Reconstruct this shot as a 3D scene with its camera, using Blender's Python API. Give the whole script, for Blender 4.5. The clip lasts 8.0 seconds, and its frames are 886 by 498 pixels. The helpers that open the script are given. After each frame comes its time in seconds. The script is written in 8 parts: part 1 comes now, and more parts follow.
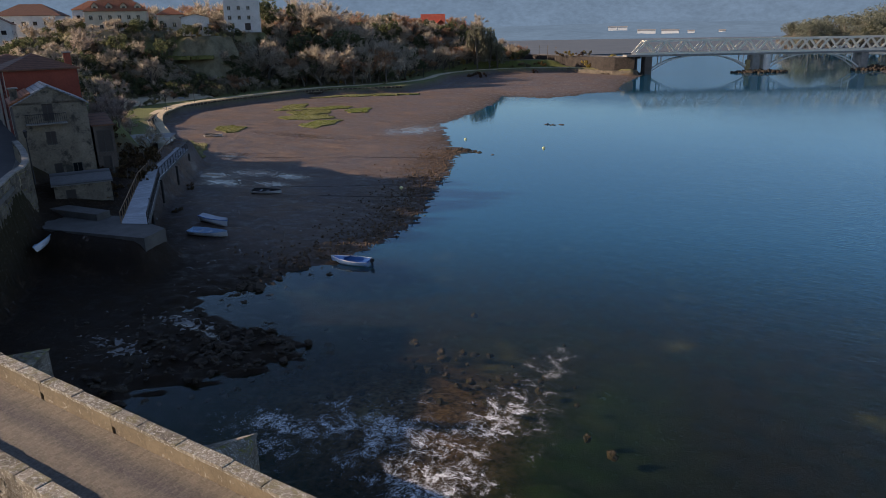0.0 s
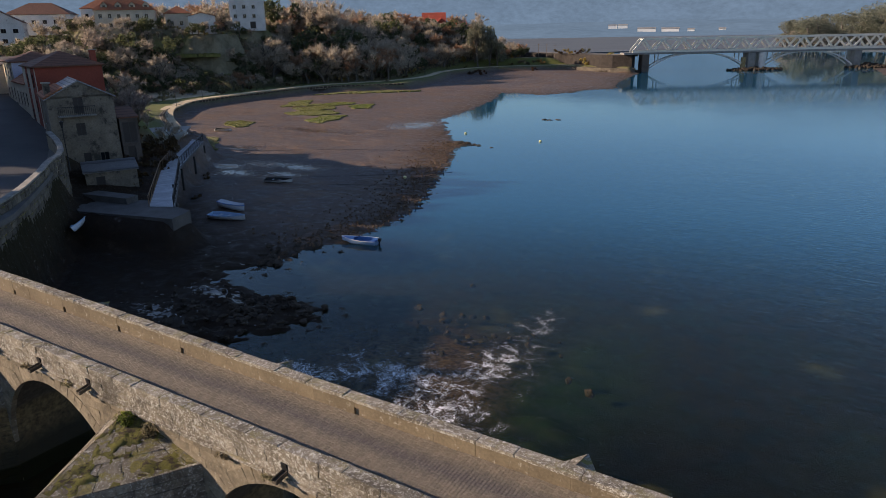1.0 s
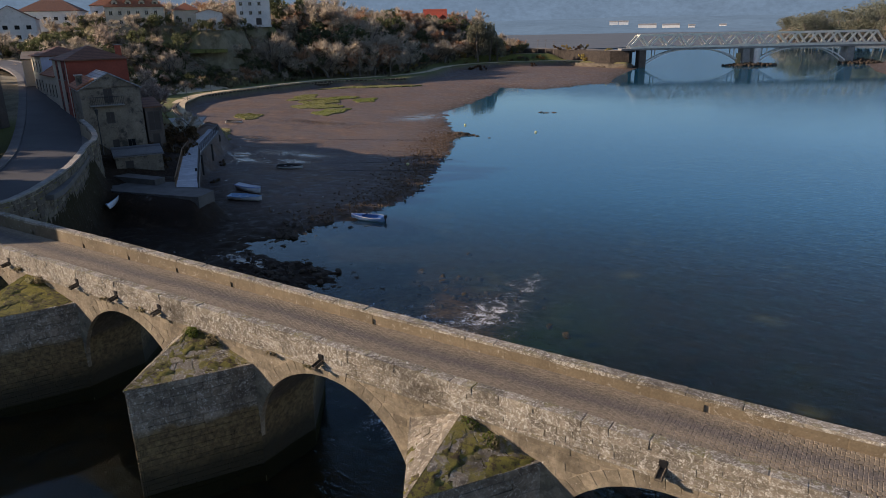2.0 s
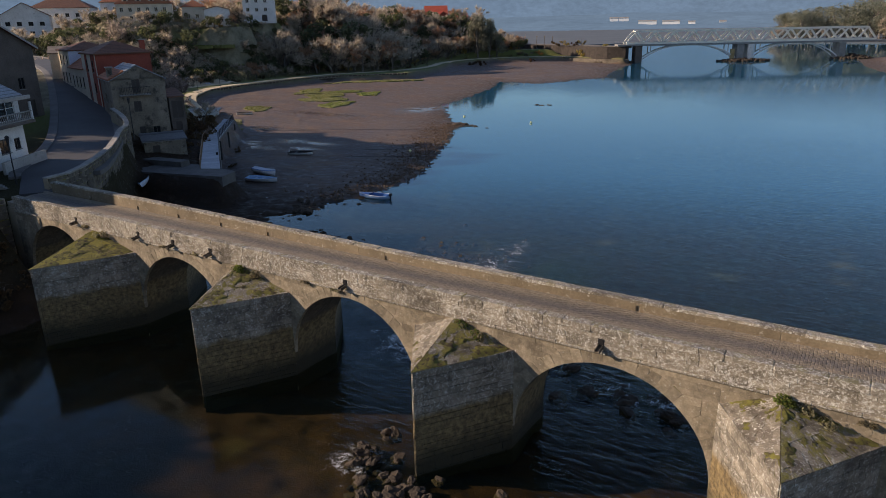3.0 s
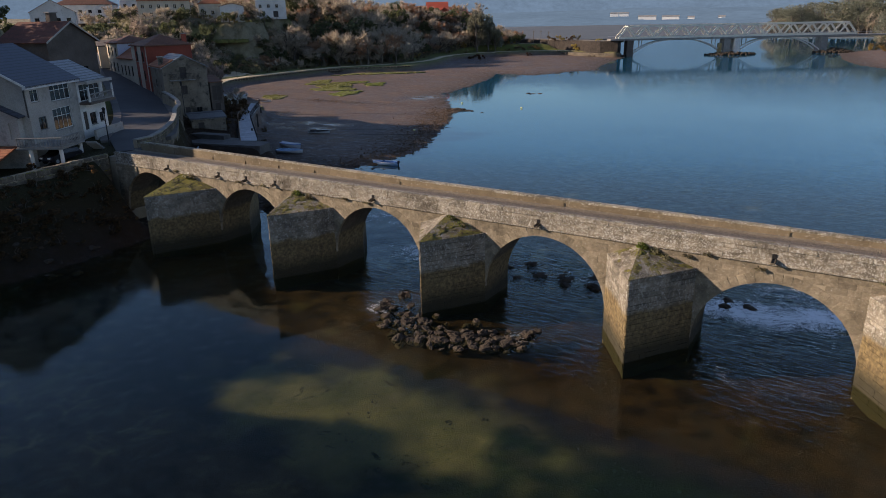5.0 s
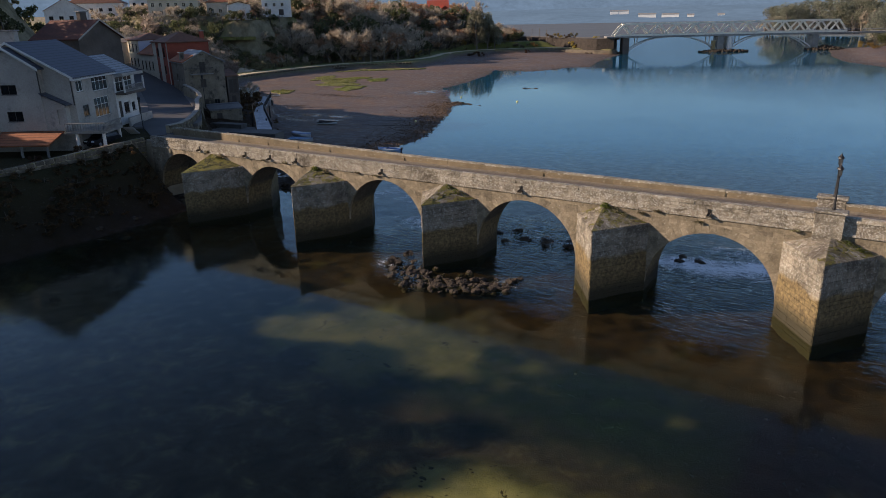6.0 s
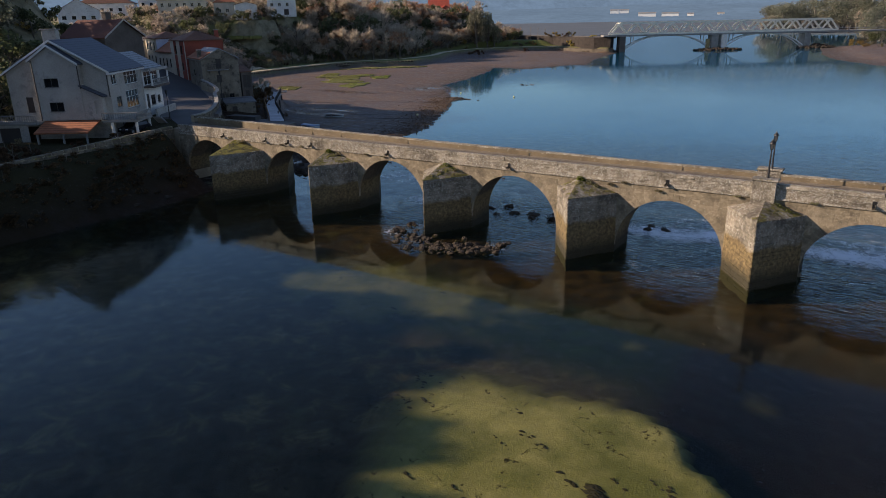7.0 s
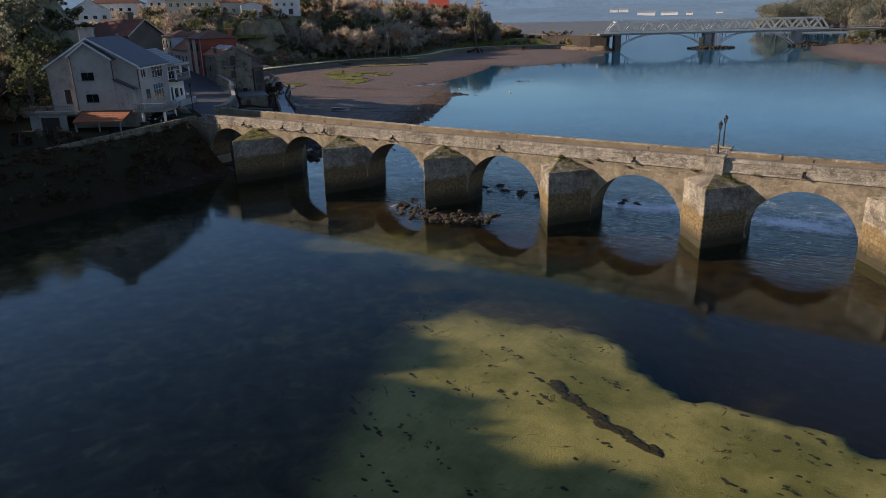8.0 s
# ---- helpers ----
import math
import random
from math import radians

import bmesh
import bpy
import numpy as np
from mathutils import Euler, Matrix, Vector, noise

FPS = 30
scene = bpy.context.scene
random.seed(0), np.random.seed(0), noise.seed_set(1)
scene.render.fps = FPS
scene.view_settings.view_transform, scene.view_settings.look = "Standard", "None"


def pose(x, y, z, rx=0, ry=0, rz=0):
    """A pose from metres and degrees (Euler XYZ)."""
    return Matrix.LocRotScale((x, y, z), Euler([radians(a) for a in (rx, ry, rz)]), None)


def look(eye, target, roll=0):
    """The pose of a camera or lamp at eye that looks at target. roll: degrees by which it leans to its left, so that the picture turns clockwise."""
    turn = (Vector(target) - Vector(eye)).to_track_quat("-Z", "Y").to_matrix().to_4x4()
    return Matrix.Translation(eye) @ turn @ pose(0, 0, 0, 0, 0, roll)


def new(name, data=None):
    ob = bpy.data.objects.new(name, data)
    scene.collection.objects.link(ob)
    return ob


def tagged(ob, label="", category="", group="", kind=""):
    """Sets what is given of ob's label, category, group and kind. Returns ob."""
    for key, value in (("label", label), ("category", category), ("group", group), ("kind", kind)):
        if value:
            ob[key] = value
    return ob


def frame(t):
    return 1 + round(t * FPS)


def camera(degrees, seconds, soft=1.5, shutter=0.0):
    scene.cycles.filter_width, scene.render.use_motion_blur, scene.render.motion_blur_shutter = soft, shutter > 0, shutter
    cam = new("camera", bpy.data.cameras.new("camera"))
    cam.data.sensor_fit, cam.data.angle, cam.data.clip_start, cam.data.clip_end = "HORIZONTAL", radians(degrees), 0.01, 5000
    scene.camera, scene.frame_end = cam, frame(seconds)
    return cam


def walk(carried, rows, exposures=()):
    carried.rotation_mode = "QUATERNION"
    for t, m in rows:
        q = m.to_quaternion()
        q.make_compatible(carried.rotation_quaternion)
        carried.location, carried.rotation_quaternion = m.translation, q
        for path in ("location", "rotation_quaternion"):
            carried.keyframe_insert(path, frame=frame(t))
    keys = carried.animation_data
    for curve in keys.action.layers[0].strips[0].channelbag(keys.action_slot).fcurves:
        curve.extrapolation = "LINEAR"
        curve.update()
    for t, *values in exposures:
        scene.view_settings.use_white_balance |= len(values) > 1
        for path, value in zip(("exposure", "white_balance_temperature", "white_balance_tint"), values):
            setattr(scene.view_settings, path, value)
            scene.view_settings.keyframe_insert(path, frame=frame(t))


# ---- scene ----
cam = camera(66.0, 8.0, soft=0.5)
PATH = [
    (0, (-1.208, -0.363, 19.648), (-2.241, 1.239, 19.043), -1.17),
    (0.5, (0.148, -2.686, 19.637), (-0.885, -1.085, 19.03), -1.17),
    (1, (1.918, -5.399, 19.724), (0.884, -3.799, 19.114), -1.17),
    (2.5, (8.105, -14.682, 19.698), (7.069, -13.089, 19.074), -1.19),
    (3, (10.42, -18.146, 19.664), (9.384, -16.555, 19.036), -1.19),
    (3.5, (12.711, -21.604, 19.661), (11.674, -20.014, 19.029), -1.2),
    (4, (15.234, -25.341, 19.726), (14.197, -23.753, 19.091), -1.2),
    (4.5, (17.797, -29.126, 19.733), (16.759, -27.539, 19.096), -1.22),
    (6, (25.605, -40.676, 19.89), (24.566, -39.094, 19.245), -1.25),
    (6.5, (28.28, -44.552, 19.905), (27.239, -42.971, 19.259), -1.27),
    (7, (30.647, -48.03, 19.947), (29.605, -46.45, 19.3), -1.31),
    (7.5, (33.316, -51.931, 19.969), (32.274, -50.353, 19.32), -1.35),
    (8, (36.02, -55.884, 20.013), (34.977, -54.306, 19.364), -1.38),
]
walk(cam, [(t, look(eye, target, roll)) for t, eye, target, roll in PATH], [(0.0, 0.50, 6750, 19), (8.0, 0.50, 6750, 19)])

# ---- world and sun: low winter sun from beyond the west bank ----
SUN = Vector((1.70, 1.0, -0.77)).normalized()
world = bpy.data.worlds.new("sky")
scene.world = world
world.use_nodes = True
wn = world.node_tree
sky = wn.nodes.new("ShaderNodeTexSky")
sky.sky_type = "NISHITA"
sky.sun_disc = False
sky.sun_elevation = math.asin(-SUN.z)
sky.sun_rotation = math.atan2(-SUN.x, -SUN.y)
sky.air_density, sky.dust_density, sky.ozone_density = 1.0, 0.4, 3.6
wn.links.new(sky.outputs[0], wn.nodes["Background"].inputs[0])
wn.nodes["Background"].inputs[1].default_value = 0.095
sun = new("sun", bpy.data.lights.new("sun", "SUN"))
sun.data.energy, sun.data.angle, sun.data.color = 5.0, radians(0.6), (1.0, 0.84, 0.64)
sun.matrix_world = look((0, 0, 200), Vector((0, 0, 200)) + SUN)

# ---- materials ----
def shader(name):
    m = bpy.data.materials.new(name)
    m.use_nodes = True
    return m, m.node_tree, m.node_tree.nodes["Principled BSDF"]


def nd(t, kind, **values):
    n = t.nodes.new("ShaderNode" + kind)
    for k, v in values.items():
        n.inputs[k.replace("_", " ")].default_value = v
    return n


def coords(t, space="Object"):
    if space == "World":
        return t.nodes.new("ShaderNodeNewGeometry").outputs["Position"]
    return t.nodes.new("ShaderNodeTexCoord").outputs[space]


def noise_tex(t, at, scale, detail=4.0, rough=0.55, distort=0.0):
    n = nd(t, "TexNoise", Scale=scale, Detail=detail, Roughness=rough, Distortion=distort)
    t.links.new(at, n.inputs["Vector"])
    return n.outputs["Fac"]


def ramp(t, fac, stops):
    n = t.nodes.new("ShaderNodeValToRGB")
    e = n.color_ramp.elements
    while len(e) < len(stops):
        e.new(0.5)
    for i, (p, c) in enumerate(stops):
        e[i].position = p
        e[i].color = (*c, 1.0) if len(c) == 3 else c
    t.links.new(fac, n.inputs["Fac"])
    return n.outputs["Color"]


def mixc(t, fac, a, b, how="MIX"):
    n = t.nodes.new("ShaderNodeMix")
    n.data_type, n.blend_type = "RGBA", how
    for s, v in ((n.inputs[0], fac), (n.inputs[6], a), (n.inputs[7], b)):
        if isinstance(v, (int, float)):
            s.default_value = v
        elif isinstance(v, tuple):
            s.default_value = (*v, 1.0)
        else:
            t.links.new(v, s)
    return n.outputs[2]


def mth(t, op, a, b=0.0, clamp=False):
    n = t.nodes.new("ShaderNodeMath")
    n.operation, n.use_clamp = op, clamp
    for s, v in ((n.inputs[0], a), (n.inputs[1], b)):
        if isinstance(v, (int, float)):
            s.default_value = v
        else:
            t.links.new(v, s)
    return n.outputs[0]


def bump(t, b, height, strength=0.4, dist=0.03):
    n = nd(t, "Bump", Strength=strength, Distance=dist)
    t.links.new(height, n.inputs["Height"])
    t.links.new(n.outputs[0], b.inputs["Normal"])
    return n


def attr(t, name):
    n = t.nodes.new("ShaderNodeAttribute")
    n.attribute_name = name
    return n.outputs["Fac"]


def surface(name, dark, light, scale=2.0, rough=0.85, fine=25.0, depth=0.02, metal=0.0, vary=0.0, space="World", spots=None):
    """Two-scale mottled surface: dark and light are its base colours, spots an optional (colour, scale, amount) of lichen or stains."""
    m, t, b = shader(name)
    at = coords(t, space)
    big, small = noise_tex(t, at, scale), noise_tex(t, at, fine, 5.0, 0.65)
    c = ramp(t, big, ((0.3, dark), (0.7, light)))
    c = mixc(t, 0.35, c, ramp(t, small, ((0.25, tuple(v * 0.55 for v in dark)), (0.75, tuple(min(1, v * 1.25) for v in light)))))
    if spots:
        col, sc, amount = spots
        c = mixc(t, ramp(t, noise_tex(t, at, sc, 6.0, 0.7), ((1 - amount - 0.06, (0, 0, 0)), (1 - amount + 0.06, (1, 1, 1)))), c, col)
    if vary:
        rnd = t.nodes.new("ShaderNodeObjectInfo").outputs["Random"]
        hsv = nd(t, "HueSaturation", Saturation=1.0)
        t.links.new(c, hsv.inputs["Color"])
        t.links.new(mth(t, "ADD", mth(t, "MULTIPLY", rnd, vary), 1 - vary / 2), hsv.inputs["Value"])
        c = hsv.outputs[0]
    t.links.new(c, b.inputs["Base Color"])
    b.inputs["Roughness"].default_value, b.inputs["Metallic"].default_value = rough, metal
    bump(t, b, small, 0.5, depth)
    return m


def plain(name, col, rough=0.6, metal=0.0):
    return surface(name, tuple(v * 0.85 for v in col), tuple(min(1, v * 1.1) for v in col), 1.5, rough, 40.0, 0.004, metal)


def stone_mat(name, dark, light, moss=0.0, lichen=0.5, tidal=False):
    """Granite: grain, dark weathering, pale lichen in patches, moss on what looks up."""
    m, t, b = shader(name)
    at = coords(t, "World")
    big, mid, fine = noise_tex(t, at, 0.7, 5.0, 0.6), noise_tex(t, at, 4.0, 6.0, 0.7), noise_tex(t, at, 28.0, 4.0, 0.7)
    c = ramp(t, mid, ((0.28, tuple(v * 0.45 for v in dark)), (0.48, dark), (0.72, light)))
    c = mixc(t, 0.5, c, ramp(t, big, ((0.3, tuple(v * 0.6 for v in dark)), (0.65, light))))
    rnd = t.nodes.new("ShaderNodeObjectInfo").outputs["Random"]
    hsv = nd(t, "HueSaturation")
    t.links.new(c, hsv.inputs["Color"])
    t.links.new(mth(t, "ADD", mth(t, "MULTIPLY", rnd, 0.5), 0.75), hsv.inputs["Value"])
    c = hsv.outputs[0]
    spot = noise_tex(t, at, 9.0, 8.0, 0.78, 0.8)
    c = mixc(t, ramp(t, spot, ((0.66 - 0.12 * lichen, (0, 0, 0)), (0.72 - 0.1 * lichen, (1, 1, 1)))), c, (0.58, 0.56, 0.50))
    if lichen > 0.8:
        blot = mth(t, "ADD", mth(t, "MULTIPLY", noise_tex(t, at, 2.4, 7.0, 0.72, 0.6), 0.65), mth(t, "MULTIPLY", noise_tex(t, at, 12.0, 4.0, 0.7), 0.35))
        c = mixc(t, ramp(t, blot, ((0.55, (0, 0, 0)), (0.60, (0.8, 0.8, 0.8)))), c, (0.50, 0.49, 0.44))
    c = mixc(t, mth(t, "MULTIPLY", ramp(t, fine, ((0.3, (1, 1, 1)), (0.5, (0, 0, 0)))), 0.5), c, tuple(v * 0.35 for v in dark))
    if moss:
        up = t.nodes.new("ShaderNodeSeparateXYZ")
        t.links.new(t.nodes.new("ShaderNodeNewGeometry").outputs["Normal"], up.inputs[0])
        f = mth(t, "MULTIPLY", ramp(t, noise_tex(t, at, 1.6, 6.0, 0.7, 0.4), ((0.62 - 0.25 * moss, (0, 0, 0)), (0.70 - 0.25 * moss, (1, 1, 1)))), mth(t, "MULTIPLY", mth(t, "MULTIPLY", up.outputs[2], 2.2, True), mth(t, "ADD", mth(t, "MULTIPLY", up.outputs[0], 1.6), 0.35 + 0.6 * (moss > 0.9), True)), True)
        c = mixc(t, f, c, ramp(t, fine, ((0.3, (0.055, 0.050, 0.006)), (0.7, (0.29, 0.25, 0.03)))))
    # broad dark runs of algae and soot
    stain = noise_tex(t, at, 0.45, 7.0, 0.72, 0.6)
    c = mixc(t, ramp(t, stain, ((0.50, (0, 0, 0)), (0.66, (0.8, 0.8, 0.8)))), c, tuple(v * 0.42 for v in dark))
    if tidal:
        # ochre and then weed-dark stone below the tide line
        hgt = t.nodes.new("ShaderNodeSeparateXYZ")
        t.links.new(at, hgt.inputs[0])
        lvl = mth(t, "ADD", hgt.outputs[2], mth(t, "MULTIPLY", mth(t, "SUBTRACT", big, 0.5), 1.1))
        och = ramp(t, mid, ((0.3, (0.040, 0.028, 0.013)), (0.7, (0.25, 0.182, 0.085))))
        c = mixc(t, ramp(t, mth(t, "MULTIPLY", lvl, 0.25), ((0.78, (1, 1, 1)), (0.86, (0, 0, 0)))), c, och)
        weed = ramp(t, fine, ((0.3, (0.012, 0.010, 0.006)), (0.7, (0.05, 0.042, 0.018))))
        c = mixc(t, ramp(t, mth(t, "MULTIPLY", lvl, 0.25), ((0.20, (1, 1, 1)), (0.50, (0, 0, 0)))), c, weed)
    t.links.new(c, b.inputs["Base Color"])
    b.inputs["Roughness"].default_value = 0.92
    h = mixc(t, 0.45, mid, fine)
    bump(t, b, h, 0.8, 0.05)
    return m


STONE = stone_mat("granite_warm", (0.165, 0.135, 0.09), (0.36, 0.30, 0.21), 0.2, 0.55)
STONE_PAR = stone_mat("granite_lichen", (0.12, 0.10, 0.072), (0.355, 0.315, 0.245), 0.45, 1.2)
STONE_PIER = stone_mat("granite_pier", (0.13, 0.112, 0.085), (0.35, 0.31, 0.245), 0.0, 0.95, True)
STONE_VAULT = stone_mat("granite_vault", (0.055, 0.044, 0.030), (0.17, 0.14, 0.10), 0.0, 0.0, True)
STONE_MOSS = stone_mat("granite_mossy", (0.13, 0.11, 0.08), (0.36, 0.32, 0.25), 1.4, 0.5)
STONE_HALF = stone_mat("granite_half_mossy", (0.11, 0.09, 0.065), (0.34, 0.30, 0.23), 0.55, 0.95)
MOSS = surface("moss_cushion", (0.030, 0.030, 0.007), (0.17, 0.155, 0.024), 2.6, 0.95, 26.0, 0.06, spots=((0.035, 0.024, 0.012), 4.0, 0.46))
STONE_GOLD = surface("granite_ochre", (0.22, 0.15, 0.06), (0.42, 0.32, 0.16), 0.9, 0.9, 16.0, 0.04, vary=0.35, spots=((0.10, 0.07, 0.03), 2.5, 0.36))
MORTAR = surface("mortar", (0.19, 0.155, 0.105), (0.34, 0.285, 0.20), 1.0, 0.95, 20.0, 0.03)
INNER_PAR = surface("parapet_render", (0.105, 0.082, 0.050), (0.20, 0.158, 0.10), 0.7, 0.95, 12.0, 0.03, vary=0.25, spots=((0.36, 0.33, 0.27), 5.0, 0.36))
def sett_mat():
    """Granite setts: tan dust along the gutter and the crown, darker polished wheel tracks."""
    m, t, b = shader("granite_setts")
    at = coords(t, "World")
    xyz = t.nodes.new("ShaderNodeSeparateXYZ")
    t.links.new(at, xyz.inputs[0])
    wob = mth(t, "MULTIPLY", mth(t, "SUBTRACT", noise_tex(t, at, 0.35, 3.0, 0.6), 0.5), 0.5)
    across = mth(t, "MULTIPLY", mth(t, "SUBTRACT", mth(t, "ADD", xyz.outputs[1], wob), 7.4), 1 / 3.2)
    rnd = t.nodes.new("ShaderNodeNewGeometry").outputs["Random Per Island"]
    track = ramp(t, across, ((0.10, (0, 0, 0)), (0.22, (0.75, 0.75, 0.75)), (0.34, (0.15, 0.15, 0.15)), (0.44, (0.1, 0.1, 0.1)), (0.58, (1, 1, 1)), (0.70, (0.7, 0.7, 0.7)), (0.80, (0, 0, 0))))
    c = mixc(t, track, (0.275, 0.225, 0.155), (0.088, 0.077, 0.078))
    c = mixc(t, 0.45, c, ramp(t, noise_tex(t, at, 14.0, 4.0, 0.7), ((0.3, (0.07, 0.06, 0.05)), (0.7, (0.29, 0.25, 0.20)))))
    hsv = nd(t, "HueSaturation")
    t.links.new(c, hsv.inputs["Color"])
    t.links.new(mth(t, "ADD", mth(t, "MULTIPLY", rnd, 0.28), 0.84), hsv.inputs["Value"])
    t.links.new(hsv.outputs[0], b.inputs["Base Color"])
    b.inputs["Roughness"].default_value = 0.85
    bump(t, b, noise_tex(t, at, 22.0, 4.0, 0.7), 0.5, 0.02)
    return m


SETT = sett_mat()
ROCK = surface("tidal_rock", (0.012, 0.009, 0.006), (0.060, 0.043, 0.028), 3.0, 0.95, 14.0, 0.05, vary=0.4)
WALL_DARK = stone_mat("granite_bank_wall", (0.09, 0.075, 0.055), (0.24, 0.20, 0.15), 0.4, 0.3)
ASPHALT = surface("asphalt_damp", (0.018, 0.018, 0.020), (0.058, 0.058, 0.063), 0.22, 0.72, 30.0, 0.008)
CONCRETE = surface("concrete", (0.15, 0.142, 0.132), (0.29, 0.28, 0.26), 0.6, 0.85, 14.0, 0.01)
SANDY = surface("sandy_path", (0.38, 0.30, 0.19), (0.58, 0.47, 0.31), 0.3, 0.95, 12.0, 0.01)
IRON = surface("dark_iron", (0.02, 0.02, 0.022), (0.05, 0.05, 0.052), 6.0, 0.5, 40.0, 0.004, 0.6)
GALV = surface("galvanised_steel", (0.30, 0.31, 0.33), (0.45, 0.46, 0.48), 3.0, 0.5, 30.0, 0.004, 0.5)
RUST_RAIL = surface("brown_rail", (0.16, 0.09, 0.05), (0.30, 0.19, 0.11), 3.0, 0.7, 30.0, 0.004)
TRUSS_PAINT = surface("cream_truss_paint", (0.66, 0.61, 0.50), (0.82, 0.77, 0.65), 0.4, 0.6, 6.0, 0.01)
COPING = surface("pale_coping", (0.13, 0.118, 0.10), (0.36, 0.34, 0.30), 1.4, 0.9, 14.0, 0.02)
PAVING = surface("worn_paving", (0.075, 0.070, 0.066), (0.16, 0.15, 0.14), 0.5, 0.85, 12.0, 0.01)
QUAY_C = surface("wet_dark_concrete", (0.055, 0.05, 0.045), (0.14, 0.13, 0.12), 0.6, 0.8, 10.0, 0.02)

# ---- mesh helpers ----
class Soup:
    """Vertices and faces gathered for one mesh."""

    def __init__(self):
        self.v, self.f = [], []

    def add(self, verts, faces):
        n = len(self.v)
        self.v += [tuple(p) for p in verts]
        self.f += [tuple(i + n for i in f) for f in faces]
        return self

    def weld(self):
        """Joins vertices that lie together."""
        seen, where, v = {}, [], []
        for p in self.v:
            k = tuple(round(c, 4) for c in p)
            if k not in seen:
                seen[k] = len(v)
                v.append(p)
            where.append(seen[k])
        self.v, self.f = v, [tuple(where[i] for i in f) for f in self.f]
        return self

    def box(self, x0, y0, z0, x1, y1, z1, m=None, ch=0.0):
        """A box, with its edges chamfered by ch; m places it."""
        if ch <= 0:
            v = [(x, y, z) for z in (z0, z1) for y in (y0, y1) for x in (x0, x1)]
            f = [(0, 2, 3, 1), (4, 5, 7, 6), (0, 1, 5, 4), (2, 6, 7, 3), (0, 4, 6, 2), (1, 3, 7, 5)]
        else:
            c = min(ch, (x1 - x0) * 0.45, (y1 - y0) * 0.45, (z1 - z0) * 0.45)
            v, f, at = [], [], {}
            for i in (0, 1):
                for j in (0, 1):
                    for k in (0, 1):
                        p = [(x0, x1)[i], (y0, y1)[j], (z0, z1)[k]]
                        s = [(1, -1)[i] * c, (1, -1)[j] * c, (1, -1)[k] * c]
                        for a in range(3):
                            q = [p[b] if b == a else p[b] + s[b] for b in range(3)]
                            at[i, j, k, a] = len(v)
                            v.append(q)
            for a in range(3):
                o = [b for b in range(3) if b != a]
                for side in (0, 1):
                    ring = []
                    for u, w in ((0, 0), (1, 0), (1, 1), (0, 1)):
                        key = [0, 0, 0]
                        key[a], key[o[0]], key[o[1]] = side, u, w
                        ring.append(at[(*key, a)])
                    f.append(ring if (side == 1) == (a != 1) else ring[::-1])
            for a in range(3):
                b, c2 = [q for q in range(3) if q != a]
                for s1 in (0, 1):
                    for s2 in (0, 1):
                        k0, k1 = [0, 0, 0], [0, 0, 0]
                        k0[a], k1[a] = 0, 1
                        k0[b] = k1[b] = s1
                        k0[c2] = k1[c2] = s2
                        q = [at[(*k0, b)], at[(*k1, b)], at[(*k1, c2)], at[(*k0, c2)]]
                        f.append(q)
            for i in (0, 1):
                for j in (0, 1):
                    for k in (0, 1):
                        f.append([at[i, j, k, 0], at[i, j, k, 1], at[i, j, k, 2]])
        if m is not None:
            v = [m @ Vector(p) for p in v]
        return self.add(v, f)

    def tube(self, pts, radii, sides=6, caps=True):
        """A tapered tube along pts."""
        pts = [Vector(p) for p in pts]
        if isinstance(radii, (int, float)):
            radii = [radii] * len(pts)
        rings = []
        for i, p in enumerate(pts):
            d = (pts[min(i + 1, len(pts) - 1)] - pts[max(i - 1, 0)]).normalized()
            a = d.cross(Vector((0, 0, 1)) if abs(d.z) < 0.95 else Vector((1, 0, 0))).normalized()
            b = d.cross(a)
            rings.append([p + (a * math.cos(2 * math.pi * k / sides) + b * math.sin(2 * math.pi * k / sides)) * radii[i] for k in range(sides)])
        v = [q for r in rings for q in r]
        f = [(i * sides + k, i * sides + (k + 1) % sides, (i + 1) * sides + (k + 1) % sides, (i + 1) * sides + k) for i in range(len(pts) - 1) for k in range(sides)]
        if caps:
            f += [tuple(range(sides))[::-1], tuple((len(pts) - 1) * sides + k for k in range(sides))]
        return self.add(v, f)

    def prism(self, outline, z0, z1, m=None):
        """An upright prism over a plan outline (counter-clockwise)."""
        n = len(outline)
        v = [(x, y, z0) for x, y in outline] + [(x, y, z1) for x, y in outline]
        f = [tuple(range(n))[::-1], tuple(range(n, 2 * n))] + [(i, (i + 1) % n, n + (i + 1) % n, n + i) for i in range(n)]
        if m is not None:
            v = [m @ Vector(p) for p in v]
        return self.add(v, f)

    def mesh(self, name, smooth=False, fix=True):
        me = bpy.data.meshes.new(name)
        me.from_pydata(self.v, [], self.f)
        if fix and len(self.f) < 20000:
            bm = bmesh.new()
            bm.from_mesh(me)
            bmesh.ops.recalc_face_normals(bm, faces=bm.faces[:])
            bm.to_mesh(me)
            bm.free()
        if smooth:
            me.shade_smooth()
        return me


def part(name, geo, material, parent=None, label="", smooth=False, m=None, fix=True):
    """Links a soup or a mesh as one object, under a thing or a part if one is given."""
    me = geo.mesh(name, smooth, fix) if isinstance(geo, Soup) else geo
    if material is not None and not me.materials:
        for x in material if isinstance(material, (list, tuple)) else (material,):
            me.materials.append(x)
    ob = new(name, me)
    if parent is not None:
        ob.parent = parent
    if m is not None:
        ob.matrix_basis = m
    return tagged(ob, label)


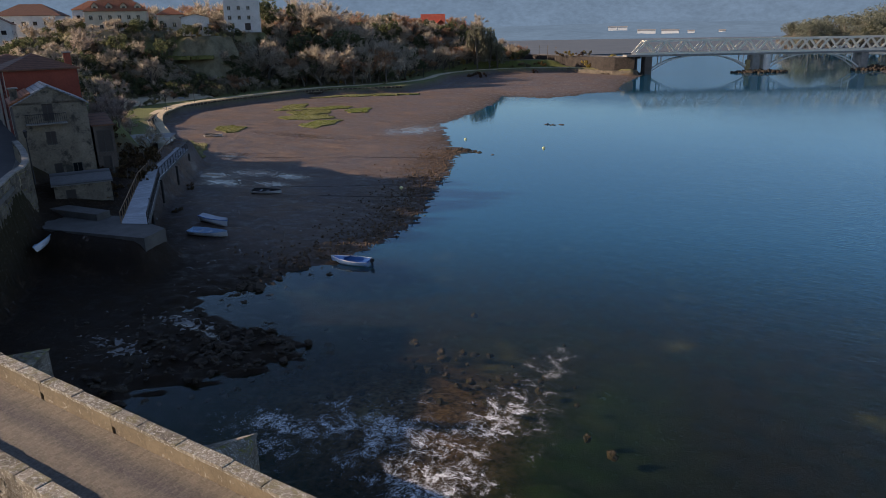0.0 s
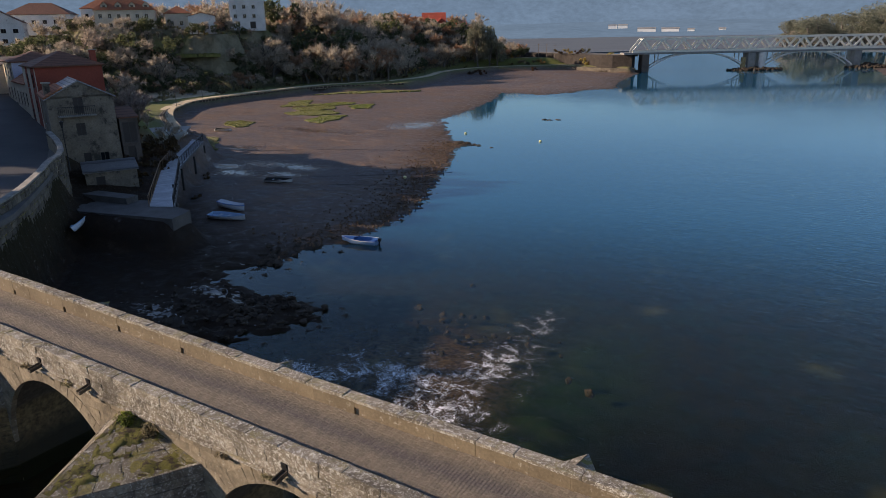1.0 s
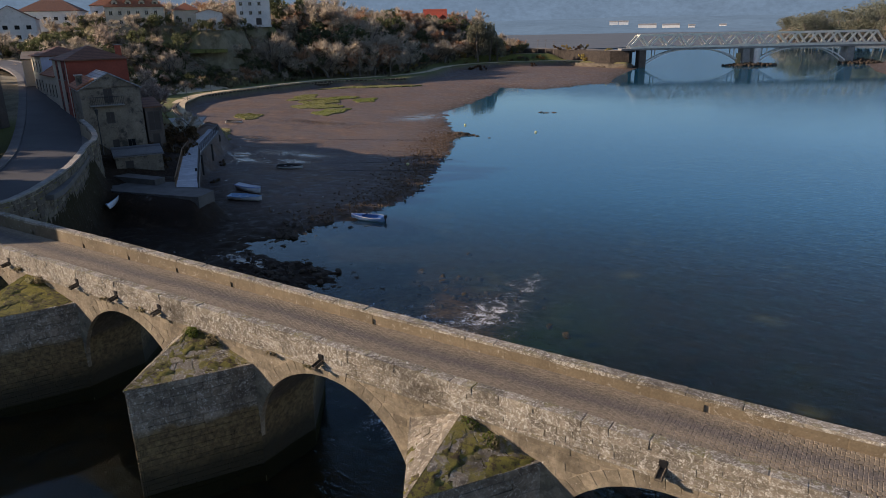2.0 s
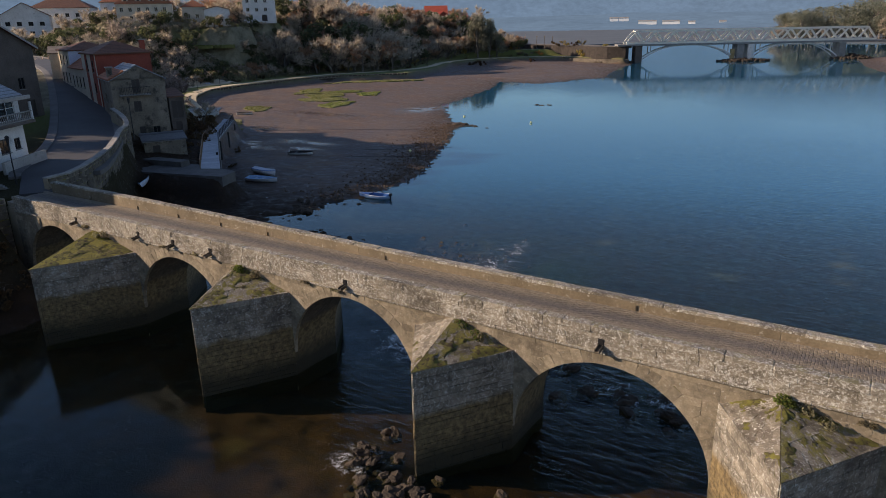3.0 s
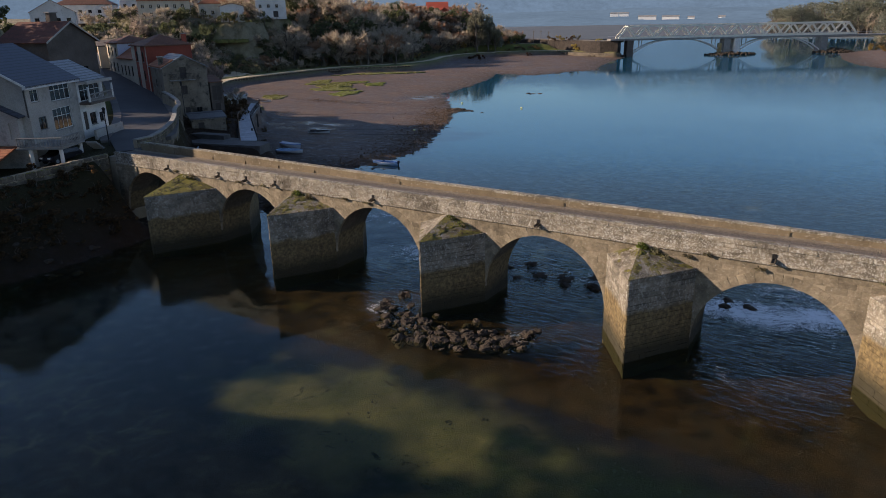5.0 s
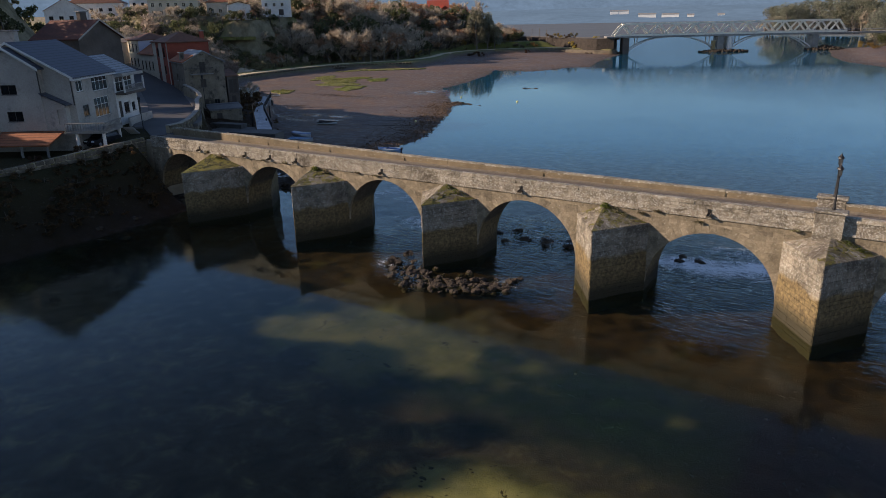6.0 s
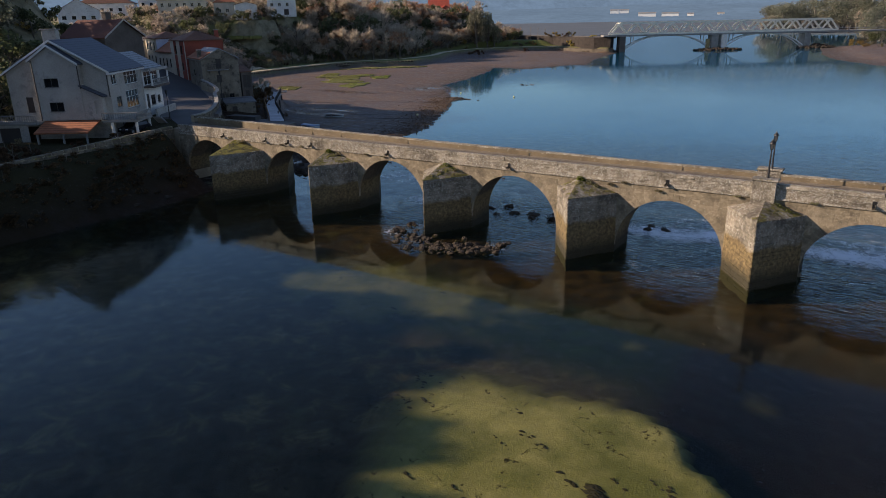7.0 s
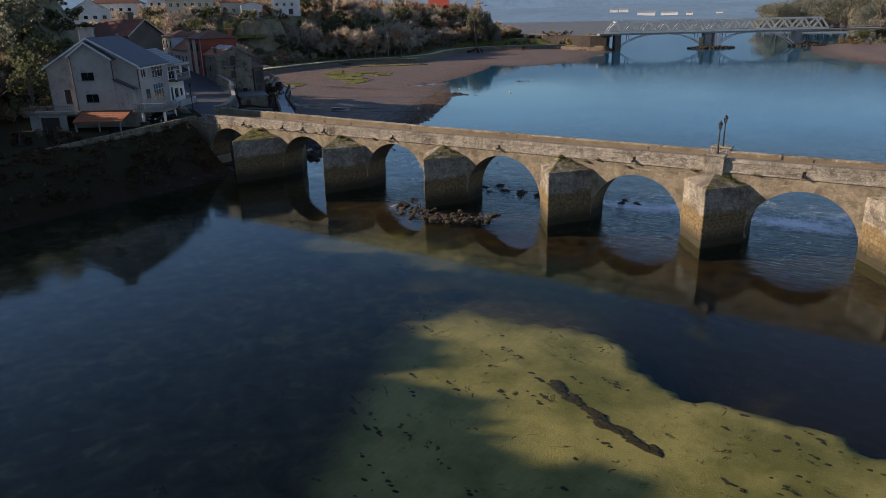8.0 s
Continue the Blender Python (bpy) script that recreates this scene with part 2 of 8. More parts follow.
def thing(name, label, category, m=None, group="", kind=""):
    """An empty at a thing's base, which carries its parts."""
    ob = new(name)
    ob.empty_display_size = 0.3
    if m is not None:
        ob.matrix_basis = m
    return tagged(ob, label, category, group, kind)


def seg_dist(X, Y, line):
    """Distance from each point to a polyline, and the way along it."""
    best, along, run = np.full(X.shape, 1e9), np.zeros(X.shape), 0.0
    for (ax, ay), (bx, by) in zip(line[:-1], line[1:]):
        dx, dy = bx - ax, by - ay
        L = math.hypot(dx, dy)
        s = np.clip(((X - ax) * dx + (Y - ay) * dy) / (L * L), 0, 1)
        d = np.hypot(X - ax - s * dx, Y - ay - s * dy)
        near = d < best
        best, along = np.where(near, d, best), np.where(near, run + s * L, along)
        run += L
    return best, along


def inside(X, Y, poly):
    r = np.zeros(X.shape, bool)
    for (ax, ay), (bx, by) in zip(poly, poly[1:] + poly[:1]):
        if ay != by:
            r ^= ((ay > Y) != (by > Y)) & (X < (bx - ax) * (Y - ay) / (by - ay) + ax)
    return r


def signed(X, Y, poly):
    d, _ = seg_dist(X, Y, poly + poly[:1])
    return np.where(inside(X, Y, poly), d, -d)


def smooth_step(x, a, b):
    s = np.clip((x - a) / (b - a), 0, 1)
    return s * s * (3 - 2 * s)


def waves(X, Y, scale, seed, octaves=4):
    """Cheap smooth noise in -1..1 from turned sines."""
    rng = np.random.RandomState(seed)
    out, amp, total = np.zeros(X.shape), 1.0, 0.0
    for o in range(octaves):
        for _ in range(3):
            a, p, q = rng.uniform(0, 6.28), rng.uniform(0, 6.28), rng.uniform(0.7, 1.4)
            out += amp * np.sin((X * math.cos(a) + Y * math.sin(a)) * q * 6.28 / scale + p + 1.3 * np.sin((X * math.sin(a) - Y * math.cos(a)) * 2.9 / scale + p))
        total += 3 * amp
        amp *= 0.55
        scale *= 0.47
    return out / total * 1.6

# ---- ground: river bed, mudflat, banks, hill and plain in one sheet ----
WEST_SHORE = [(-10, -400), (-20, -150), (-32, -105), (-41, -62), (-42, -24), (-41, -18), (-37, -6.5), (-34.5, -1), (-35, 4), (-36.5, 8), (-36, 13), (-35, 19.6), (-33.6, 22), (-31.4, 24.6), (-30.6, 27.4), (-32, 30), (-35, 29.5), (-38, 29.2), (-44, 30.4), (-44, 33), (-42.3, 34.3), (-42, 36), (-42.8, 38), (-42.5, 40.4), (-41.1, 42.6), (-41, 46.8), (-41.2, 53.8), (-43, 59), (-45.5, 65), (-50.2, 74.8), (-54, 83.7), (-58.5, 91.8), (-61, 98), (-60.5, 101.5), (-66, 103.8), (-76.6, 118.8), (-84.5, 130), (-87.4, 146), (-94.5, 172.7), (-104, 196), (-89, 194), (-85, 201), (-82, 217), (-76, 222), (-84, 253), (-93, 305), (-99, 318), (-130, 345), (-260, 380), (-420, 520), (-700, 1600)]
EAST_SHORE = [(1000, 1600), (160, 470), (8, 395), (-7, 372), (-2, 330), (2, 300), (8, 275), (22, 246), (34, 228), (60, 170), (84, 90), (80, 14), (82, -60), (90, -400)]
WATER = WEST_SHORE + EAST_SHORE
BANK = [(-14, -400), (-24, -150), (-36, -106), (-45, -64), (-45.5, -14), (-46.5, -2), (-47.6, 6.8), (-47.6, 13.5), (-54.6, 21.0), (-61, 26.2), (-66.2, 30.4), (-71, 32.4), (-75.6, 33.6), (-76.2, 43), (-80, 50), (-86, 58), (-93, 66), (-100, 71), (-112, 77), (-124, 84), (-140, 94.2), (-155, 110), (-160, 123), (-162, 146), (-162, 172), (-148, 183), (-141, 192), (-147, 222), (-164, 258), (-160, 294), (-132, 316), (-108, 310), (-97, 303), (-99, 314), (-130, 334), (-260, 372), (-420, 510), (-700, 900)]
HIGH = BANK + [(-6000, 900), (-6000, -400)]
ROAD = [(-47.2, 9.6), (-51.5, 13.2), (-58.5, 19.0), (-68, 26.2), (-80, 33.5), (-95, 42), (-112, 51), (-135, 62), (-165, 74), (-200, 84)]
PROMENADE = [(-99, 73.5), (-112, 79), (-126, 87), (-144, 98), (-157, 112), (-163.5, 125), (-165.5, 146), (-166, 176), (-158, 190), (-152, 204), (-152, 224), (-168, 260), (-164, 297), (-133, 320), (-108, 314)]
TERRACE = [(-64.5, 29.4), (-53.4, 32.6), (-54.4, 35.2), (-60.6, 36.4), (-64.5, 38.4), (-74, 47.6), (-83.5, 59), (-92, 68), (-90, 60), (-78, 44), (-77, 32)]
# the sand's west side stops where tree shade begins; darker bed stands for it
SAND = [(8.5, -21.5), (9.2, -17.4), (11.6, -15.9), (17, -16.6), (20, -16.2), (22.6, -15.4), (25.2, -19.0), (30.3, -19.9), (34.1, -20.6), (36.1, -20.0), (38.5, -21.2), (60, -28), (60, -60), (21, -60), (17, -38), (13, -30)]

PADS = [(-198, 160, 9, 20.0), (-207, 182, 11, 21.2), (-224, 142, 14, 22.2), (-216, 156, 7, 22.0), (-252, 122, 13, 16.0), (-222, 338, 30, 17.0)]
WET = [(-82.5, 64, 3.5, 2.0), (-78, 68.5, 4, 2.2), (-72, 69, 4, 1.8), (-77, 61.5, 3.5, 1.8), (-70, 64, 3, 1.4), (-93.5, 77.5, 4, 3), (-42, 22.5, 2.4, 0.8), (-41.0, 27.6, 2.6, 0.9), (-37.5, 27.2, 1.2, 0.6), (-98, 100, 12, 3), (-84, 118, 5, 8)]


def ground_at(X, Y):
    """Height of the ground, and weights of what covers it."""
    w = signed(X, Y, WATER)
    h = signed(X, Y, HIGH)
    rough = waves(X, Y, 9.0, 3)
    fine = waves(X, Y, 2.2, 5)
    land = -w + 1.1 * fine * smooth_step(np.abs(w), 8, 0) * (Y < 330)
    mud = 0.045 + 0.85 * (1 - np.exp(-np.maximum(land, 0) / 45)) + 0.05 * fine * smooth_step(land, 0, 3)
    mud += 0.22 * np.maximum(fine + 0.25 * rough, 0) * smooth_step(land, 11, 1) * smooth_step(land, -0.5, 0.8) * (Y > 5)
    bed = -0.10 - 2.5 * (1 - np.exp(np.minimum(land, 0) / 16)) + 0.12 * rough
    weir = smooth_step(np.abs(Y - 15 - 6 * smooth_step(X, -6, -16)), 13, 6) * smooth_step(X, 48, 38)
    bed = np.maximum(bed, -0.55 + 0.32 * fine - 2.5 * (1 - weir))
    bed = np.maximum(bed, -0.9 + 0.7 * np.exp(-((X + 21) / 8) ** 2 - ((Y - 26) / 7) ** 2) + 0.12 * fine)
    sand_d = signed(X, Y, SAND) + 0.7 * rough + 0.35 * fine
    bed = np.maximum(bed, -0.62 + 0.07 * fine - 0.7 * np.maximum(-sand_d, 0))
    shoal = np.exp(-((X + 3) / 9) ** 2 - ((Y - 1.5) / 6) ** 2)
    bed = np.maximum(bed, -1.1 + 0.95 * shoal + 0.10 * fine)
    spit = np.exp(-((X + 1.5) / 8) ** 2 - ((Y + 8.2) / 3.6) ** 2)
    bed = np.maximum(bed, -1.7 + 1.05 * spit + 0.10 * fine)
    bed = np.maximum(bed, -1.9 + 1.2 * np.exp(-((X + 12.5) / 4) ** 2 - ((Y - 34) / 7) ** 2))
    bed -= 1.6 * smooth_step(X, 21.9, 31.0) * smooth_step(Y, -1, -4) * smooth_step(sand_d, 0.3, -0.6)
    spit_w = np.exp(-((X + 36.5) / 5.0) ** 2 - ((Y - 25.2) / 3.6) ** 2)
    mud += spit_w * (0.10 + 0.22 * np.maximum(fine, -0.3))
    z = np.where(land > 0, mud, bed)
    # stony terrace in front of the old house, held by the quay
    t_in = signed(X, Y, TERRACE)
    terrace = 3.3 + 2.0 * smooth_step(X, -65, -73) + 0.12 * fine
    rise = smooth_step(t_in, -2.4, 0.6)
    z = z * (1 - rise) + terrace * rise
    # high ground behind the banks
    north = smooth_step(Y, 56, 74) * smooth_step(X, -60, -95) + (Y > 120)
    north = np.clip(north, 0, 1)
    hill_n = 2.6 + (11.0 + 6.0 * smooth_step(Y, 112, 146)) * smooth_step(h, 14, 57) + 5 * smooth_step(h, 60, 260) + 0.5 * rough * smooth_step(h, 10, 30)
    tip = smooth_step(X + 0.35 * (Y - 250), -180, -152) * smooth_step(Y, 205, 240)
    hill_n = hill_n * (1 - tip) + tip * (2.6 + 3.2 * smooth_step(h, 9, 14) + 0.0 * h)
    rd, run = seg_dist(X, Y, ROAD)
    road_z = 7.1 + 0.012 * run + 4.2 * smooth_step(run, 26, 92)
    # rise added to shade the road, cut along the sun's line beside the promenade
    hill_s = road_z - 0.05 + (25 * smooth_step(h - 14, 4, 50) + 4 * smooth_step(h, 70, 130)) * smooth_step(rd, 9, 26) * smooth_step(0.507 * X - 0.863 * Y, -103, -90)
    dip = smooth_step(rd, 12.5, 19) * smooth_step(X, -74, -83) * smooth_step((X + 95) * 0.47 + (Y - 42) * 0.88, 0, 6)
    hill_s = hill_s * (1 - dip) + dip * 2.9
    south = smooth_step(Y, 8, 4)
    hill_s = hill_s * (1 - south) + south * (5.9 + 12 * smooth_step(h, 26, 75) + 7 * smooth_step(-Y, 20, 70) * smooth_step(h, 4, 40))
    yard = smooth_step(rd, 9, 3.6)
    hill_s = hill_s * (1 - yard) + yard * (road_z - 0.06)
    high = hill_s * (1 - north) + hill_n * north
    far = smooth_step(np.hypot(X, Y), 500, 900)
    high = high * (1 - far) + far * 4.0
    for px, py, pr, pz in PADS:
        k = smooth_step(np.hypot(X - px, Y - py), pr * 1.35, pr * 0.9)
        high = high * (1 - k) + k * np.maximum(pz, high)
    edge = np.where(Y < 5.5, smooth_step(h, -9.5, 1.0), np.where(north > 0.5, smooth_step(h, -2.6, 0.3), smooth_step(h, -0.9, 0.5)))
    z = z * (1 - edge) + high * edge
    # east bank and the plain beyond
    east = smooth_step(X, -20, 0) * (land > 0) * (h < 0)
    z = z + east * (1.2 * smooth_step(land, 6, 18) + 5 * smooth_step(land, 22, 70) * smooth_step(Y, 470, 380))
    grass = np.clip(edge * (0.55 + 0.6 * rough) + 0.8 * smooth_step(rd, 3.5, 4.5) * edge * (h > 1), 0, 1) * (rd > 3.3)
    # sand fades out westward, painting the soft edge of the tree shade
    return z, np.maximum(np.clip(sand_d / (0.9 + 3.0 * smooth_step(X, 24, 12)) + 0.5 * smooth_step(X, 8, 18), 0, 1), np.clip(1.3 * spit + 0.4 * rough - 0.25, 0, 0.32)) * (land < 0), grass, edge, land


def axis(*stretches):
    out = [stretches[0][0]]
    for a, b, step, grow in stretches:
        x = a
        while x < b - 1e-6:
            x += step
            out.append(min(x, b))
            step *= grow
    return np.array(out)


gx = np.concatenate([-axis((170, 5200, 3.0, 1.16))[::-1], axis((-170, -75, 1.2, 1.0), (-75, 44, 0.6, 1.0), (44, 5200, 1.5, 1.16))[1:]])
gy = np.concatenate([-axis((60, 900, 1.5, 1.2))[::-1], axis((-60, 110, 0.6, 1.0), (110, 340, 1.6, 1.0), (340, 4600, 3.0, 1.12))[1:]])
GX, GY = np.meshgrid(gx, gy)
GZ, g_sand, g_grass, g_edge, g_land = ground_at(GX, GY)
nx, ny = len(gx), len(gy)
me = bpy.data.meshes.new("ground")
idx = np.arange(nx * ny).reshape(ny, nx)
quads = np.stack([idx[:-1, :-1], idx[:-1, 1:], idx[1:, 1:], idx[1:, :-1]], -1).reshape(-1, 4)
me.from_pydata(np.stack([GX, GY, GZ], -1).reshape(-1, 3).tolist(), [], quads.tolist())
me.shade_smooth()
wet_w = np.zeros(GX.shape)
for cx, cy, rx, ry in WET:
    wet_w = np.maximum(wet_w, np.exp(-((GX - cx) / rx) ** 2 - ((GY - cy) / ry) ** 2))
g_h = signed(GX, GY, HIGH)
slope_w = smooth_step(g_h, 13, 19) * (1 - smooth_step(g_h, 35, 38) * smooth_step(g_h, 46, 42) * (GY > 60))
# one mask near the bridge holds both real weed and painted bank shade
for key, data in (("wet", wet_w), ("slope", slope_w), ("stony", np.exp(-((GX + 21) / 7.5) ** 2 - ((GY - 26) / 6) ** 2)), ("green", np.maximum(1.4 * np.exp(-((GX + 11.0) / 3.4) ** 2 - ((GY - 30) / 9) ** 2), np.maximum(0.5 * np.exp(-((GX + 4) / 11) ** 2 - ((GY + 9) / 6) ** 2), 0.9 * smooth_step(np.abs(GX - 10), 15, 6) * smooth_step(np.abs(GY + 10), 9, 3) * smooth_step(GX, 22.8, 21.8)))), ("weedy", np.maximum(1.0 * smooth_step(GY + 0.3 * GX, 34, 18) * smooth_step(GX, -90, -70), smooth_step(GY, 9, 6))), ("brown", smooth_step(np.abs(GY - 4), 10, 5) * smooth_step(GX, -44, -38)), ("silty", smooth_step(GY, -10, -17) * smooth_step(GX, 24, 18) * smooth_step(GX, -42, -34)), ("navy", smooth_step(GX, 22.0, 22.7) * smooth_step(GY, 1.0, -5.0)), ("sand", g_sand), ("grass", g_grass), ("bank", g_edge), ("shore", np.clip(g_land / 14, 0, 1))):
    me.attributes.new(key, "FLOAT", "POINT").data.foreach_set("value", data.reshape(-1).astype(np.float32))


def ground_material():
    m, t, b = shader("ground")
    at = coords(t, "World")
    big, mid, fine = noise_tex(t, at, 0.09, 5.0, 0.6), noise_tex(t, at, 0.8, 6.0, 0.65), noise_tex(t, at, 9.0, 5.0, 0.7)
    lay = nd(t, "Mapping")
    lay.inputs["Scale"].default_value = (0.16, 0.9, 1.0)
    lay.inputs["Rotation"].default_value = (0, 0, radians(-32))
    t.links.new(at, lay.inputs["Vector"])
    streak = noise_tex(t, lay.outputs[0], 0.5, 6.0, 0.7, 0.4)
    mud = ramp(t, mid, ((0.3, (0.055, 0.033, 0.020)), (0.52, (0.135, 0.083, 0.054)), (0.75, (0.24, 0.16, 0.105))))
    mud = mixc(t, ramp(t, streak, ((0.50, (0, 0, 0)), (0.62, (0.8, 0.8, 0.8)))), mud, (0.045, 0.032, 0.024))
    mud = mixc(t, ramp(t, streak, ((0.34, (0.7, 0.7, 0.7)), (0.44, (0, 0, 0)))), mud, (0.20, 0.155, 0.125))
    mud = mixc(t, ramp(t, big, ((0.4, (0, 0, 0)), (0.6, (0.85, 0.85, 0.85)))), mud, ramp(t, mid, ((0.3, (0.055, 0.044, 0.042)), (0.7, (0.13, 0.105, 0.10)))))
    mud = mixc(t, mth(t, "MULTIPLY", ramp(t, noise_tex(t, at, 2.6, 6.0, 0.75, 0.8), ((0.50, (0, 0, 0)), (0.60, (1, 1, 1)))), 0.6), mud, (0.040, 0.026, 0.018))
    weed = ramp(t, fine, ((0.35, (0.018, 0.012, 0.007)), (0.7, (0.085, 0.052, 0.022))))
    mud = mixc(t, mth(t, "MULTIPLY", ramp(t, attr(t, "shore"), ((0.1, (1, 1, 1)), (0.9, (0, 0, 0)))), ramp(t, mid, ((0.38, (0, 0, 0)), (0.6, (1, 1, 1))))), mud, weed)
    # dark weed on the near mud, with the village shade painted in
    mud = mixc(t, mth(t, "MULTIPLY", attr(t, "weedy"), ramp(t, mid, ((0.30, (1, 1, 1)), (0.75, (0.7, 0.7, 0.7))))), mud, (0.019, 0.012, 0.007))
    damp = ramp(t, mth(t, "ADD", attr(t, "wet"), mth(t, "ADD", mth(t, "MULTIPLY", mth(t, "SUBTRACT", mid, 0.5), 1.2), mth(t, "MULTIPLY", mth(t, "SUBTRACT", noise_tex(t, at, 3.2, 6.0, 0.75), 0.5), 5.0))), ((0.55, (0, 0, 0)), (0.72, (1, 1, 1))))
    xyz = t.nodes.new("ShaderNodeSeparateXYZ")
    t.links.new(at, xyz.inputs[0])
    bed = ramp(t, mid, ((0.3, (0.006, 0.004, 0.003)), (0.7, (0.018, 0.011, 0.006))))
    bed = mixc(t, ramp(t, big, ((0.47, (0, 0, 0)), (0.62, (1, 1, 1)))), bed, (0.014, 0.022, 0.009))
    stony = ramp(t, noise_tex(t, at, 3.0, 6.0, 0.75), ((0.36, (0.018, 0.011, 0.007)), (0.62, (0.21, 0.125, 0.075))))
    bed = mixc(t, attr(t, "stony"), bed, stony)
    bed = mixc(t, mth(t, "MULTIPLY", attr(t, "green"), ramp(t, mid, ((0.3, (0.4, 0.4, 0.4)), (0.6, (1, 1, 1))))), bed, (0.018, 0.046, 0.018))
    # bed colour turns blue-black with depth, in place of light lost in water
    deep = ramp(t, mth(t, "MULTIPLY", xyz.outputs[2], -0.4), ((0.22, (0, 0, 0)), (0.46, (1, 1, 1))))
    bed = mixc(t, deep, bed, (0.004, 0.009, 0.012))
    bed = mixc(t, mth(t, "MULTIPLY", attr(t, "brown"), 0.8), bed, ramp(t, mid, ((0.35, (0.016, 0.009, 0.005)), (0.7, (0.068, 0.038, 0.018)))))
    silty = ramp(t, noise_tex(t, at, 0.45, 7.0, 0.7, 0.5), ((0.34, (0.022, 0.017, 0.015)), (0.56, (0.075, 0.058, 0.046)), (0.72, (0.19, 0.155, 0.10))))
    bed = mixc(t, attr(t, "silty"), bed, silty)
    bed = mixc(t, attr(t, "navy"), bed, (0.011, 0.008, 0.010))
    sand = ramp(t, mid, ((0.25, (0.36, 0.32, 0.16)), (0.7, (0.52, 0.46, 0.25))))
    ripple = nd(t, "TexWave", Scale=0.75, Distortion=7.0, Detail=5.0)
    t.links.new(at, ripple.inputs["Vector"])
    sand = mixc(t, mth(t, "MULTIPLY", ripple.outputs["Fac"], 0.16), sand, (0.29, 0.26, 0.11))
    spots = ramp(t, noise_tex(t, at, 0.8, 7.0, 0.75, 1.4), ((0.60, (0, 0, 0)), (0.64, (1, 1, 1))))
    sand = mixc(t, ramp(t, noise_tex(t, at, 0.16, 5.0, 0.65), ((0.40, (0, 0, 0)), (0.62, (1, 1, 1)))), sand, (0.20, 0.20, 0.08))
    sand = mixc(t, spots, sand, (0.05, 0.04, 0.02))
    bed = mixc(t, attr(t, "sand"), bed, sand)
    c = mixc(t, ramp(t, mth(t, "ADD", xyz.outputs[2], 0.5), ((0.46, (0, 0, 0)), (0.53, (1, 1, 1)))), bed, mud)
    soil = ramp(t, mid, ((0.3, (0.075, 0.060, 0.035)), (0.7, (0.20, 0.16, 0.10))))
    grass = ramp(t, fine, ((0.25, (0.045, 0.055, 0.012)), (0.6, (0.13, 0.14, 0.03)), (0.85, (0.24, 0.22, 0.07))))
    # soil and straw of the slope paled to stand in for haze
    wild = mixc(t, ramp(t, noise_tex(t, at, 0.22, 6.0, 0.7), ((0.42, (0, 0, 0)), (0.6, (1, 1, 1)))), soil, ramp(t, fine, ((0.3, (0.16, 0.13, 0.08)), (0.7, (0.36, 0.30, 0.20)))))
    grass = mixc(t, mth(t, "MULTIPLY", attr(t, "slope"), 0.85), grass, wild)
    soil = mixc(t, attr(t, "slope"), soil, wild)
    land = mixc(t, attr(t, "grass"), soil, grass)
    # the south bank's shade is put into its soil and grass colour
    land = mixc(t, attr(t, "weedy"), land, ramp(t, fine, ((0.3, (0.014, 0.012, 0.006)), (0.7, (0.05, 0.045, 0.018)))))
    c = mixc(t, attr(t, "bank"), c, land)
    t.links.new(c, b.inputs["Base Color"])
    t.links.new(mth(t, "SUBTRACT", 0.45, mth(t, "MULTIPLY", mth(t, "MULTIPLY", attr(t, "weedy"), mth(t, "SUBTRACT", 1.0, damp, True)), 0.33)), b.inputs["Specular IOR Level"])
    wet = ramp(t, mid, ((0.36, (0.45, 0.45, 0.45)), (0.55, (0.9, 0.9, 0.9))))
    wet = mixc(t, damp, wet, (0.06, 0.06, 0.06))
    t.links.new(mixc(t, attr(t, "bank"), wet, (0.95, 0.95, 0.95)), b.inputs["Roughness"])
    bp = bump(t, b, mixc(t, 0.5, mid, fine), 0.8, 0.16)
    flat = mth(t, "MULTIPLY", damp, mth(t, "SUBTRACT", 1.0, attr(t, "bank"), True))
    t.links.new(mth(t, "SUBTRACT", 0.8, mth(t, "MULTIPLY", flat, 0.77)), bp.inputs["Strength"])
    return m


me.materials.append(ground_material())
ground = tagged(new("ground", me), "brown tidal mudflat, grassy banks, sandy river bed and hillside", "ground", kind="structure")


def ground_z(x, y):
    return float(ground_at(np.array([[float(x)]]), np.array([[float(y)]]))[0][0, 0])


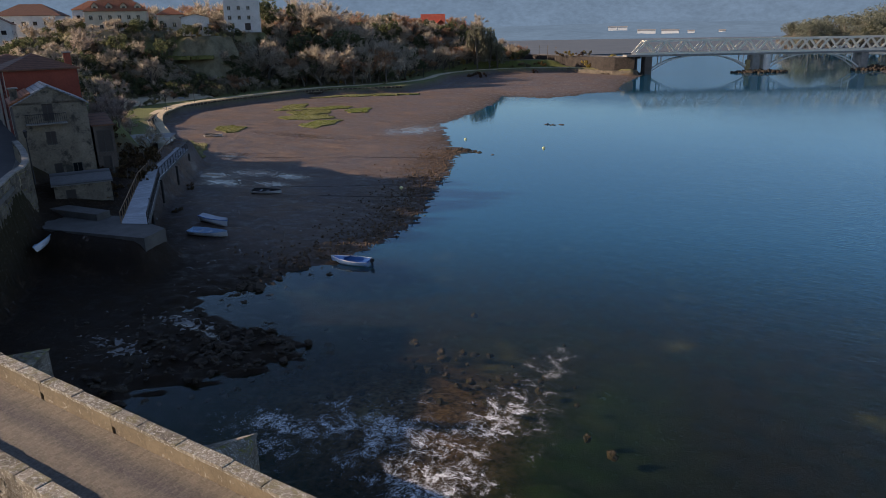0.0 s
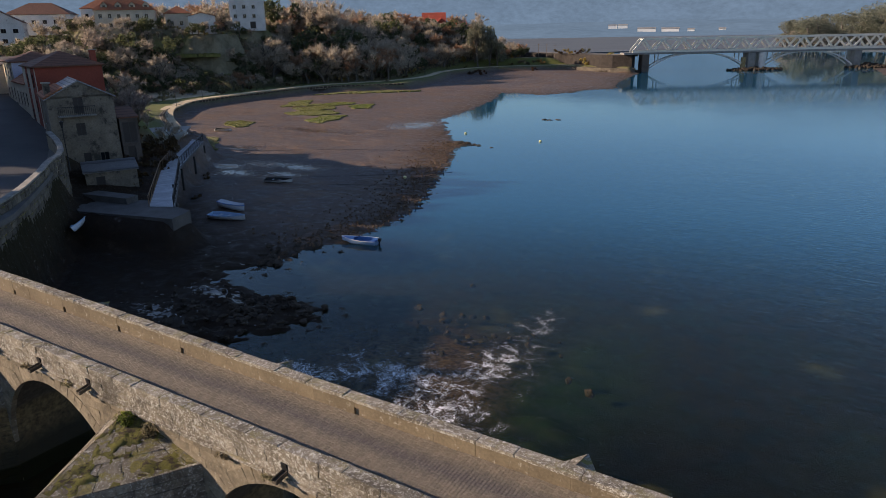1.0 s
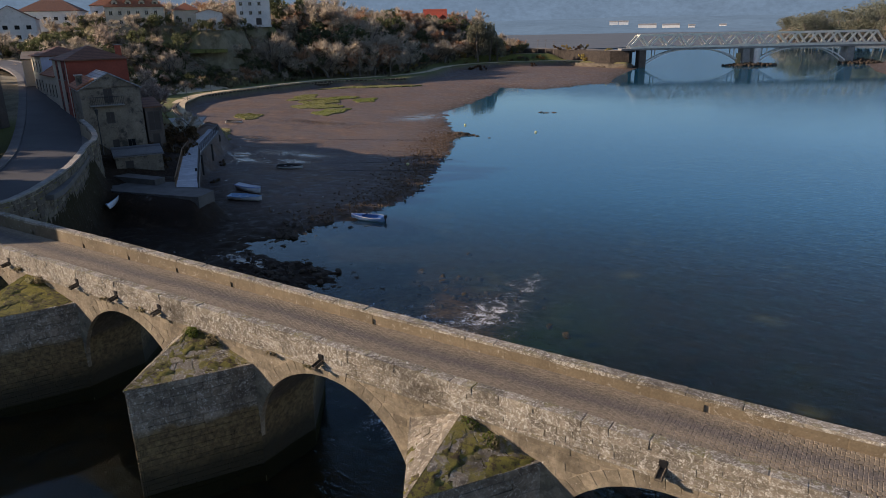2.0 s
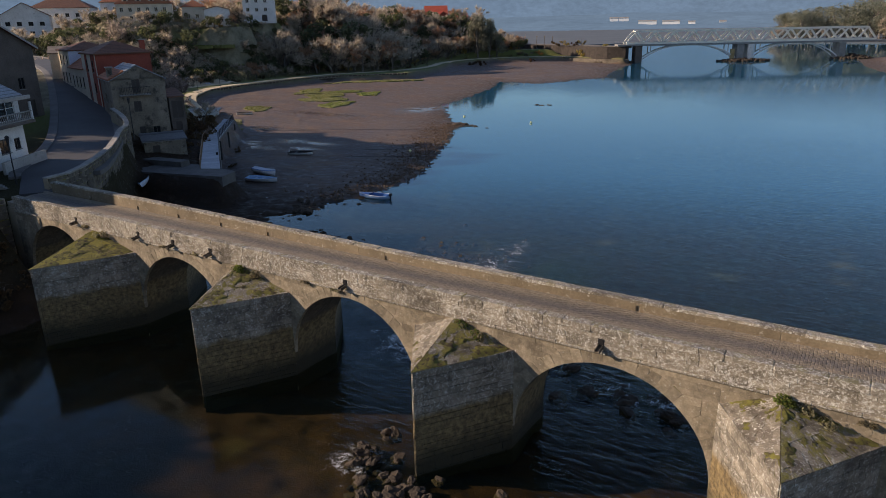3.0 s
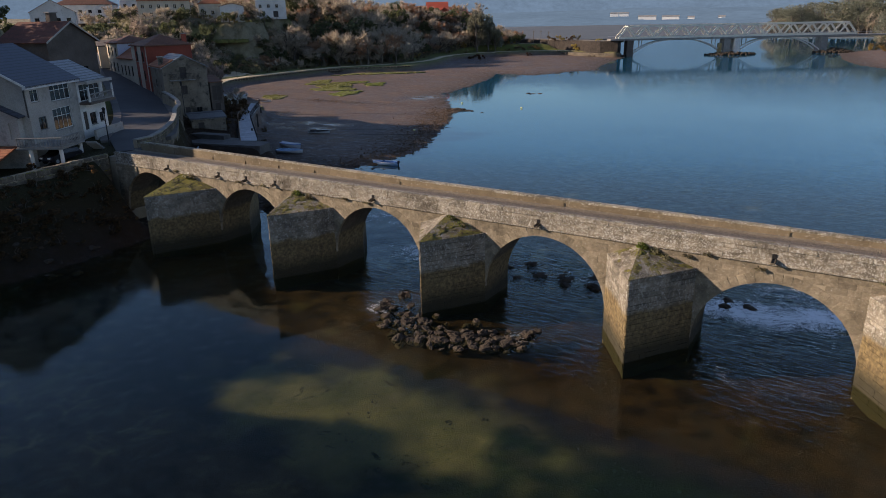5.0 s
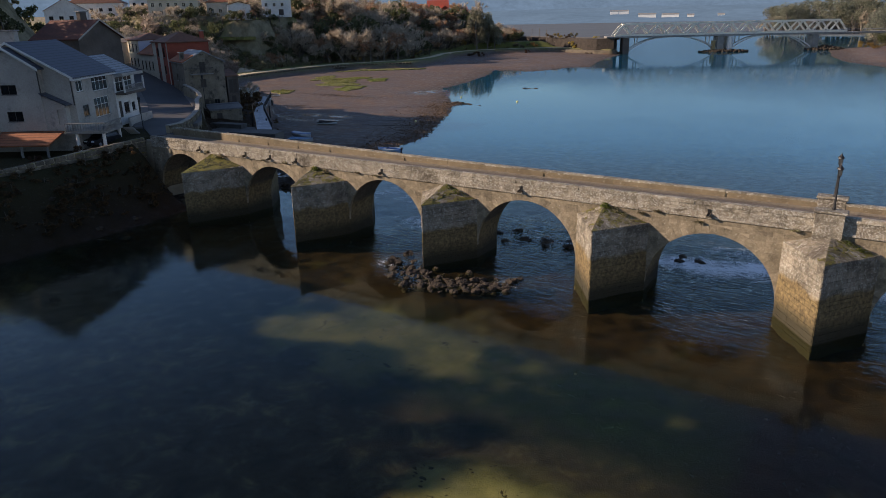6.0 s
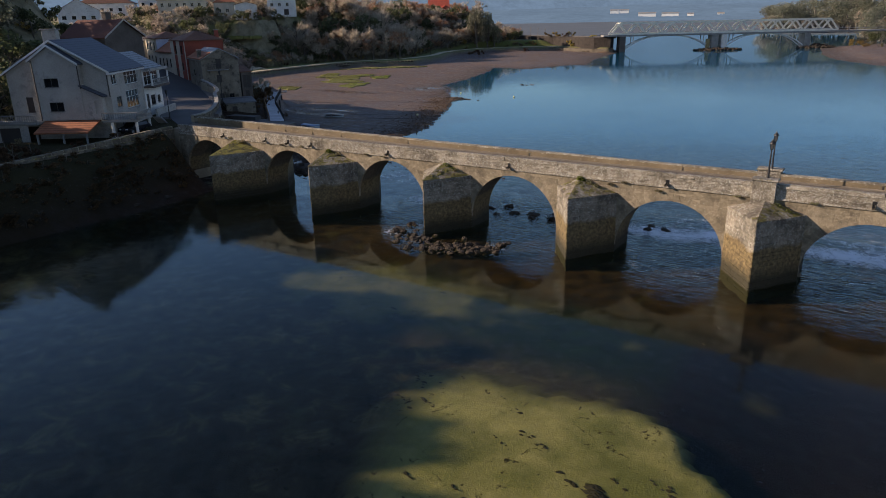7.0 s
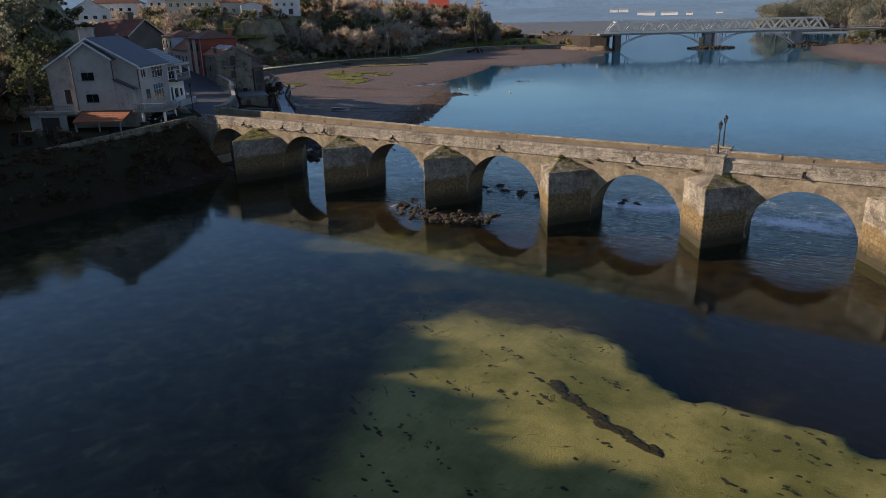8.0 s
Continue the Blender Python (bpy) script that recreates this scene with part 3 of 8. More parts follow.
# ---- water ----
def water_material():
    m, t, b = shader("river_water")
    t.nodes.remove(b)
    at = coords(t, "World")
    gusts = noise_tex(t, at, 0.045, 4.0, 0.6, 0.5)
    chop = nd(t, "Mapping")
    chop.inputs["Scale"].default_value = (0.55, 1.7, 1.0)
    chop.inputs["Rotation"].default_value = (0, 0, radians(8))
    t.links.new(at, chop.inputs["Vector"])
    small, mid = noise_tex(t, chop.outputs[0], 1.5, 3.0, 0.5, 0.6), noise_tex(t, chop.outputs[0], 0.5, 3.0, 0.5)
    h = mixc(t, 0.35, small, mid)
    bp = nd(t, "Bump", Distance=0.10)
    bp.inputs["Strength"].default_value = 1.0
    t.links.new(mth(t, "MULTIPLY", h, mth(t, "MULTIPLY", attr(t, "chop"), mth(t, "ADD", mth(t, "MULTIPLY", gusts, 1.6), 0.2))), bp.inputs["Height"])
    facing = nd(t, "LayerWeight", Blend=0.5)
    t.links.new(bp.outputs[0], facing.inputs["Normal"])
    gloss = mth(t, "ADD", mth(t, "MULTIPLY", mth(t, "POWER", facing.outputs["Facing"], 5.0), 0.97), 0.010, True)
    gl = nd(t, "BsdfGlossy", Roughness=0.022, Color=(0.79, 0.94, 1.0, 1))
    t.links.new(bp.outputs[0], gl.inputs["Normal"])
    tr = nd(t, "BsdfTransparent", Color=(0.72, 0.73, 0.56, 1))
    # blue diffuse body: mostly sky reflection put into colour, with some silt
    sky_silt = nd(t, "BsdfDiffuse", Color=(0.010, 0.084, 0.162, 1))
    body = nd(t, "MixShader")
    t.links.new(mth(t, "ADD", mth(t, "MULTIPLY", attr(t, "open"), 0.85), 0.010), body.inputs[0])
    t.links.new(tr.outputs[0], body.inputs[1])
    t.links.new(sky_silt.outputs[0], body.inputs[2])
    top = nd(t, "MixShader")
    t.links.new(gloss, top.inputs[0])
    t.links.new(body.outputs[0], top.inputs[1])
    t.links.new(gl.outputs[0], top.inputs[2])
    # foam torn into threads, closing up where the water falls
    n1 = noise_tex(t, at, 2.6, 6.0, 0.66, 1.1)
    n2 = noise_tex(t, at, 5.5, 5.0, 0.65, 1.2)
    ridge1 = mth(t, "SUBTRACT", 1.0, mth(t, "MULTIPLY", mth(t, "ABSOLUTE", mth(t, "SUBTRACT", n1, 0.5)), 17.0), True)
    ridge2 = mth(t, "SUBTRACT", 1.0, mth(t, "MULTIPLY", mth(t, "ABSOLUTE", mth(t, "SUBTRACT", n2, 0.5)), 16.0), True)
    patch = ramp(t, noise_tex(t, at, 0.8, 6.0, 0.7, 0.6), ((0.36, (0, 0, 0)), (0.62, (1, 1, 1))))
    v = mth(t, "ADD", mth(t, "MULTIPLY", mth(t, "MAXIMUM", ridge1, mth(t, "MULTIPLY", ridge2, 0.85)), 0.62), mth(t, "MULTIPLY", patch, 0.38))
    f = mth(t, "SUBTRACT", mth(t, "ADD", v, mth(t, "MULTIPLY", attr(t, "foam"), 0.48)), 1.0)
    f = mth(t, "MULTIPLY", f, 4.5, True)
    foam = nd(t, "BsdfDiffuse", Color=(0.90, 0.91, 0.92, 1))
    mix = nd(t, "MixShader")
    t.links.new(f, mix.inputs[0])
    t.links.new(top.outputs[0], mix.inputs[1])
    t.links.new(foam.outputs[0], mix.inputs[2])
    t.links.new(mix.outputs[0], t.nodes["Material Output"].inputs["Surface"])
    return m


wx = np.concatenate([-axis((75, 5200, 4.0, 1.2))[::-1], axis((-75, 80, 1.0, 1.0), (80, 5200, 4.0, 1.2))[1:]])
wy = np.concatenate([-axis((60, 900, 4.0, 1.25))[::-1], axis((-60, 90, 1.0, 1.0), (90, 4600, 4.0, 1.15))[1:]])
WX, WY = np.meshgrid(wx, wy)
near_bridge = smooth_step(np.abs(WY - 16), 22, 8) * smooth_step(WX, -34, -24)
WZ = 0.02 + 0.05 * near_bridge * waves(WX, WY, 3.0, 9) + 0.12 * smooth_step(WY, 14, 8)
foam = np.zeros(WX.shape)
for cx, cy, rx, ry, amount in ((-16.2, 21.5, 3.6, 3.0, 1.0), (-20.5, 23.5, 6.5, 4.0, 0.82), (-16.0, 27.5, 2.8, 6.0, 0.80), (-16.2, 34.5, 1.6, 4.5, 0.62), (-25.5, 21, 4, 2.4, 0.85), (-12, 14.5, 4.5, 3, 1.1), (3, 15.5, 4.5, 1.6, 0.7),
                               (14.5, 14.8, 5.5, 1.9, 2.1), (19.0, 16.5, 4, 1.9, 2.0), (17, 19.5, 5, 2.5, 0.8), (29.5, 15.6, 6, 2.2, 2.1), (33, 19, 7, 3, 1.1), (46, 16, 8, 2.6, 2.0), (24, 22, 12, 2.5, 0.6), (-8.5, 2.5, 1.8, 1.6, 0.8), (2.5, 3.0, 2.2, 0.9, 0.6), (16, 4.5, 3.5, 0.9, 0.5)):
    foam = np.maximum(foam, amount * np.exp(-(((WX - cx) / rx) ** 2 + ((WY - cy) / ry) ** 2)))
me = bpy.data.meshes.new("water")
nx2, ny2 = len(wx), len(wy)
idx = np.arange(nx2 * ny2).reshape(ny2, nx2)
quads = np.stack([idx[:-1, :-1], idx[:-1, 1:], idx[1:, 1:], idx[1:, :-1]], -1).reshape(-1, 4)
me.from_pydata(np.stack([WX, WY, WZ], -1).reshape(-1, 3).tolist(), [], quads.tolist())
me.shade_smooth()
me.attributes.new("foam", "FLOAT", "POINT").data.foreach_set("value", foam.reshape(-1).astype(np.float32))
off_shore = signed(WX, WY, WATER)
breeze = smooth_step(off_shore, 1, 22) * smooth_step(WX + 0.25 * WY, -26, 18)
chop_w = 0.055 + 0.45 * breeze * smooth_step(WY, 9, 18) * smooth_step(WY, 130, 40) + 0.10 * breeze * smooth_step(WY, 60, 120) * smooth_step(WY, 260, 150)
chop_w += 1.7 * smooth_step(np.abs(WY - 10), 13, 6) * smooth_step(WX, -20, -8) + 0.14 * smooth_step(WX, -12, -26) * smooth_step(WY, 4, -4)
chop_w = np.clip(chop_w, 0, 2)
# share of the painted sky blue, growing towards the far open water
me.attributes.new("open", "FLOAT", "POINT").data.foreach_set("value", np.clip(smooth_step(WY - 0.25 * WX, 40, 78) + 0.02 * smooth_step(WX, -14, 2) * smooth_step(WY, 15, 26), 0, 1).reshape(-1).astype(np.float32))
me.attributes.new("chop", "FLOAT", "POINT").data.foreach_set("value", chop_w.reshape(-1).astype(np.float32))
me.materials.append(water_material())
tagged(new("water", me), "dark blue-green tidal river water with ripples and foam below the arches", "river", kind="structure")

# ---- the old stone bridge ----
Y_S, Y_N = 7.2, 10.75          # outer faces
ROAD_S, ROAD_N = 6.95, 7.17   # the paving falls to the south
TOP_S = 7.50                  # parapet tops; the north one falls to the east


def top_n(x):
    return float(np.interp(x, (-46.0, -34.0, -9.0, 40.0), (8.02, 7.98, 7.70, 7.56)))


STRING = 6.42
PIERS = [-33.6, -19.3, -5.1, 9.35, 23.75, 38.1, 52.4, 66.5]
HALF = 2.75
SPANS = [(-45.2, PIERS[0] - HALF, 5.85)] + [(a + HALF, b - HALF, c) for a, b, c in zip(PIERS[:-1], PIERS[1:], (5.75, 5.92, 5.80, 5.22, 5.26, 5.3, 5.4))]
X_W, X_E = -46.2, 80.0
bridge = thing("stone_bridge", "old granite arch bridge with mossy pointed piers and a cobbled roadway", "bridge", pose(-46.2, 8.9, 0))
B = Matrix.Translation((46.2, -8.9, 0))


def bpart(name, soup, material, label="", smooth=False, parent=None):
    soup.v = [(x + 46.2, y - 8.9, z) for x, y, z in soup.v]
    ob = part(name, soup, material, parent or bridge, label, smooth)
    return ob


def soffit(x, span):
    """Height of an arch's underside over x."""
    a, b, crown = span
    r = (b - a) / 2
    s = max(-1.0, min(1.0, (x - (a + b) / 2) / r))
    rise = min(r, crown - 0.6)
    return crown - rise + rise * math.sqrt(max(0.0, 1 - s * s))


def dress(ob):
    """Faces that look along the river keep the mortar, the rest takes the darker vault granite."""
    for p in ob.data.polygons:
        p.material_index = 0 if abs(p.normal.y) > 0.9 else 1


# body: each bay's spandrel wall and vault in one piece
for k, span in enumerate(SPANS):
    a, b, crown = span
    s = Soup()
    n = 28
    xs = [a + (b - a) * (0.5 - 0.5 * math.cos(math.pi * i / n)) for i in range(n + 1)]
    zs = [soffit(x, span) for x in xs]
    zs[0] = zs[-1] = min(zs[0], zs[-1])
    y0, y1 = Y_S + 0.03, Y_N - 0.03
    top = STRING + 0.1
    v, f = [], []
    for x, z in zip(xs, zs):
        v += [(x, y0, z), (x, y1, z), (x, y0, top), (x, y1, top)]
    for i in range(n):
        p, q = 4 * i, 4 * i + 4
        f += [(p, q, q + 2, p + 2), (p + 1, p + 3, q + 3, q + 1), (p, p + 1, q + 1, q), (p + 2, q + 2, q + 3, p + 3)]
    s.add(v, f)
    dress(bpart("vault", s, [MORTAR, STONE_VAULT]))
for k, px in enumerate(PIERS):
    s = Soup()
    s.box(px - HALF, Y_S + 0.03, -2.6, px + HALF, Y_N - 0.03, STRING + 0.1)
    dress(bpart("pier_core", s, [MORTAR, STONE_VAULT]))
s = Soup()
s.box(X_W - 1.2, Y_S + 0.03, 0, SPANS[0][0], Y_N - 0.03, STRING + 0.1)
bpart("abutment", s, MORTAR)
bpart("abutment", Soup().box(PIERS[-1] + HALF, Y_S + 0.03, -2, X_E, Y_N - 0.03, STRING + 0.1), MORTAR)
s = Soup()
s.add([(X_W - 1.2, Y_S + 0.1, STRING + 0.1), (X_E, Y_S + 0.1, STRING + 0.1), (X_E, Y_N - 0.1, STRING + 0.1), (X_W - 1.2, Y_N - 0.1, STRING + 0.1),
       (X_W - 1.2, Y_S + 0.1, ROAD_S - 0.05), (X_E, Y_S + 0.1, ROAD_S - 0.05), (X_E, Y_N - 0.1, ROAD_N - 0.05), (X_W - 1.2, Y_N - 0.1, ROAD_N - 0.05)],
      [(0, 1, 5, 4), (1, 2, 6, 5), (2, 3, 7, 6), (3, 0, 4, 7), (4, 5, 6, 7), (0, 3, 2, 1)])
bpart("road_fill", s, SETT)

# stone blocks: a few shapes with worn corners, scaled to each place
rng = random.Random(7)


def block_mesh(name, material, worn=0.08, seed=0, jitter=0.035):
    r = random.Random(seed)
    s = Soup().box(-0.5, -0.5, -0.5, 0.5, 0.5, 0.5, ch=worn)
    s.v = [(x + r.uniform(-jitter, jitter) * 0.4, y + r.uniform(-jitter, jitter) * 1.2, z + r.uniform(-jitter, jitter)) for x, y, z in s.v]
    m = s.mesh(name)
    m.materials.append(material)
    return m


def block_set(name, material, worn=0.08, jitter=0.035):
    return [block_mesh(name, material, worn, i, jitter) for i in range(6)]


BLK = block_set("stone", STONE, 0.03, 0.012)
BLK_PAR = block_set("parapet_stone", STONE_PAR, 0.03, 0.018)
BLK_PIER = block_set("pier_stone", STONE_PIER, 0.05, 0.022)
BLK_IN = block_set("parapet_slab", INNER_PAR, 0.02, 0.012)
BLK_COPE = block_set("coping_stone", STONE_PAR, 0.035, 0.03)


def block(shapes, name, m, parent=bridge):
    """One stone; m carries its place, turn and size in the world."""
    ob = new(name, shapes[rng.randrange(len(shapes))])
    ob.parent = parent
    ob.matrix_basis = B @ m
    return ob


def sized(x, y, z, sx, sy, sz, rz=0.0):
    return Matrix.Translation((x, y, z)) @ Matrix.Rotation(rz, 4, "Z") @ Matrix.Diagonal((sx, sy, sz, 1))


def course(x0, x1, lo, hi):
    """Cuts a course into stones of uneven length."""
    x, out = x0, []
    while x1 - x > 1e-3:
        L = rng.uniform(lo, hi)
        if x1 - x - L < lo * 0.6:
            L = x1 - x
        out.append((x, x + L))
        x += L
    return out


SPOUTS = [-37.5, -30.2, -26.6, -23.0, -12.3, 1.75, 16.2, 30.6, 45.0]
# south parapet: courses of lichened stone over a thin string course, slotted for the spouts
edges = [X_W] + SPOUTS + [X_E]
for a, b in zip(edges[:-1], edges[1:]):
    bpart("parapet_core", Soup().box(a + 0.12, Y_S + 0.03, STRING + 0.05, b - 0.12, Y_S + 0.40, STRING + 0.52), MORTAR)
bpart("parapet_core", Soup().box(X_W, Y_S + 0.03, STRING + 0.52, X_E, Y_S + 0.40, TOP_S - 0.05), MORTAR)
def parapet_course(a, b, z, hgt, lo, hi, capping=False):
    for u, w in course(a, b, lo, hi):
        j = rng.uniform(0, 0.03)
        if capping:
            block(BLK_COPE, "coping_stone", sized((u + w) / 2, Y_S + 0.195 - j, z + hgt / 2, w - u - 0.006, 0.49, hgt + rng.uniform(-0.012, 0.016)))
        else:
            block(BLK_PAR, "parapet_stone", sized((u + w) / 2, Y_S + 0.135 - 0.6 * j, z + hgt / 2, w - u - 0.010, 0.26, hgt - 0.008))


for a, b in zip(edges[:-1], edges[1:]):
    if a < 47:
        parapet_course(a + 0.12, min(b - 0.12, 47.0), STRING, 0.27, 0.5, 1.15)
        parapet_course(a + 0.12, min(b - 0.12, 47.0), STRING + 0.27, 0.25, 0.45, 1.0)
parapet_course(X_W, 47.0, STRING + 0.52, 0.27, 0.55, 1.3)
parapet_course(X_W, 47.0, STRING + 0.79, TOP_S - STRING - 0.79, 0.8, 1.8, True)
for u, w in course(X_W, X_E, 1.4, 2.6):
    bpart("string_course", Soup().box(u + 0.006, Y_S - 0.10, STRING - 0.13, w - 0.006, Y_S + 0.2, STRING + 0.01, ch=0.02), STONE_PAR)
# north parapet: smoother slabs inside, lichened coping on top
for u, w in course(X_W, X_E, 3.0, 5.0):
    bpart("parapet_core", Soup().box(u, Y_N - 0.36, STRING, w, Y_N - 0.04, top_n(w) - 0.10), MORTAR)
HOLES = [-40.5, -34.6, -30.0, -25.6, -21.2, -11.9, 2.3, 16.6, 31.0]
cuts = [X_W] + HOLES + [X_E]
for a, b in zip(cuts[:-1], cuts[1:]):
    for u, w in course(a + 0.10, min(b - 0.10, 48.0), 1.0, 2.2):
        if w > u:
            block(BLK_IN, "parapet_slab", sized((u + w) / 2, Y_N - 0.36, (ROAD_N - 0.12 + top_n((u + w) / 2) - 0.12) / 2, w - u - 0.008, 0.18, top_n((u + w) / 2) - ROAD_N))
for hx in HOLES:
    bpart("hole_lintel", Soup().box(hx - 0.1, Y_N - 0.44, ROAD_N + 0.24, hx + 0.1, Y_N - 0.28, top_n(hx) - 0.1), INNER_PAR)
for u, w in course(X_W, 48.0, 1.1, 2.4):
    block(BLK_COPE, "coping_stone", sized((u + w) / 2, Y_N - 0.215, top_n((u + w) / 2) - 0.07, w - u - 0.003, 0.47, 0.15 + rng.uniform(-0.006, 0.01)))
s = Soup()
for z in (STRING - 0.2, STRING + 0.25, STRING + 0.62):
    for u, w in course(X_W, X_E, 0.7, 1.4):
        s.box(u + 0.006, Y_N - 0.10, z, w - 0.006, Y_N + rng.uniform(0, 0.03), z + 0.43, ch=0.02)
bpart("north_face", s, STONE_PAR)

# spandrel ashlar on the south face
for k, span in enumerate(SPANS[:7]):
    a, b, crown = span
    a0, b0 = a - HALF, b + HALF
    if k == 0:
        a0 = X_W
    z = STRING - 0.13
    while z > 0.4:
        h = rng.choice((0.30, 0.34, 0.38))
        zl = z - h
        for u, w in course(a0, b0, 0.55, 1.15):
            c = (u + w) / 2
            lim = [soffit(min(max(x, a + 0.001), b - 0.001), span) if a < x < b else -9 for x in (u, c, w)]
            ring = 0.62
            if max(lim) + ring * 0.8 > zl and c > a - 0.3 and c < b + 0.3:
                if min(lim) + ring > z - 0.06:
                    continue
                # trim towards the arch ring
                pts = [u + (w - u) * i / 8 for i in range(9)]
                free = [x for x in pts if not (a - 0.45 < x < b + 0.45 and (soffit(min(max(x, a + 0.001), b - 0.001), span) + ring * 0.75) > zl)]
                if len(free) < 4:
                    continue
                u, w = min(free), max(free)
            if w - u < 0.22:
                continue
            block(BLK, "ashlar_stone", sized((u + w) / 2, Y_S + 0.10 - rng.uniform(0, 0.014), zl + h / 2, w - u - 0.010, 0.16, h - 0.010))
        z = zl
# voussoirs
for span in SPANS[:7]:
    a, b, crown = span
    r = (b - a) / 2
    rise = min(r, crown - 0.6)
    cx, cz = (a + b) / 2, crown - rise
    n = 31
    for i in range(n):
        t0 = math.pi * (i + 0.5) / n
        p = Vector((cx - r * math.cos(t0), 0, cz + rise * math.sin(t0)))
        nrm = Vector((-math.cos(t0) / r, 0, math.sin(t0) / rise)).normalized()
        step = math.pi / n * math.hypot(r * math.sin(t0), rise * math.cos(t0))
        deep = 0.62 if p.z + 0.62 < STRING - 0.14 else max(0.3, STRING - 0.15 - p.z)
        mid = p + nrm * (deep / 2 - 0.015)
        m = Matrix.Translation((mid.x, Y_S + 0.14 - rng.uniform(0, 0.012), mid.z)) @ Matrix.Rotation(math.atan2(nrm.x, nrm.z), 4, "Y") @ Matrix.Diagonal((step * (1 + 0.5 * deep / r) - 0.012, 0.26, deep, 1))
        block(BLK, "voussoir", m)

# cutwaters, upstream and downstream: coursed faces, a hipped cap of mossy slabs
TIP_Z = 5.42


def cutwater(px, south, tip, apex_x, detail, cap=STONE_MOSS):
    """A pointed pier with its cap; tip is how far it stands out."""
    yw = Y_S + 0.05 if south else Y_N - 0.05
    yt = yw - tip if south else yw + tip
    sg = -1 if south else 1
    pier = new("cutwater")
    pier.parent = bridge
    pier.matrix_basis = B.copy()
    s = Soup()
    L, R, T = (px - HALF + 0.05, yw), (px + HALF - 0.05, yw), (px, yt + 0.06 * (1 if south else -1))
    s.prism([L, T, R] if south else [L, R, T], -2.6, TIP_Z - 0.08)
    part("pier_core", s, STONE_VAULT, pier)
    ax = Vector((apex_x, yw, 6.30))
    # cap: two sloping faces of slabs
    ov = 0.10
    Lc, Rc, Tc = Vector((px - HALF - 0.02, yw, TIP_Z - 0.1)), Vector((px + HALF + 0.02, yw, TIP_Z - 0.1)), Vector((px, yt + sg * ov, TIP_Z))
    core = Soup().add([Lc, Tc, Rc, ax], [(0, 1, 3), (1, 2, 3), (0, 2, 1), (0, 3, 2)])
    part("cap_core", core, cap, pier)
    for side, corner in ((0, Lc), (1, Rc)):
        n = (Tc - corner).cross(ax - corner).normalized()
        n = n if n.z > 0 else -n
        f0 = 0.0
        while f0 < 0.97:
            f1 = f0 + rng.uniform(0.10, 0.17) * (1 if detail else 1.9)
            if f1 > 0.9:
                f1 = 1.0
            p0, q0 = corner.lerp(ax, f0), Tc.lerp(ax, f0)
            p1, q1 = corner.lerp(ax, f1), Tc.lerp(ax, f1)
            width = (p0 - q0).length
            us, u = [0.0], 0.0
            while u < 1:
                u += rng.uniform(0.35, 0.95) * (1 if detail else 2) / max(width, 0.4)
                us.append(1.0 if u > 1 - 0.25 / max(width, 0.4) else u)
                if us[-1] == 1.0:
                    break
            for u0, u1 in zip(us[:-1], us[1:]):
                g = min(0.008 / max(width, 0.4), 0.2 * (u1 - u0))
                skew = [rng.uniform(-0.04, 0.04) * (u1 - u0) for _ in range(4)]
                c4 = [p0.lerp(q0, u0 + g + skew[0]), p0.lerp(q0, u1 - g + skew[1]), p1.lerp(q1, u1 - g + skew[2]), p1.lerp(q1, u0 + g + skew[3])]
                base = 0.022 + rng.uniform(0, 0.018)
                lift = [n * (base + rng.uniform(-0.006, 0.008)) for _ in range(4)]
                mid = sum((c + l for c, l in zip(c4, lift)), Vector()) / 4 + n * rng.uniform(0.0, 0.015)
                slab = Soup().add([c - n * 0.05 for c in c4] + [c + l for c, l in zip(c4, lift)] + [mid],
                                  [(0, 1, 2, 3), (4, 5, 8), (5, 6, 8), (6, 7, 8), (7, 4, 8), (0, 1, 5, 4), (1, 2, 6, 5), (2, 3, 7, 6), (3, 0, 4, 7)])
                part("cap_stone", slab, cap, pier)
            f0 = f1
        if detail:
            # cushions of moss grown over the slabs
            amount = (-0.10 if side == 0 else 0.16) if cap is STONE_HALF else 0.30
            k, v, f = 34, [], []
            for i in range(k + 1):
                a0, b0 = corner.lerp(ax, i / k), Tc.lerp(ax, i / k)
                for j in range(k + 1):
                    p = a0.lerp(b0, j / k)
                    d = noise.noise(p * 0.9) * 0.6 + noise.noise(p * 2.3) * 0.5 + noise.noise(p * 7.0) * 0.35
                    rim = min(1.0, 6 * min(j / k, 1 - j / k, i / k + 0.04) + 0.1)
                    v.append(p + n * (0.028 + 0.16 * rim * max(-0.35, min(0.45, d + amount - 0.22))))
            f = [(i * (k + 1) + j, i * (k + 1) + j + 1, (i + 1) * (k + 1) + j + 1, (i + 1) * (k + 1) + j) for i in range(k) for j in range(k)]
            part("moss", Soup().add(v, f), MOSS, pier, "yellow-green moss cushions", smooth=True, fix=False)
    if not detail:
        s = Soup()
        s.prism([(L[0] - 0.05, L[1]), (T[0], T[1] + sg * 0.06), (R[0] + 0.05, R[1])] if south else [(L[0] - 0.05, L[1]), (R[0] + 0.05, R[1]), (T[0], T[1] + sg * 0.06)], -2.5, TIP_Z - 0.05)
        part("pier_skin", s, STONE_PIER, pier)
        return
    z = TIP_Z - 0.02
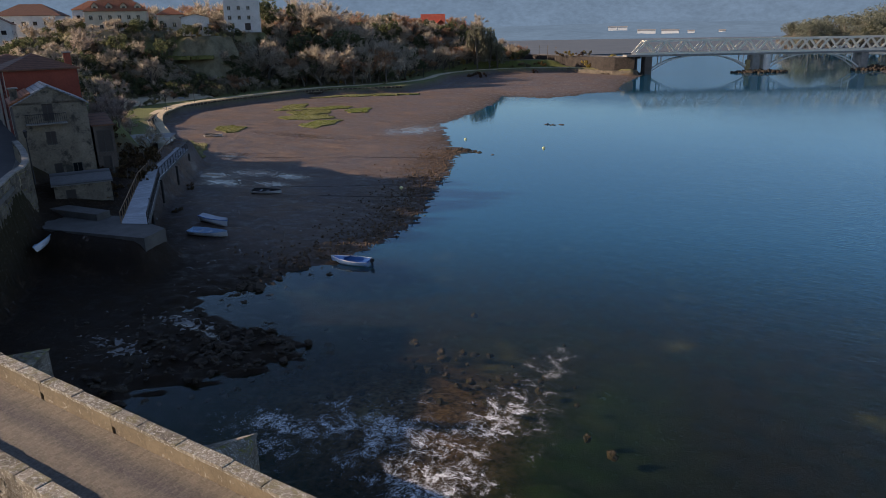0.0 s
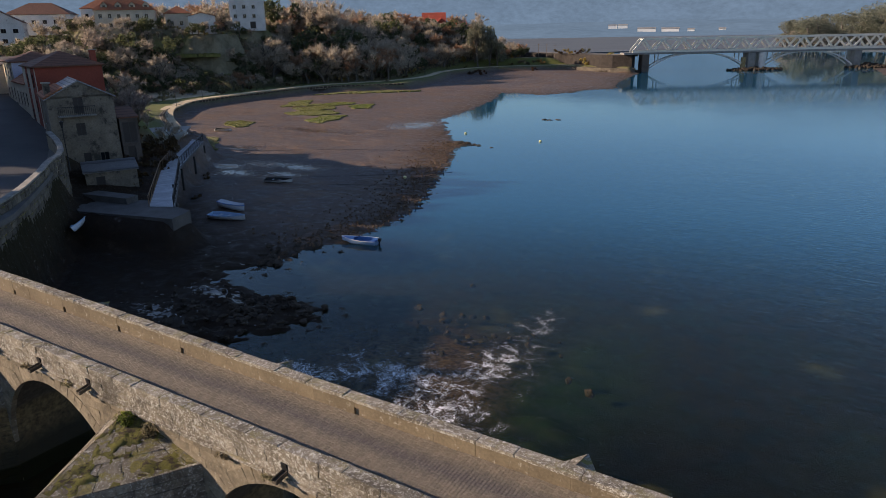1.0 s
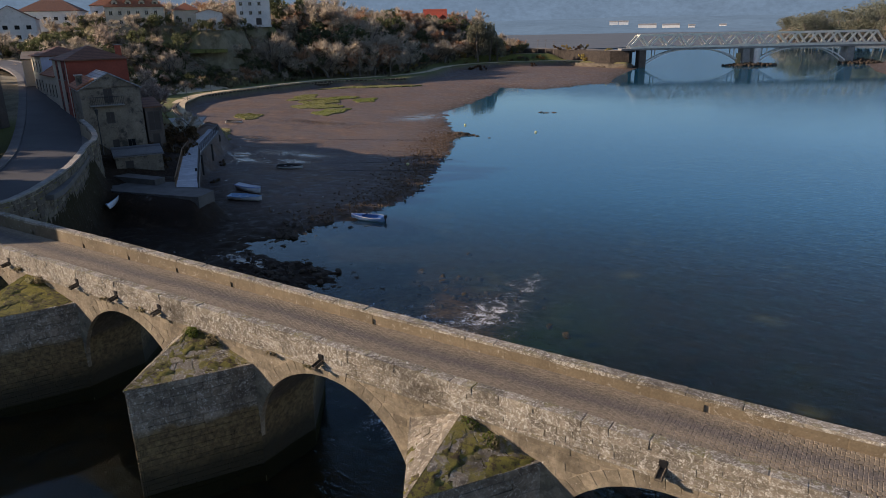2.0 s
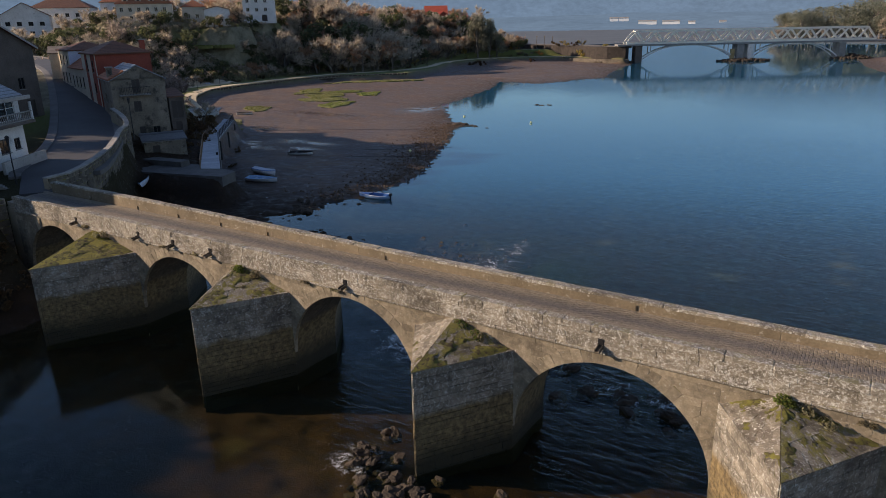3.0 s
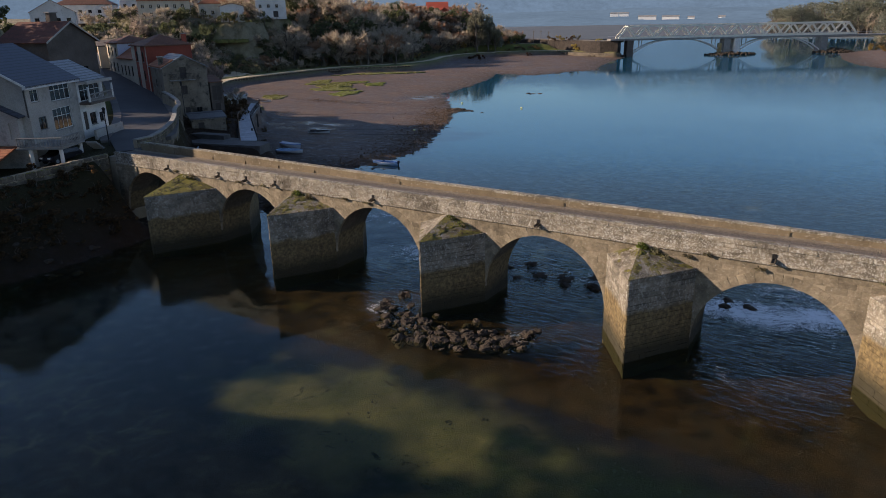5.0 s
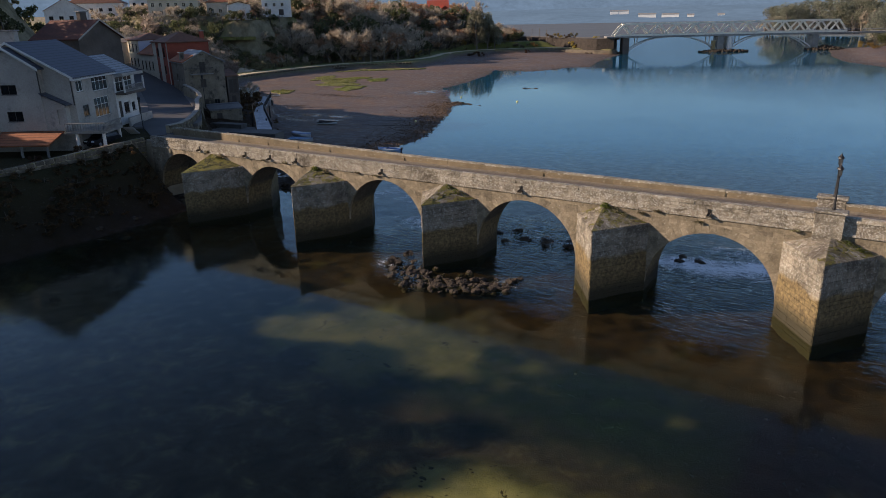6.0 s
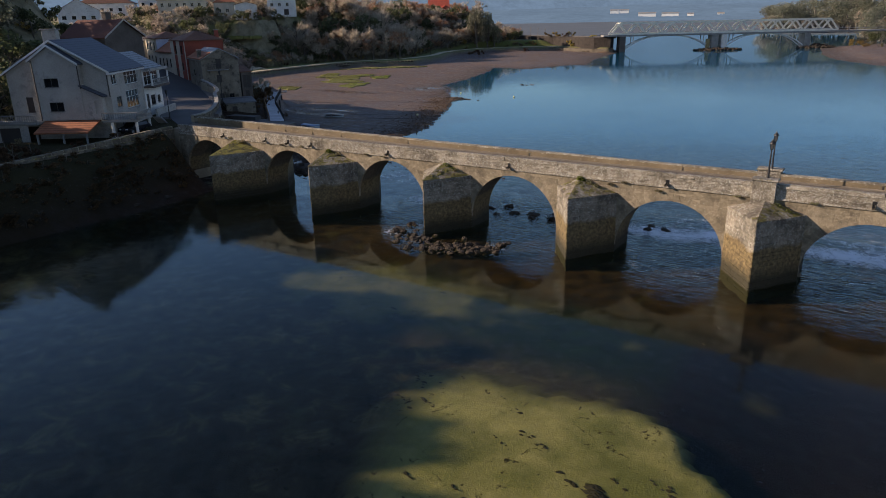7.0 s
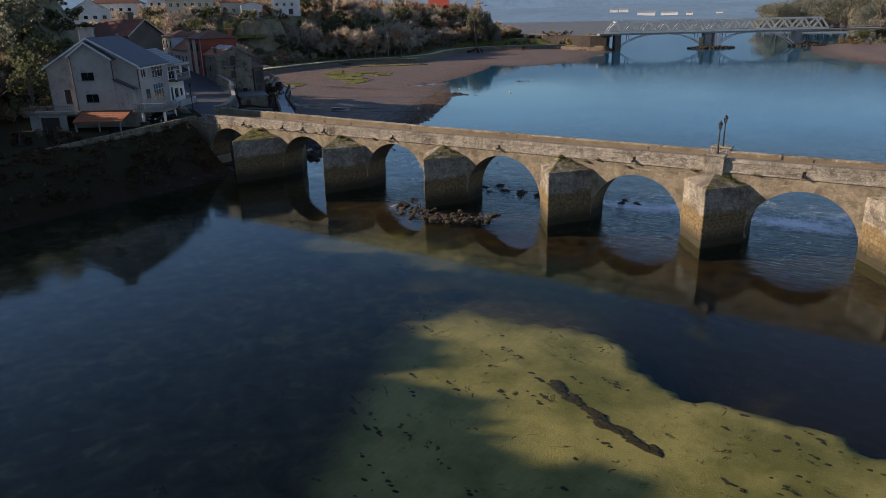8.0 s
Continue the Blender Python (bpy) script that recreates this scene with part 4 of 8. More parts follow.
    while z > -0.5:
        h = rng.choice((0.24, 0.30, 0.36, 0.44))
        z -= h
        for side in (0, 1):
            a = Vector((px - HALF if side == 0 else px + HALF, yw, 0))
            bq = Vector((px, yt, 0))
            d = bq - a
            Ln = d.length
            ang = math.atan2(d.y, d.x)
            nrm = Vector((d.y, -d.x, 0)).normalized()
            if nrm.y * sg < 0:
                nrm = -nrm
            shapes = BLK_PIER
            for u, w in course(0.0, Ln, 0.35, 1.25):
                p = a + d * ((u + w) / 2 / Ln) - nrm * (0.07 - rng.uniform(0, 0.02))
                block(shapes, "pier_stone", sized(p.x, p.y, z + h / 2, w - u - 0.012, 0.2, h - 0.012, ang), pier).matrix_basis = sized(p.x, p.y, z + h / 2, w - u - 0.012, 0.2, h - 0.012, ang)


for k, px in enumerate(PIERS):
    cutwater(px, True, (5.6, 4.6, 4.2, 4.1, 3.9, 3.8, 3.8, 3.8)[k], px - (1.9, 1.3, 0.4, 0.65, 0.1, 0, 0, 0)[k], k < 6, STONE_MOSS if k == 0 else STONE_HALF)
    cutwater(px, False, 3.8, px, False, STONE_HALF)

# spouts
for sx in SPOUTS:
    spout = new("water_spout")
    spout.parent = bridge
    spout.matrix_basis = B @ Matrix.Translation((sx, Y_S, 6.62)) @ Matrix.Rotation(radians(9), 4, "X")
    s = Soup()
    s.box(-0.12, -0.5, -0.09, 0.12, 0.3, 0.0, ch=0.02).box(-0.12, -0.48, 0.0, -0.07, 0.2, 0.08, ch=0.015).box(0.07, -0.48, 0.0, 0.12, 0.2, 0.08, ch=0.015)
    part("trough", s, STONE_VAULT, spout)
    # dark block flush with the wall, put in for the shade inside the slot
    bk = Soup().box(-0.12, 0.0, -0.12, 0.12, 0.30, 0.33)
    part("drain_slot", bk, IRON, spout)
# setts: rows laid across the roadway
sv, sf = [], []
y0, y1 = Y_S + 0.42, Y_N - 0.45
rowx = X_W - 1.0
k = 0
while rowx < 46:
    step = 0.125
    yy = y0 - (0.1 if k % 2 else 0)
    while yy < y1:
        w = rng.uniform(0.16, 0.28)
        ya, yb = max(yy, y0), min(yy + w, y1)
        if yb - ya > 0.04:
            zc = ROAD_S + (ROAD_N - ROAD_S) * ((ya + yb) / 2 - y0) / (y1 - y0)
            ruts = -0.025 * math.exp(-(((ya + yb) / 2 - 8.25) / 0.22) ** 2) - 0.025 * math.exp(-(((ya + yb) / 2 - 9.55) / 0.22) ** 2)
            zc += ruts + rng.uniform(-0.006, 0.006)
            n = len(sv)
            a, b = rowx, rowx + step
            sv += [(a, ya, zc - 0.022), (b, ya, zc - 0.022), (b, yb, zc - 0.022), (a, yb, zc - 0.022),
                   (a + 0.016, ya + 0.003, zc), (b - 0.016, ya + 0.003, zc - 0.008), (b - 0.016, yb - 0.003, zc - 0.008), (a + 0.016, yb - 0.003, zc)]
            sf += [(n + 4, n + 5, n + 6, n + 7), (n, n + 1, n + 5, n + 4), (n + 1, n + 2, n + 6, n + 5), (n + 2, n + 3, n + 7, n + 6), (n + 3, n, n + 4, n + 7)]
        yy += w
    rowx += step
    k += 1
s = Soup()
s.v, s.f = sv, sf
tagged(bpart("paving", s, SETT), "grey granite setts in rows across the road", kind="stuff")

# ---- materials of the village ----
def tile_roof(name, dark, light, pitch=0.28, rough=0.8):
    """Courses of tiles or slates, down the slope."""
    m, t, b = shader(name)
    at = coords(t, "Object")
    w = nd(t, "TexWave", Scale=1.0 / pitch / 6.283 * 3.1416, Distortion=0.6, Detail=2.0)
    w.bands_direction, w.wave_profile = "Z", "SAW"
    t.links.new(at, w.inputs["Vector"])
    c = ramp(t, noise_tex(t, at, 2.2, 6.0, 0.7), ((0.3, dark), (0.7, light)))
    c = mixc(t, 0.4, c, ramp(t, noise_tex(t, at, 14.0, 3.0, 0.6), ((0.3, tuple(v * 0.5 for v in dark)), (0.7, light))))
    c = mixc(t, mth(t, "MULTIPLY", ramp(t, w.outputs["Fac"], ((0.0, (1, 1, 1)), (0.32, (0, 0, 0)))), 0.85), c, tuple(v * 0.22 for v in dark))
    t.links.new(c, b.inputs["Base Color"])
    b.inputs["Roughness"].default_value = rough
    bump(t, b, w.outputs["Fac"], 0.6, 0.05)
    return m


SLATE = tile_roof("blue_slate", (0.035, 0.042, 0.06), (0.085, 0.095, 0.125), 0.42, 0.5)
OLD_SLATE = tile_roof("pale_lichened_slate", (0.16, 0.17, 0.18), (0.42, 0.44, 0.46), 0.4, 0.7)
TERRA = tile_roof("terracotta_tile", (0.24, 0.075, 0.035), (0.46, 0.17, 0.075), 0.3)
TERRA_DARK = tile_roof("dark_red_tiles", (0.075, 0.024, 0.015), (0.19, 0.065, 0.036))
TERRA_OLD = tile_roof("weathered_terracotta", (0.10, 0.045, 0.03), (0.26, 0.11, 0.06), 0.3)
TERRA_RED = tile_roof("bright_red_tile", (0.42, 0.06, 0.03), (0.62, 0.12, 0.06), 0.3)
TIN = tile_roof("worn_sheet_roof", (0.10, 0.10, 0.105), (0.21, 0.205, 0.20), 0.9, 0.5)
W_WHITE = surface("white_render", (0.50, 0.49, 0.46), (0.72, 0.71, 0.68), 0.35, 0.9, 8.0, 0.01, spots=((0.36, 0.35, 0.32), 0.9, 0.36))
W_CREAM = surface("cream_render", (0.42, 0.365, 0.28), (0.60, 0.535, 0.42), 0.4, 0.9, 8.0, 0.01)
W_GREY = surface("grey_render", (0.27, 0.25, 0.22), (0.43, 0.40, 0.36), 0.3, 0.92, 7.0, 0.012, spots=((0.22, 0.21, 0.195), 0.7, 0.4))
W_RED = surface("oxide_red_render", (0.21, 0.043, 0.026), (0.33, 0.078, 0.046), 0.3, 0.92, 6.0, 0.01)
W_STONE = surface("old_plastered_stone", (0.10, 0.082, 0.060), (0.27, 0.225, 0.17), 0.55, 0.95, 5.0, 0.03, spots=((0.055, 0.05, 0.04), 0.8, 0.42))
W_DARK = surface("dark_old_wall", (0.055, 0.045, 0.038), (0.15, 0.12, 0.10), 0.4, 0.95, 6.0, 0.03)
W_LILAC = surface("pale_lilac_render", (0.50, 0.50, 0.58), (0.66, 0.66, 0.74), 0.4, 0.9, 8.0, 0.01)
FRAME_W = plain("white_frame", (0.62, 0.62, 0.60), 0.5)
FRAME_D = plain("dark_frame", (0.05, 0.045, 0.04), 0.6)
DOOR_D = plain("dark_door", (0.045, 0.035, 0.03), 0.7)


def pane_material():
    m, t, b = shader("window_glass")
    b.inputs["Base Color"].default_value = (0.012, 0.014, 0.016, 1)
    b.inputs["Roughness"].default_value = 0.08
    return m


PANE = pane_material()


def wall_panel(s, o, du, w, h, holes, depth=0.16):
    """A wall from o along du, w long and h high, with real openings; du turned right looks out."""
    du = Vector(du).normalized()
    out = Vector((du.y, -du.x, 0))
    us = sorted({0.0, w, *[v for a, z, ww, hh in holes for v in (a, a + ww)]})
    zs = sorted({0.0, h, *[v for a, z, ww, hh in holes for v in (z, z + hh)]})
    at = lambda u, z, k=0.0: Vector(o) + du * u + Vector((0, 0, z)) - out * k
    for u0, u1 in zip(us[:-1], us[1:]):
        for z0, z1 in zip(zs[:-1], zs[1:]):
            uc, zc = (u0 + u1) / 2, (z0 + z1) / 2
            if any(a < uc < a + ww and z < zc < z + hh for a, z, ww, hh in holes):
                continue
            s.add([at(u0, z0), at(u1, z0), at(u1, z1), at(u0, z1)], [(0, 1, 2, 3)])
    for a, z, ww, hh in holes:
        p = [at(a, z), at(a + ww, z), at(a + ww, z + hh), at(a, z + hh)]
        q = [at(a, z, depth), at(a + ww, z, depth), at(a + ww, z + hh, depth), at(a, z + hh, depth)]
        s.add(p + q, [(1, 0, 4, 5), (2, 1, 5, 6), (3, 2, 6, 7), (0, 3, 7, 4), (4, 5, 6, 7)])


def window_unit(parent, o, du, a, z, ww, hh, kind):
    """A window or door set into its opening: frame, panes, sill."""
    du = Vector(du).normalized()
    out = Vector((du.y, -du.x, 0))
    base = Vector(o) + du * (a + ww / 2) + Vector((0, 0, z)) - out * 0.1
    m = Matrix((( du.x, -out.x, 0, base.x), (du.y, -out.y, 0, base.y), (0, 0, 1, base.z), (0, 0, 0, 1)))
    frame_m = FRAME_W if kind in ("white", "gallery") else FRAME_D
    bars = 4 if kind == "gallery" else (2 if ww > 0.9 and kind != "door" else 1)
    t = 0.07
    s = Soup()
    s.box(-ww / 2, -0.03, 0, -ww / 2 + t, 0.04, hh).box(ww / 2 - t, -0.03, 0, ww / 2, 0.04, hh)
    s.box(-ww / 2 + t, -0.03, 0, ww / 2 - t, 0.04, t).box(-ww / 2 + t, -0.03, hh - t, ww / 2 - t, 0.04, hh)
    for i in range(1, bars):
        x = -ww / 2 + ww * i / bars
        s.box(x - 0.03, -0.028, t, x + 0.03, 0.035, hh - t)
    if kind == "gallery":
        s.box(-ww / 2 + t, -0.026, hh * 0.62, ww / 2 - t, 0.033, hh * 0.62 + 0.05)
    name = "door" if kind == "door" else ("shutter" if kind == "shutter" else "window")
    ob = part(name, s.weld(), frame_m, parent, m=m)
    fill = Soup().box(-ww / 2 + t * 0.5, 0.0, t * 0.5, ww / 2 - t * 0.5, 0.02, hh - t * 0.5)
    part("leaf" if kind in ("door", "shutter") else "pane", fill, DOOR_D if kind in ("door", "shutter") else PANE, ob)
    if kind not in ("door", "shutter"):
        part("sill", Soup().box(-ww / 2 - 0.08, -0.18, -0.07, ww / 2 + 0.08, -0.05, 0.0, ch=0.01), CONCRETE, ob)
    return ob


def roof_mesh(w, d, h, kind, rise, over, thick=0.16):
    """Roof slab over a w x d plan at height h. gx: ridge along x; gy: ridge along y; hip; flat; lean: rises towards y."""
    s = Soup()
    x0, x1, y0, y1 = -over, w + over, -over, d + over
    drop = rise * over / (w / 2 if kind == "gy" else d / 2) if kind in ("gx", "gy", "hip") else 0
    e = h - drop
    if kind == "gx":
        top = [(x0, y0, e), (x1, y0, e), (x1, d / 2, h + rise), (x0, d / 2, h + rise), (x1, y1, e), (x0, y1, e)]
        f = [(0, 1, 2, 3), (3, 2, 4, 5)]
        rim = [0, 1, 2, 4, 5, 3]
    elif kind == "gy":
        top = [(x0, y0, e), (x0, y1, e), (w / 2, y1, h + rise), (w / 2, y0, h + rise), (x1, y1, e), (x1, y0, e)]
        f = [(1, 0, 3, 2), (2, 3, 5, 4)]
        rim = [0, 3, 5, 4, 2, 1]
    elif kind == "hip":
        k = min(w, d) / 2 * 0.95
        if w >= d:
            r0, r1 = (k, d / 2, h + rise), (w - k, d / 2, h + rise)
        else:
            r0, r1 = (w / 2, k, h + rise), (w / 2, d - k, h + rise)
        top = [(x0, y0, e), (x1, y0, e), (x1, y1, e), (x0, y1, e), r0, r1]
        f = [(0, 1, 5, 4), (1, 2, 5), (2, 3, 4, 5), (3, 0, 4)] if w >= d else [(0, 1, 4), (1, 2, 5, 4), (2, 3, 5), (3, 0, 4, 5)]
        rim = [0, 1, 2, 3]
    elif kind == "lean":
        top = [(x0, y0, h), (x1, y0, h), (x1, y1, h + rise), (x0, y1, h + rise)]
        f = [(0, 1, 2, 3)]
        rim = [0, 1, 2, 3]
    else:
        top = [(x0, y0, h), (x1, y0, h), (x1, y1, h), (x0, y1, h)]
        f = [(0, 1, 2, 3)]
        rim = [0, 1, 2, 3]
    n = len(top)
    low = [(x, y, z - thick) for x, y, z in top]
    s.add(top + low, f + [tuple(i + n for i in q)[::-1] for q in f] + [(a, b, b + n, a + n) for a, b in zip(rim, rim[1:] + rim[:1])])
    return s


def building(name, label, x, y, z0, rz, w, d, h, roof, rise, over, wall, cover, openings=(), category="house", trim=None, chimney=None, group=""):
    """A house: its plan's front left corner at x, y; the front looks along its own -y. openings: side, along, height, width, tall, kind."""
    ob = thing(name, label, category, pose(x, y, z0, 0, 0, rz), group)
    s = Soup()
    sides = {"front": ((0, 0, 0), (1, 0, 0), w), "right": ((w, 0, 0), (0, 1, 0), d), "back": ((w, d, 0), (-1, 0, 0), w), "left": ((0, d, 0), (0, -1, 0), d)}
    for side, (o, du, ln) in sides.items():
        holes = [q[1:5] for q in openings if q[0] == side]
        wall_panel(s, o, du, ln, h, holes)
    if roof == "gy":
        s.add([(0, 0, h), (w, 0, h), (w / 2, 0, h + rise - 0.02)], [(0, 1, 2)]).add([(0, d, h), (w, d, h), (w / 2, d, h + rise - 0.02)], [(1, 0, 2)])
    if roof == "gx":
        s.add([(w, 0, h), (w, d, h), (w, d / 2, h + rise - 0.02)], [(0, 1, 2)]).add([(0, 0, h), (0, d, h), (0, d / 2, h + rise - 0.02)], [(1, 0, 2)])
    if roof == "lean":
        s.add([(0, 0, h), (0, d, h), (0, d, h + rise)], [(1, 0, 2)]).add([(w, 0, h), (w, d, h), (w, d, h + rise)], [(0, 1, 2)]).add([(0, d, h), (w, d, h), (w, d, h + rise), (0, d, h + rise)], [(1, 0, 3, 2)])
    part("wall", s.weld(), wall, ob, fix=False)
    part("roof", roof_mesh(w, d, h + 0.12, roof, rise, over), cover, ob)
    for side, a, z, ww, hh, kind in openings:
        o, du, ln = sides[side]
        window_unit(ob, o, du, a, z, ww, hh, kind)
    if trim is not None and roof == "gy":
        for k in (-1, 1):
            t = Soup()
            x_e, e = (-over, h + 0.12 - rise * over / (w / 2)) if k < 0 else (w + over, h + 0.12 - rise * over / (w / 2))
            t.add([(x_e, -over - 0.05, e - 0.22), (w / 2, -over - 0.05, h + rise - 0.10), (w / 2, -over - 0.05, h + rise + 0.16), (x_e, -over - 0.05, e + 0.04),
                   (x_e, -over + 0.01, e - 0.22), (w / 2, -over + 0.01, h + rise - 0.10), (w / 2, -over + 0.01, h + rise + 0.16), (x_e, -over + 0.01, e + 0.04)],
                  [(0, 1, 2, 3), (7, 6, 5, 4), (3, 2, 6, 7), (0, 4, 5, 1), (0, 3, 7, 4)])
            part("verge_board", t, trim, ob)
    if chimney:
        cx, cy, cz, ch = chimney
        c = part("chimney", Soup().box(cx - 0.35, cy - 0.3, cz, cx + 0.35, cy + 0.3, cz + ch, ch=0.03), wall, ob)
        part("chimney_cap", Soup().box(cx - 0.48, cy - 0.42, cz + ch, cx + 0.48, cy + 0.42, cz + ch + 0.14, ch=0.03), CONCRETE, c)
    return ob


def grid_openings(side, n, x0, step, rows, ww, hh, kind="dark"):
    return [(side, x0 + i * step, z, ww, hh, kind) for z in rows for i in range(n)]


def balustrade(parent, a, b, h, material, posts=None, solid=0.0):
    """A rail from a to b with turned posts between a base and a handrail."""
    a, b = Vector(a), Vector(b)
    d = b - a
    L = d.length
    s = Soup().tube([a + Vector((0, 0, h)), b + Vector((0, 0, h))], 0.07, 6)
    part("handrail", s, material, parent)
    part("base_rail", Soup().tube([a + Vector((0, 0, 0.08)), b + Vector((0, 0, 0.08))], 0.07, 6), material, parent)
    n = posts or max(2, int(L / 0.28))
    first = None
    for i in range(n + 1):
        p = a + d * i / n
        if first is None:
            first = Soup().tube([(0, 0, 0.05), (0, 0, 0.25 * h), (0, 0, 0.45 * h), (0, 0, 0.8 * h), (0, 0, h)], [0.05, 0.075, 0.045, 0.035, 0.05], 6).mesh("baluster")
            first.materials.append(material)
        part("baluster", first, None, parent, m=Matrix.Translation(p))


# the large grey house on the bank
RZ = 33.0
big = building("gabled_house", "large grey rendered house with blue slate roof and white verges", -63.88, -3.9, 5.6, RZ, 12.8, 10.0, 8.7, "gy", 3.75, 0.42, W_GREY, SLATE,
               [("front", 1.9, 3.7, 0.9, 1.95, "door"), ("front", 0.2, -0.0, 2.6, 1.9, "door"),
                ("right", 0.8, 6.9, 1.5, 1.25, "white"), ("right", 4.5, 6.6, 4.0, 1.75, "gallery"), ("right", 1.5, 4.0, 1.4, 1.3, "dark"), ("right", 4.3, 3.5, 3.7, 2.3, "gallery"), ("right", 2.0, 0.2, 3.0, 2.0, "door"), ("right", 6.5, 0.2, 2.2, 2.0, "door")],
               trim=FRAME_W)
wing = Soup()
wall_panel(wing, (4.0, -1.05, 2.8), (1, 0, 0), 5.6, 6.9, [(1.2, 4.1, 1.8, 1.1), (1.35, 1.1, 1.8, 1.15)])
wing.add([(4.0, -1.05, 9.7), (9.6, -1.05, 9.7), (6.45, -1.05, 11.75), (4.0, -1.05, 10.35)], [(0, 1, 2, 3)])
wing.add([(9.6, -1.05, 2.8), (9.6, 0, 2.8), (9.6, 0, 9.7), (9.6, -1.05, 9.7)], [(0, 1, 2, 3)]).add([(4.0, 0, 2.8), (4.0, -1.05, 2.8), (4.0, -1.05, 10.35), (4.0, 0, 10.35)], [(0, 1, 2, 3)])
wing.add([(4.0, -1.05, 2.8), (9.6, -1.05, 2.8), (9.6, 0, 2.8), (4.0, 0, 2.8)], [(3, 2, 1, 0)])
ob = part("bay_wall", wing, W_GREY, big, fix=False)
window_unit(big, (4.0, -1.05, 2.8), (1, 0, 0), 1.2, 4.1, 1.8, 1.1, "dark")
window_unit(big, (4.0, -1.05, 2.8), (1, 0, 0), 1.35, 1.1, 1.8, 1.15, "dark")
for p, q in (((3.7, 10.05), (6.45, 11.9)), ((6.45, 11.9), (9.95, 9.55))):
    s = Soup()
    for yy in (-1.35, 0.2):
        s.add([(p[0], yy, p[1]), (q[0], yy, q[1]), (q[0], yy, q[1] + 0.16), (p[0], yy, p[1] + 0.16)], [])
    s.f = [(0, 1, 2, 3), (7, 6, 5, 4), (3, 2, 6, 7), (1, 0, 4, 5), (0, 3, 7, 4), (2, 1, 5, 6)]
    part("bay_roof", s, SLATE, big)
    s = Soup()
    for yy in (-1.42, -1.355):
        s.add([(p[0], yy, p[1] - 0.1), (q[0], yy, q[1] - 0.1), (q[0], yy, q[1] + 0.18), (p[0], yy, p[1] + 0.18)], [])
    s.f = [(0, 1, 2, 3), (7, 6, 5, 4), (3, 2, 6, 7), (1, 0, 4, 5), (0, 3, 7, 4), (2, 1, 5, 6)]
    part("verge_board", s, FRAME_W, big)
low = Soup()
wall_panel(low, (9.6, -0.9, 2.8), (1, 0, 0), 2.4, 2.9, [(1.4, 0.6, 0.55, 1.7)])
low.add([(9.6, -0.9, 5.7), (12.0, -0.9, 5.7), (9.6, -0.9, 6.9)], [(0, 1, 2)]).add([(12.0, -0.9, 2.8), (12.0, 0, 2.8), (12.0, 0, 5.7), (12.0, -0.9, 5.7)], [(0, 1, 2, 3)])
part("porch_wall", low, W_GREY, big, fix=False)
s = Soup().add([(9.5, -1.25, 6.95), (12.35, -1.25, 5.55), (12.35, 0.0, 5.55), (9.5, 0.0, 6.95), (9.5, -1.25, 7.1), (12.35, -1.25, 5.7), (12.35, 0.0, 5.7), (9.5, 0.0, 7.1)],
               [(0, 1, 2, 3), (4, 5, 6, 7), (0, 1, 5, 4), (1, 2, 6, 5), (2, 3, 7, 6), (3, 0, 4, 7)])
part("porch_roof", s, SLATE, big)
for x, z0, z1 in ((4.1, 0.1, 10.2), (9.7, 4.0, 9.6), (12.7, 2.8, 8.3)):
    part("downpipe", Soup().tube([(x, -1.12 if x < 10 else -0.06, z0 + 2.7), (x, -1.12 if x < 10 else -0.06, z1)], 0.07, 6), FRAME_D, big)
part("eaves_board", Soup().box(12.86, -0.45, 8.25, 13.22, 10.2, 8.52), FRAME_W, big)
stack = part("chimney", Soup().box(4.4, 2.0, 10.6, 6.2, 2.9, 13.7, ch=0.04), W_GREY, big)
part("chimney_cap", Soup().box(4.25, 1.85, 13.7, 6.35, 3.05, 13.86, ch=0.03), CONCRETE, stack)
# terrace over the garage, canopy, corner balcony with steps
part("terrace_slab", Soup().box(-2.6, -2.6, 2.45, 4.2, -0.02, 2.75, ch=0.02), CONCRETE, big)
s = Soup()
wall_panel(s, (-2.4, -2.3, 0.0), (1, 0, 0), 5.2, 2.45, [(1.5, 0.0, 2.6, 2.1)])
part("garage_wall", s, W_GREY, big, fix=False)
window_unit(big, (-2.4, -2.3, 0.0), (1, 0, 0), 1.5, 0.0, 2.6, 2.1, "door")
balustrade(big, (-2.5, -2.5, 2.75), (4.1, -2.5, 2.75), 0.9, CONCRETE)
s = Soup().add([(4.3, -0.9, 2.6), (11.4, -0.9, 2.6), (11.2, -4.3, 1.55), (4.5, -4.3, 1.55)] + [(4.3, -0.9, 2.75), (11.4, -0.9, 2.75), (11.2, -4.3, 1.7), (4.5, -4.3, 1.7)],
               [(0, 1, 2, 3), (4, 5, 6, 7), (0, 1, 5, 4), (1, 2, 6, 5), (2, 3, 7, 6), (3, 0, 4, 7)])
part("canopy_roof", s, TERRA, big, "red tiled canopy over the yard")
for x in (4.8, 8.0, 10.9):
    part("canopy_post", Soup().box(x - 0.1, -4.2, -1.4, x + 0.1, -4.0, 1.6), CONCRETE, big)
part("corner_balcony", Soup().box(12.0, -2.0, 2.5, 16.6, 2.6, 2.75, ch=0.02), CONCRETE, big)
balustrade(big, (12.1, -1.9, 2.75), (16.5, -1.9, 2.75), 0.9, CONCRETE)
balustrade(big, (16.5, -1.9, 2.75), (16.5, 2.5, 2.75), 0.9, CONCRETE)
for x, yy in ((16.2, -1.6), (16.2, 2.3), (13.2, -1.7)):
    part("column", Soup().tube([(x, yy, -0.6), (x, yy, 2.5)], 0.2, 8), W_WHITE, big)
s = Soup()
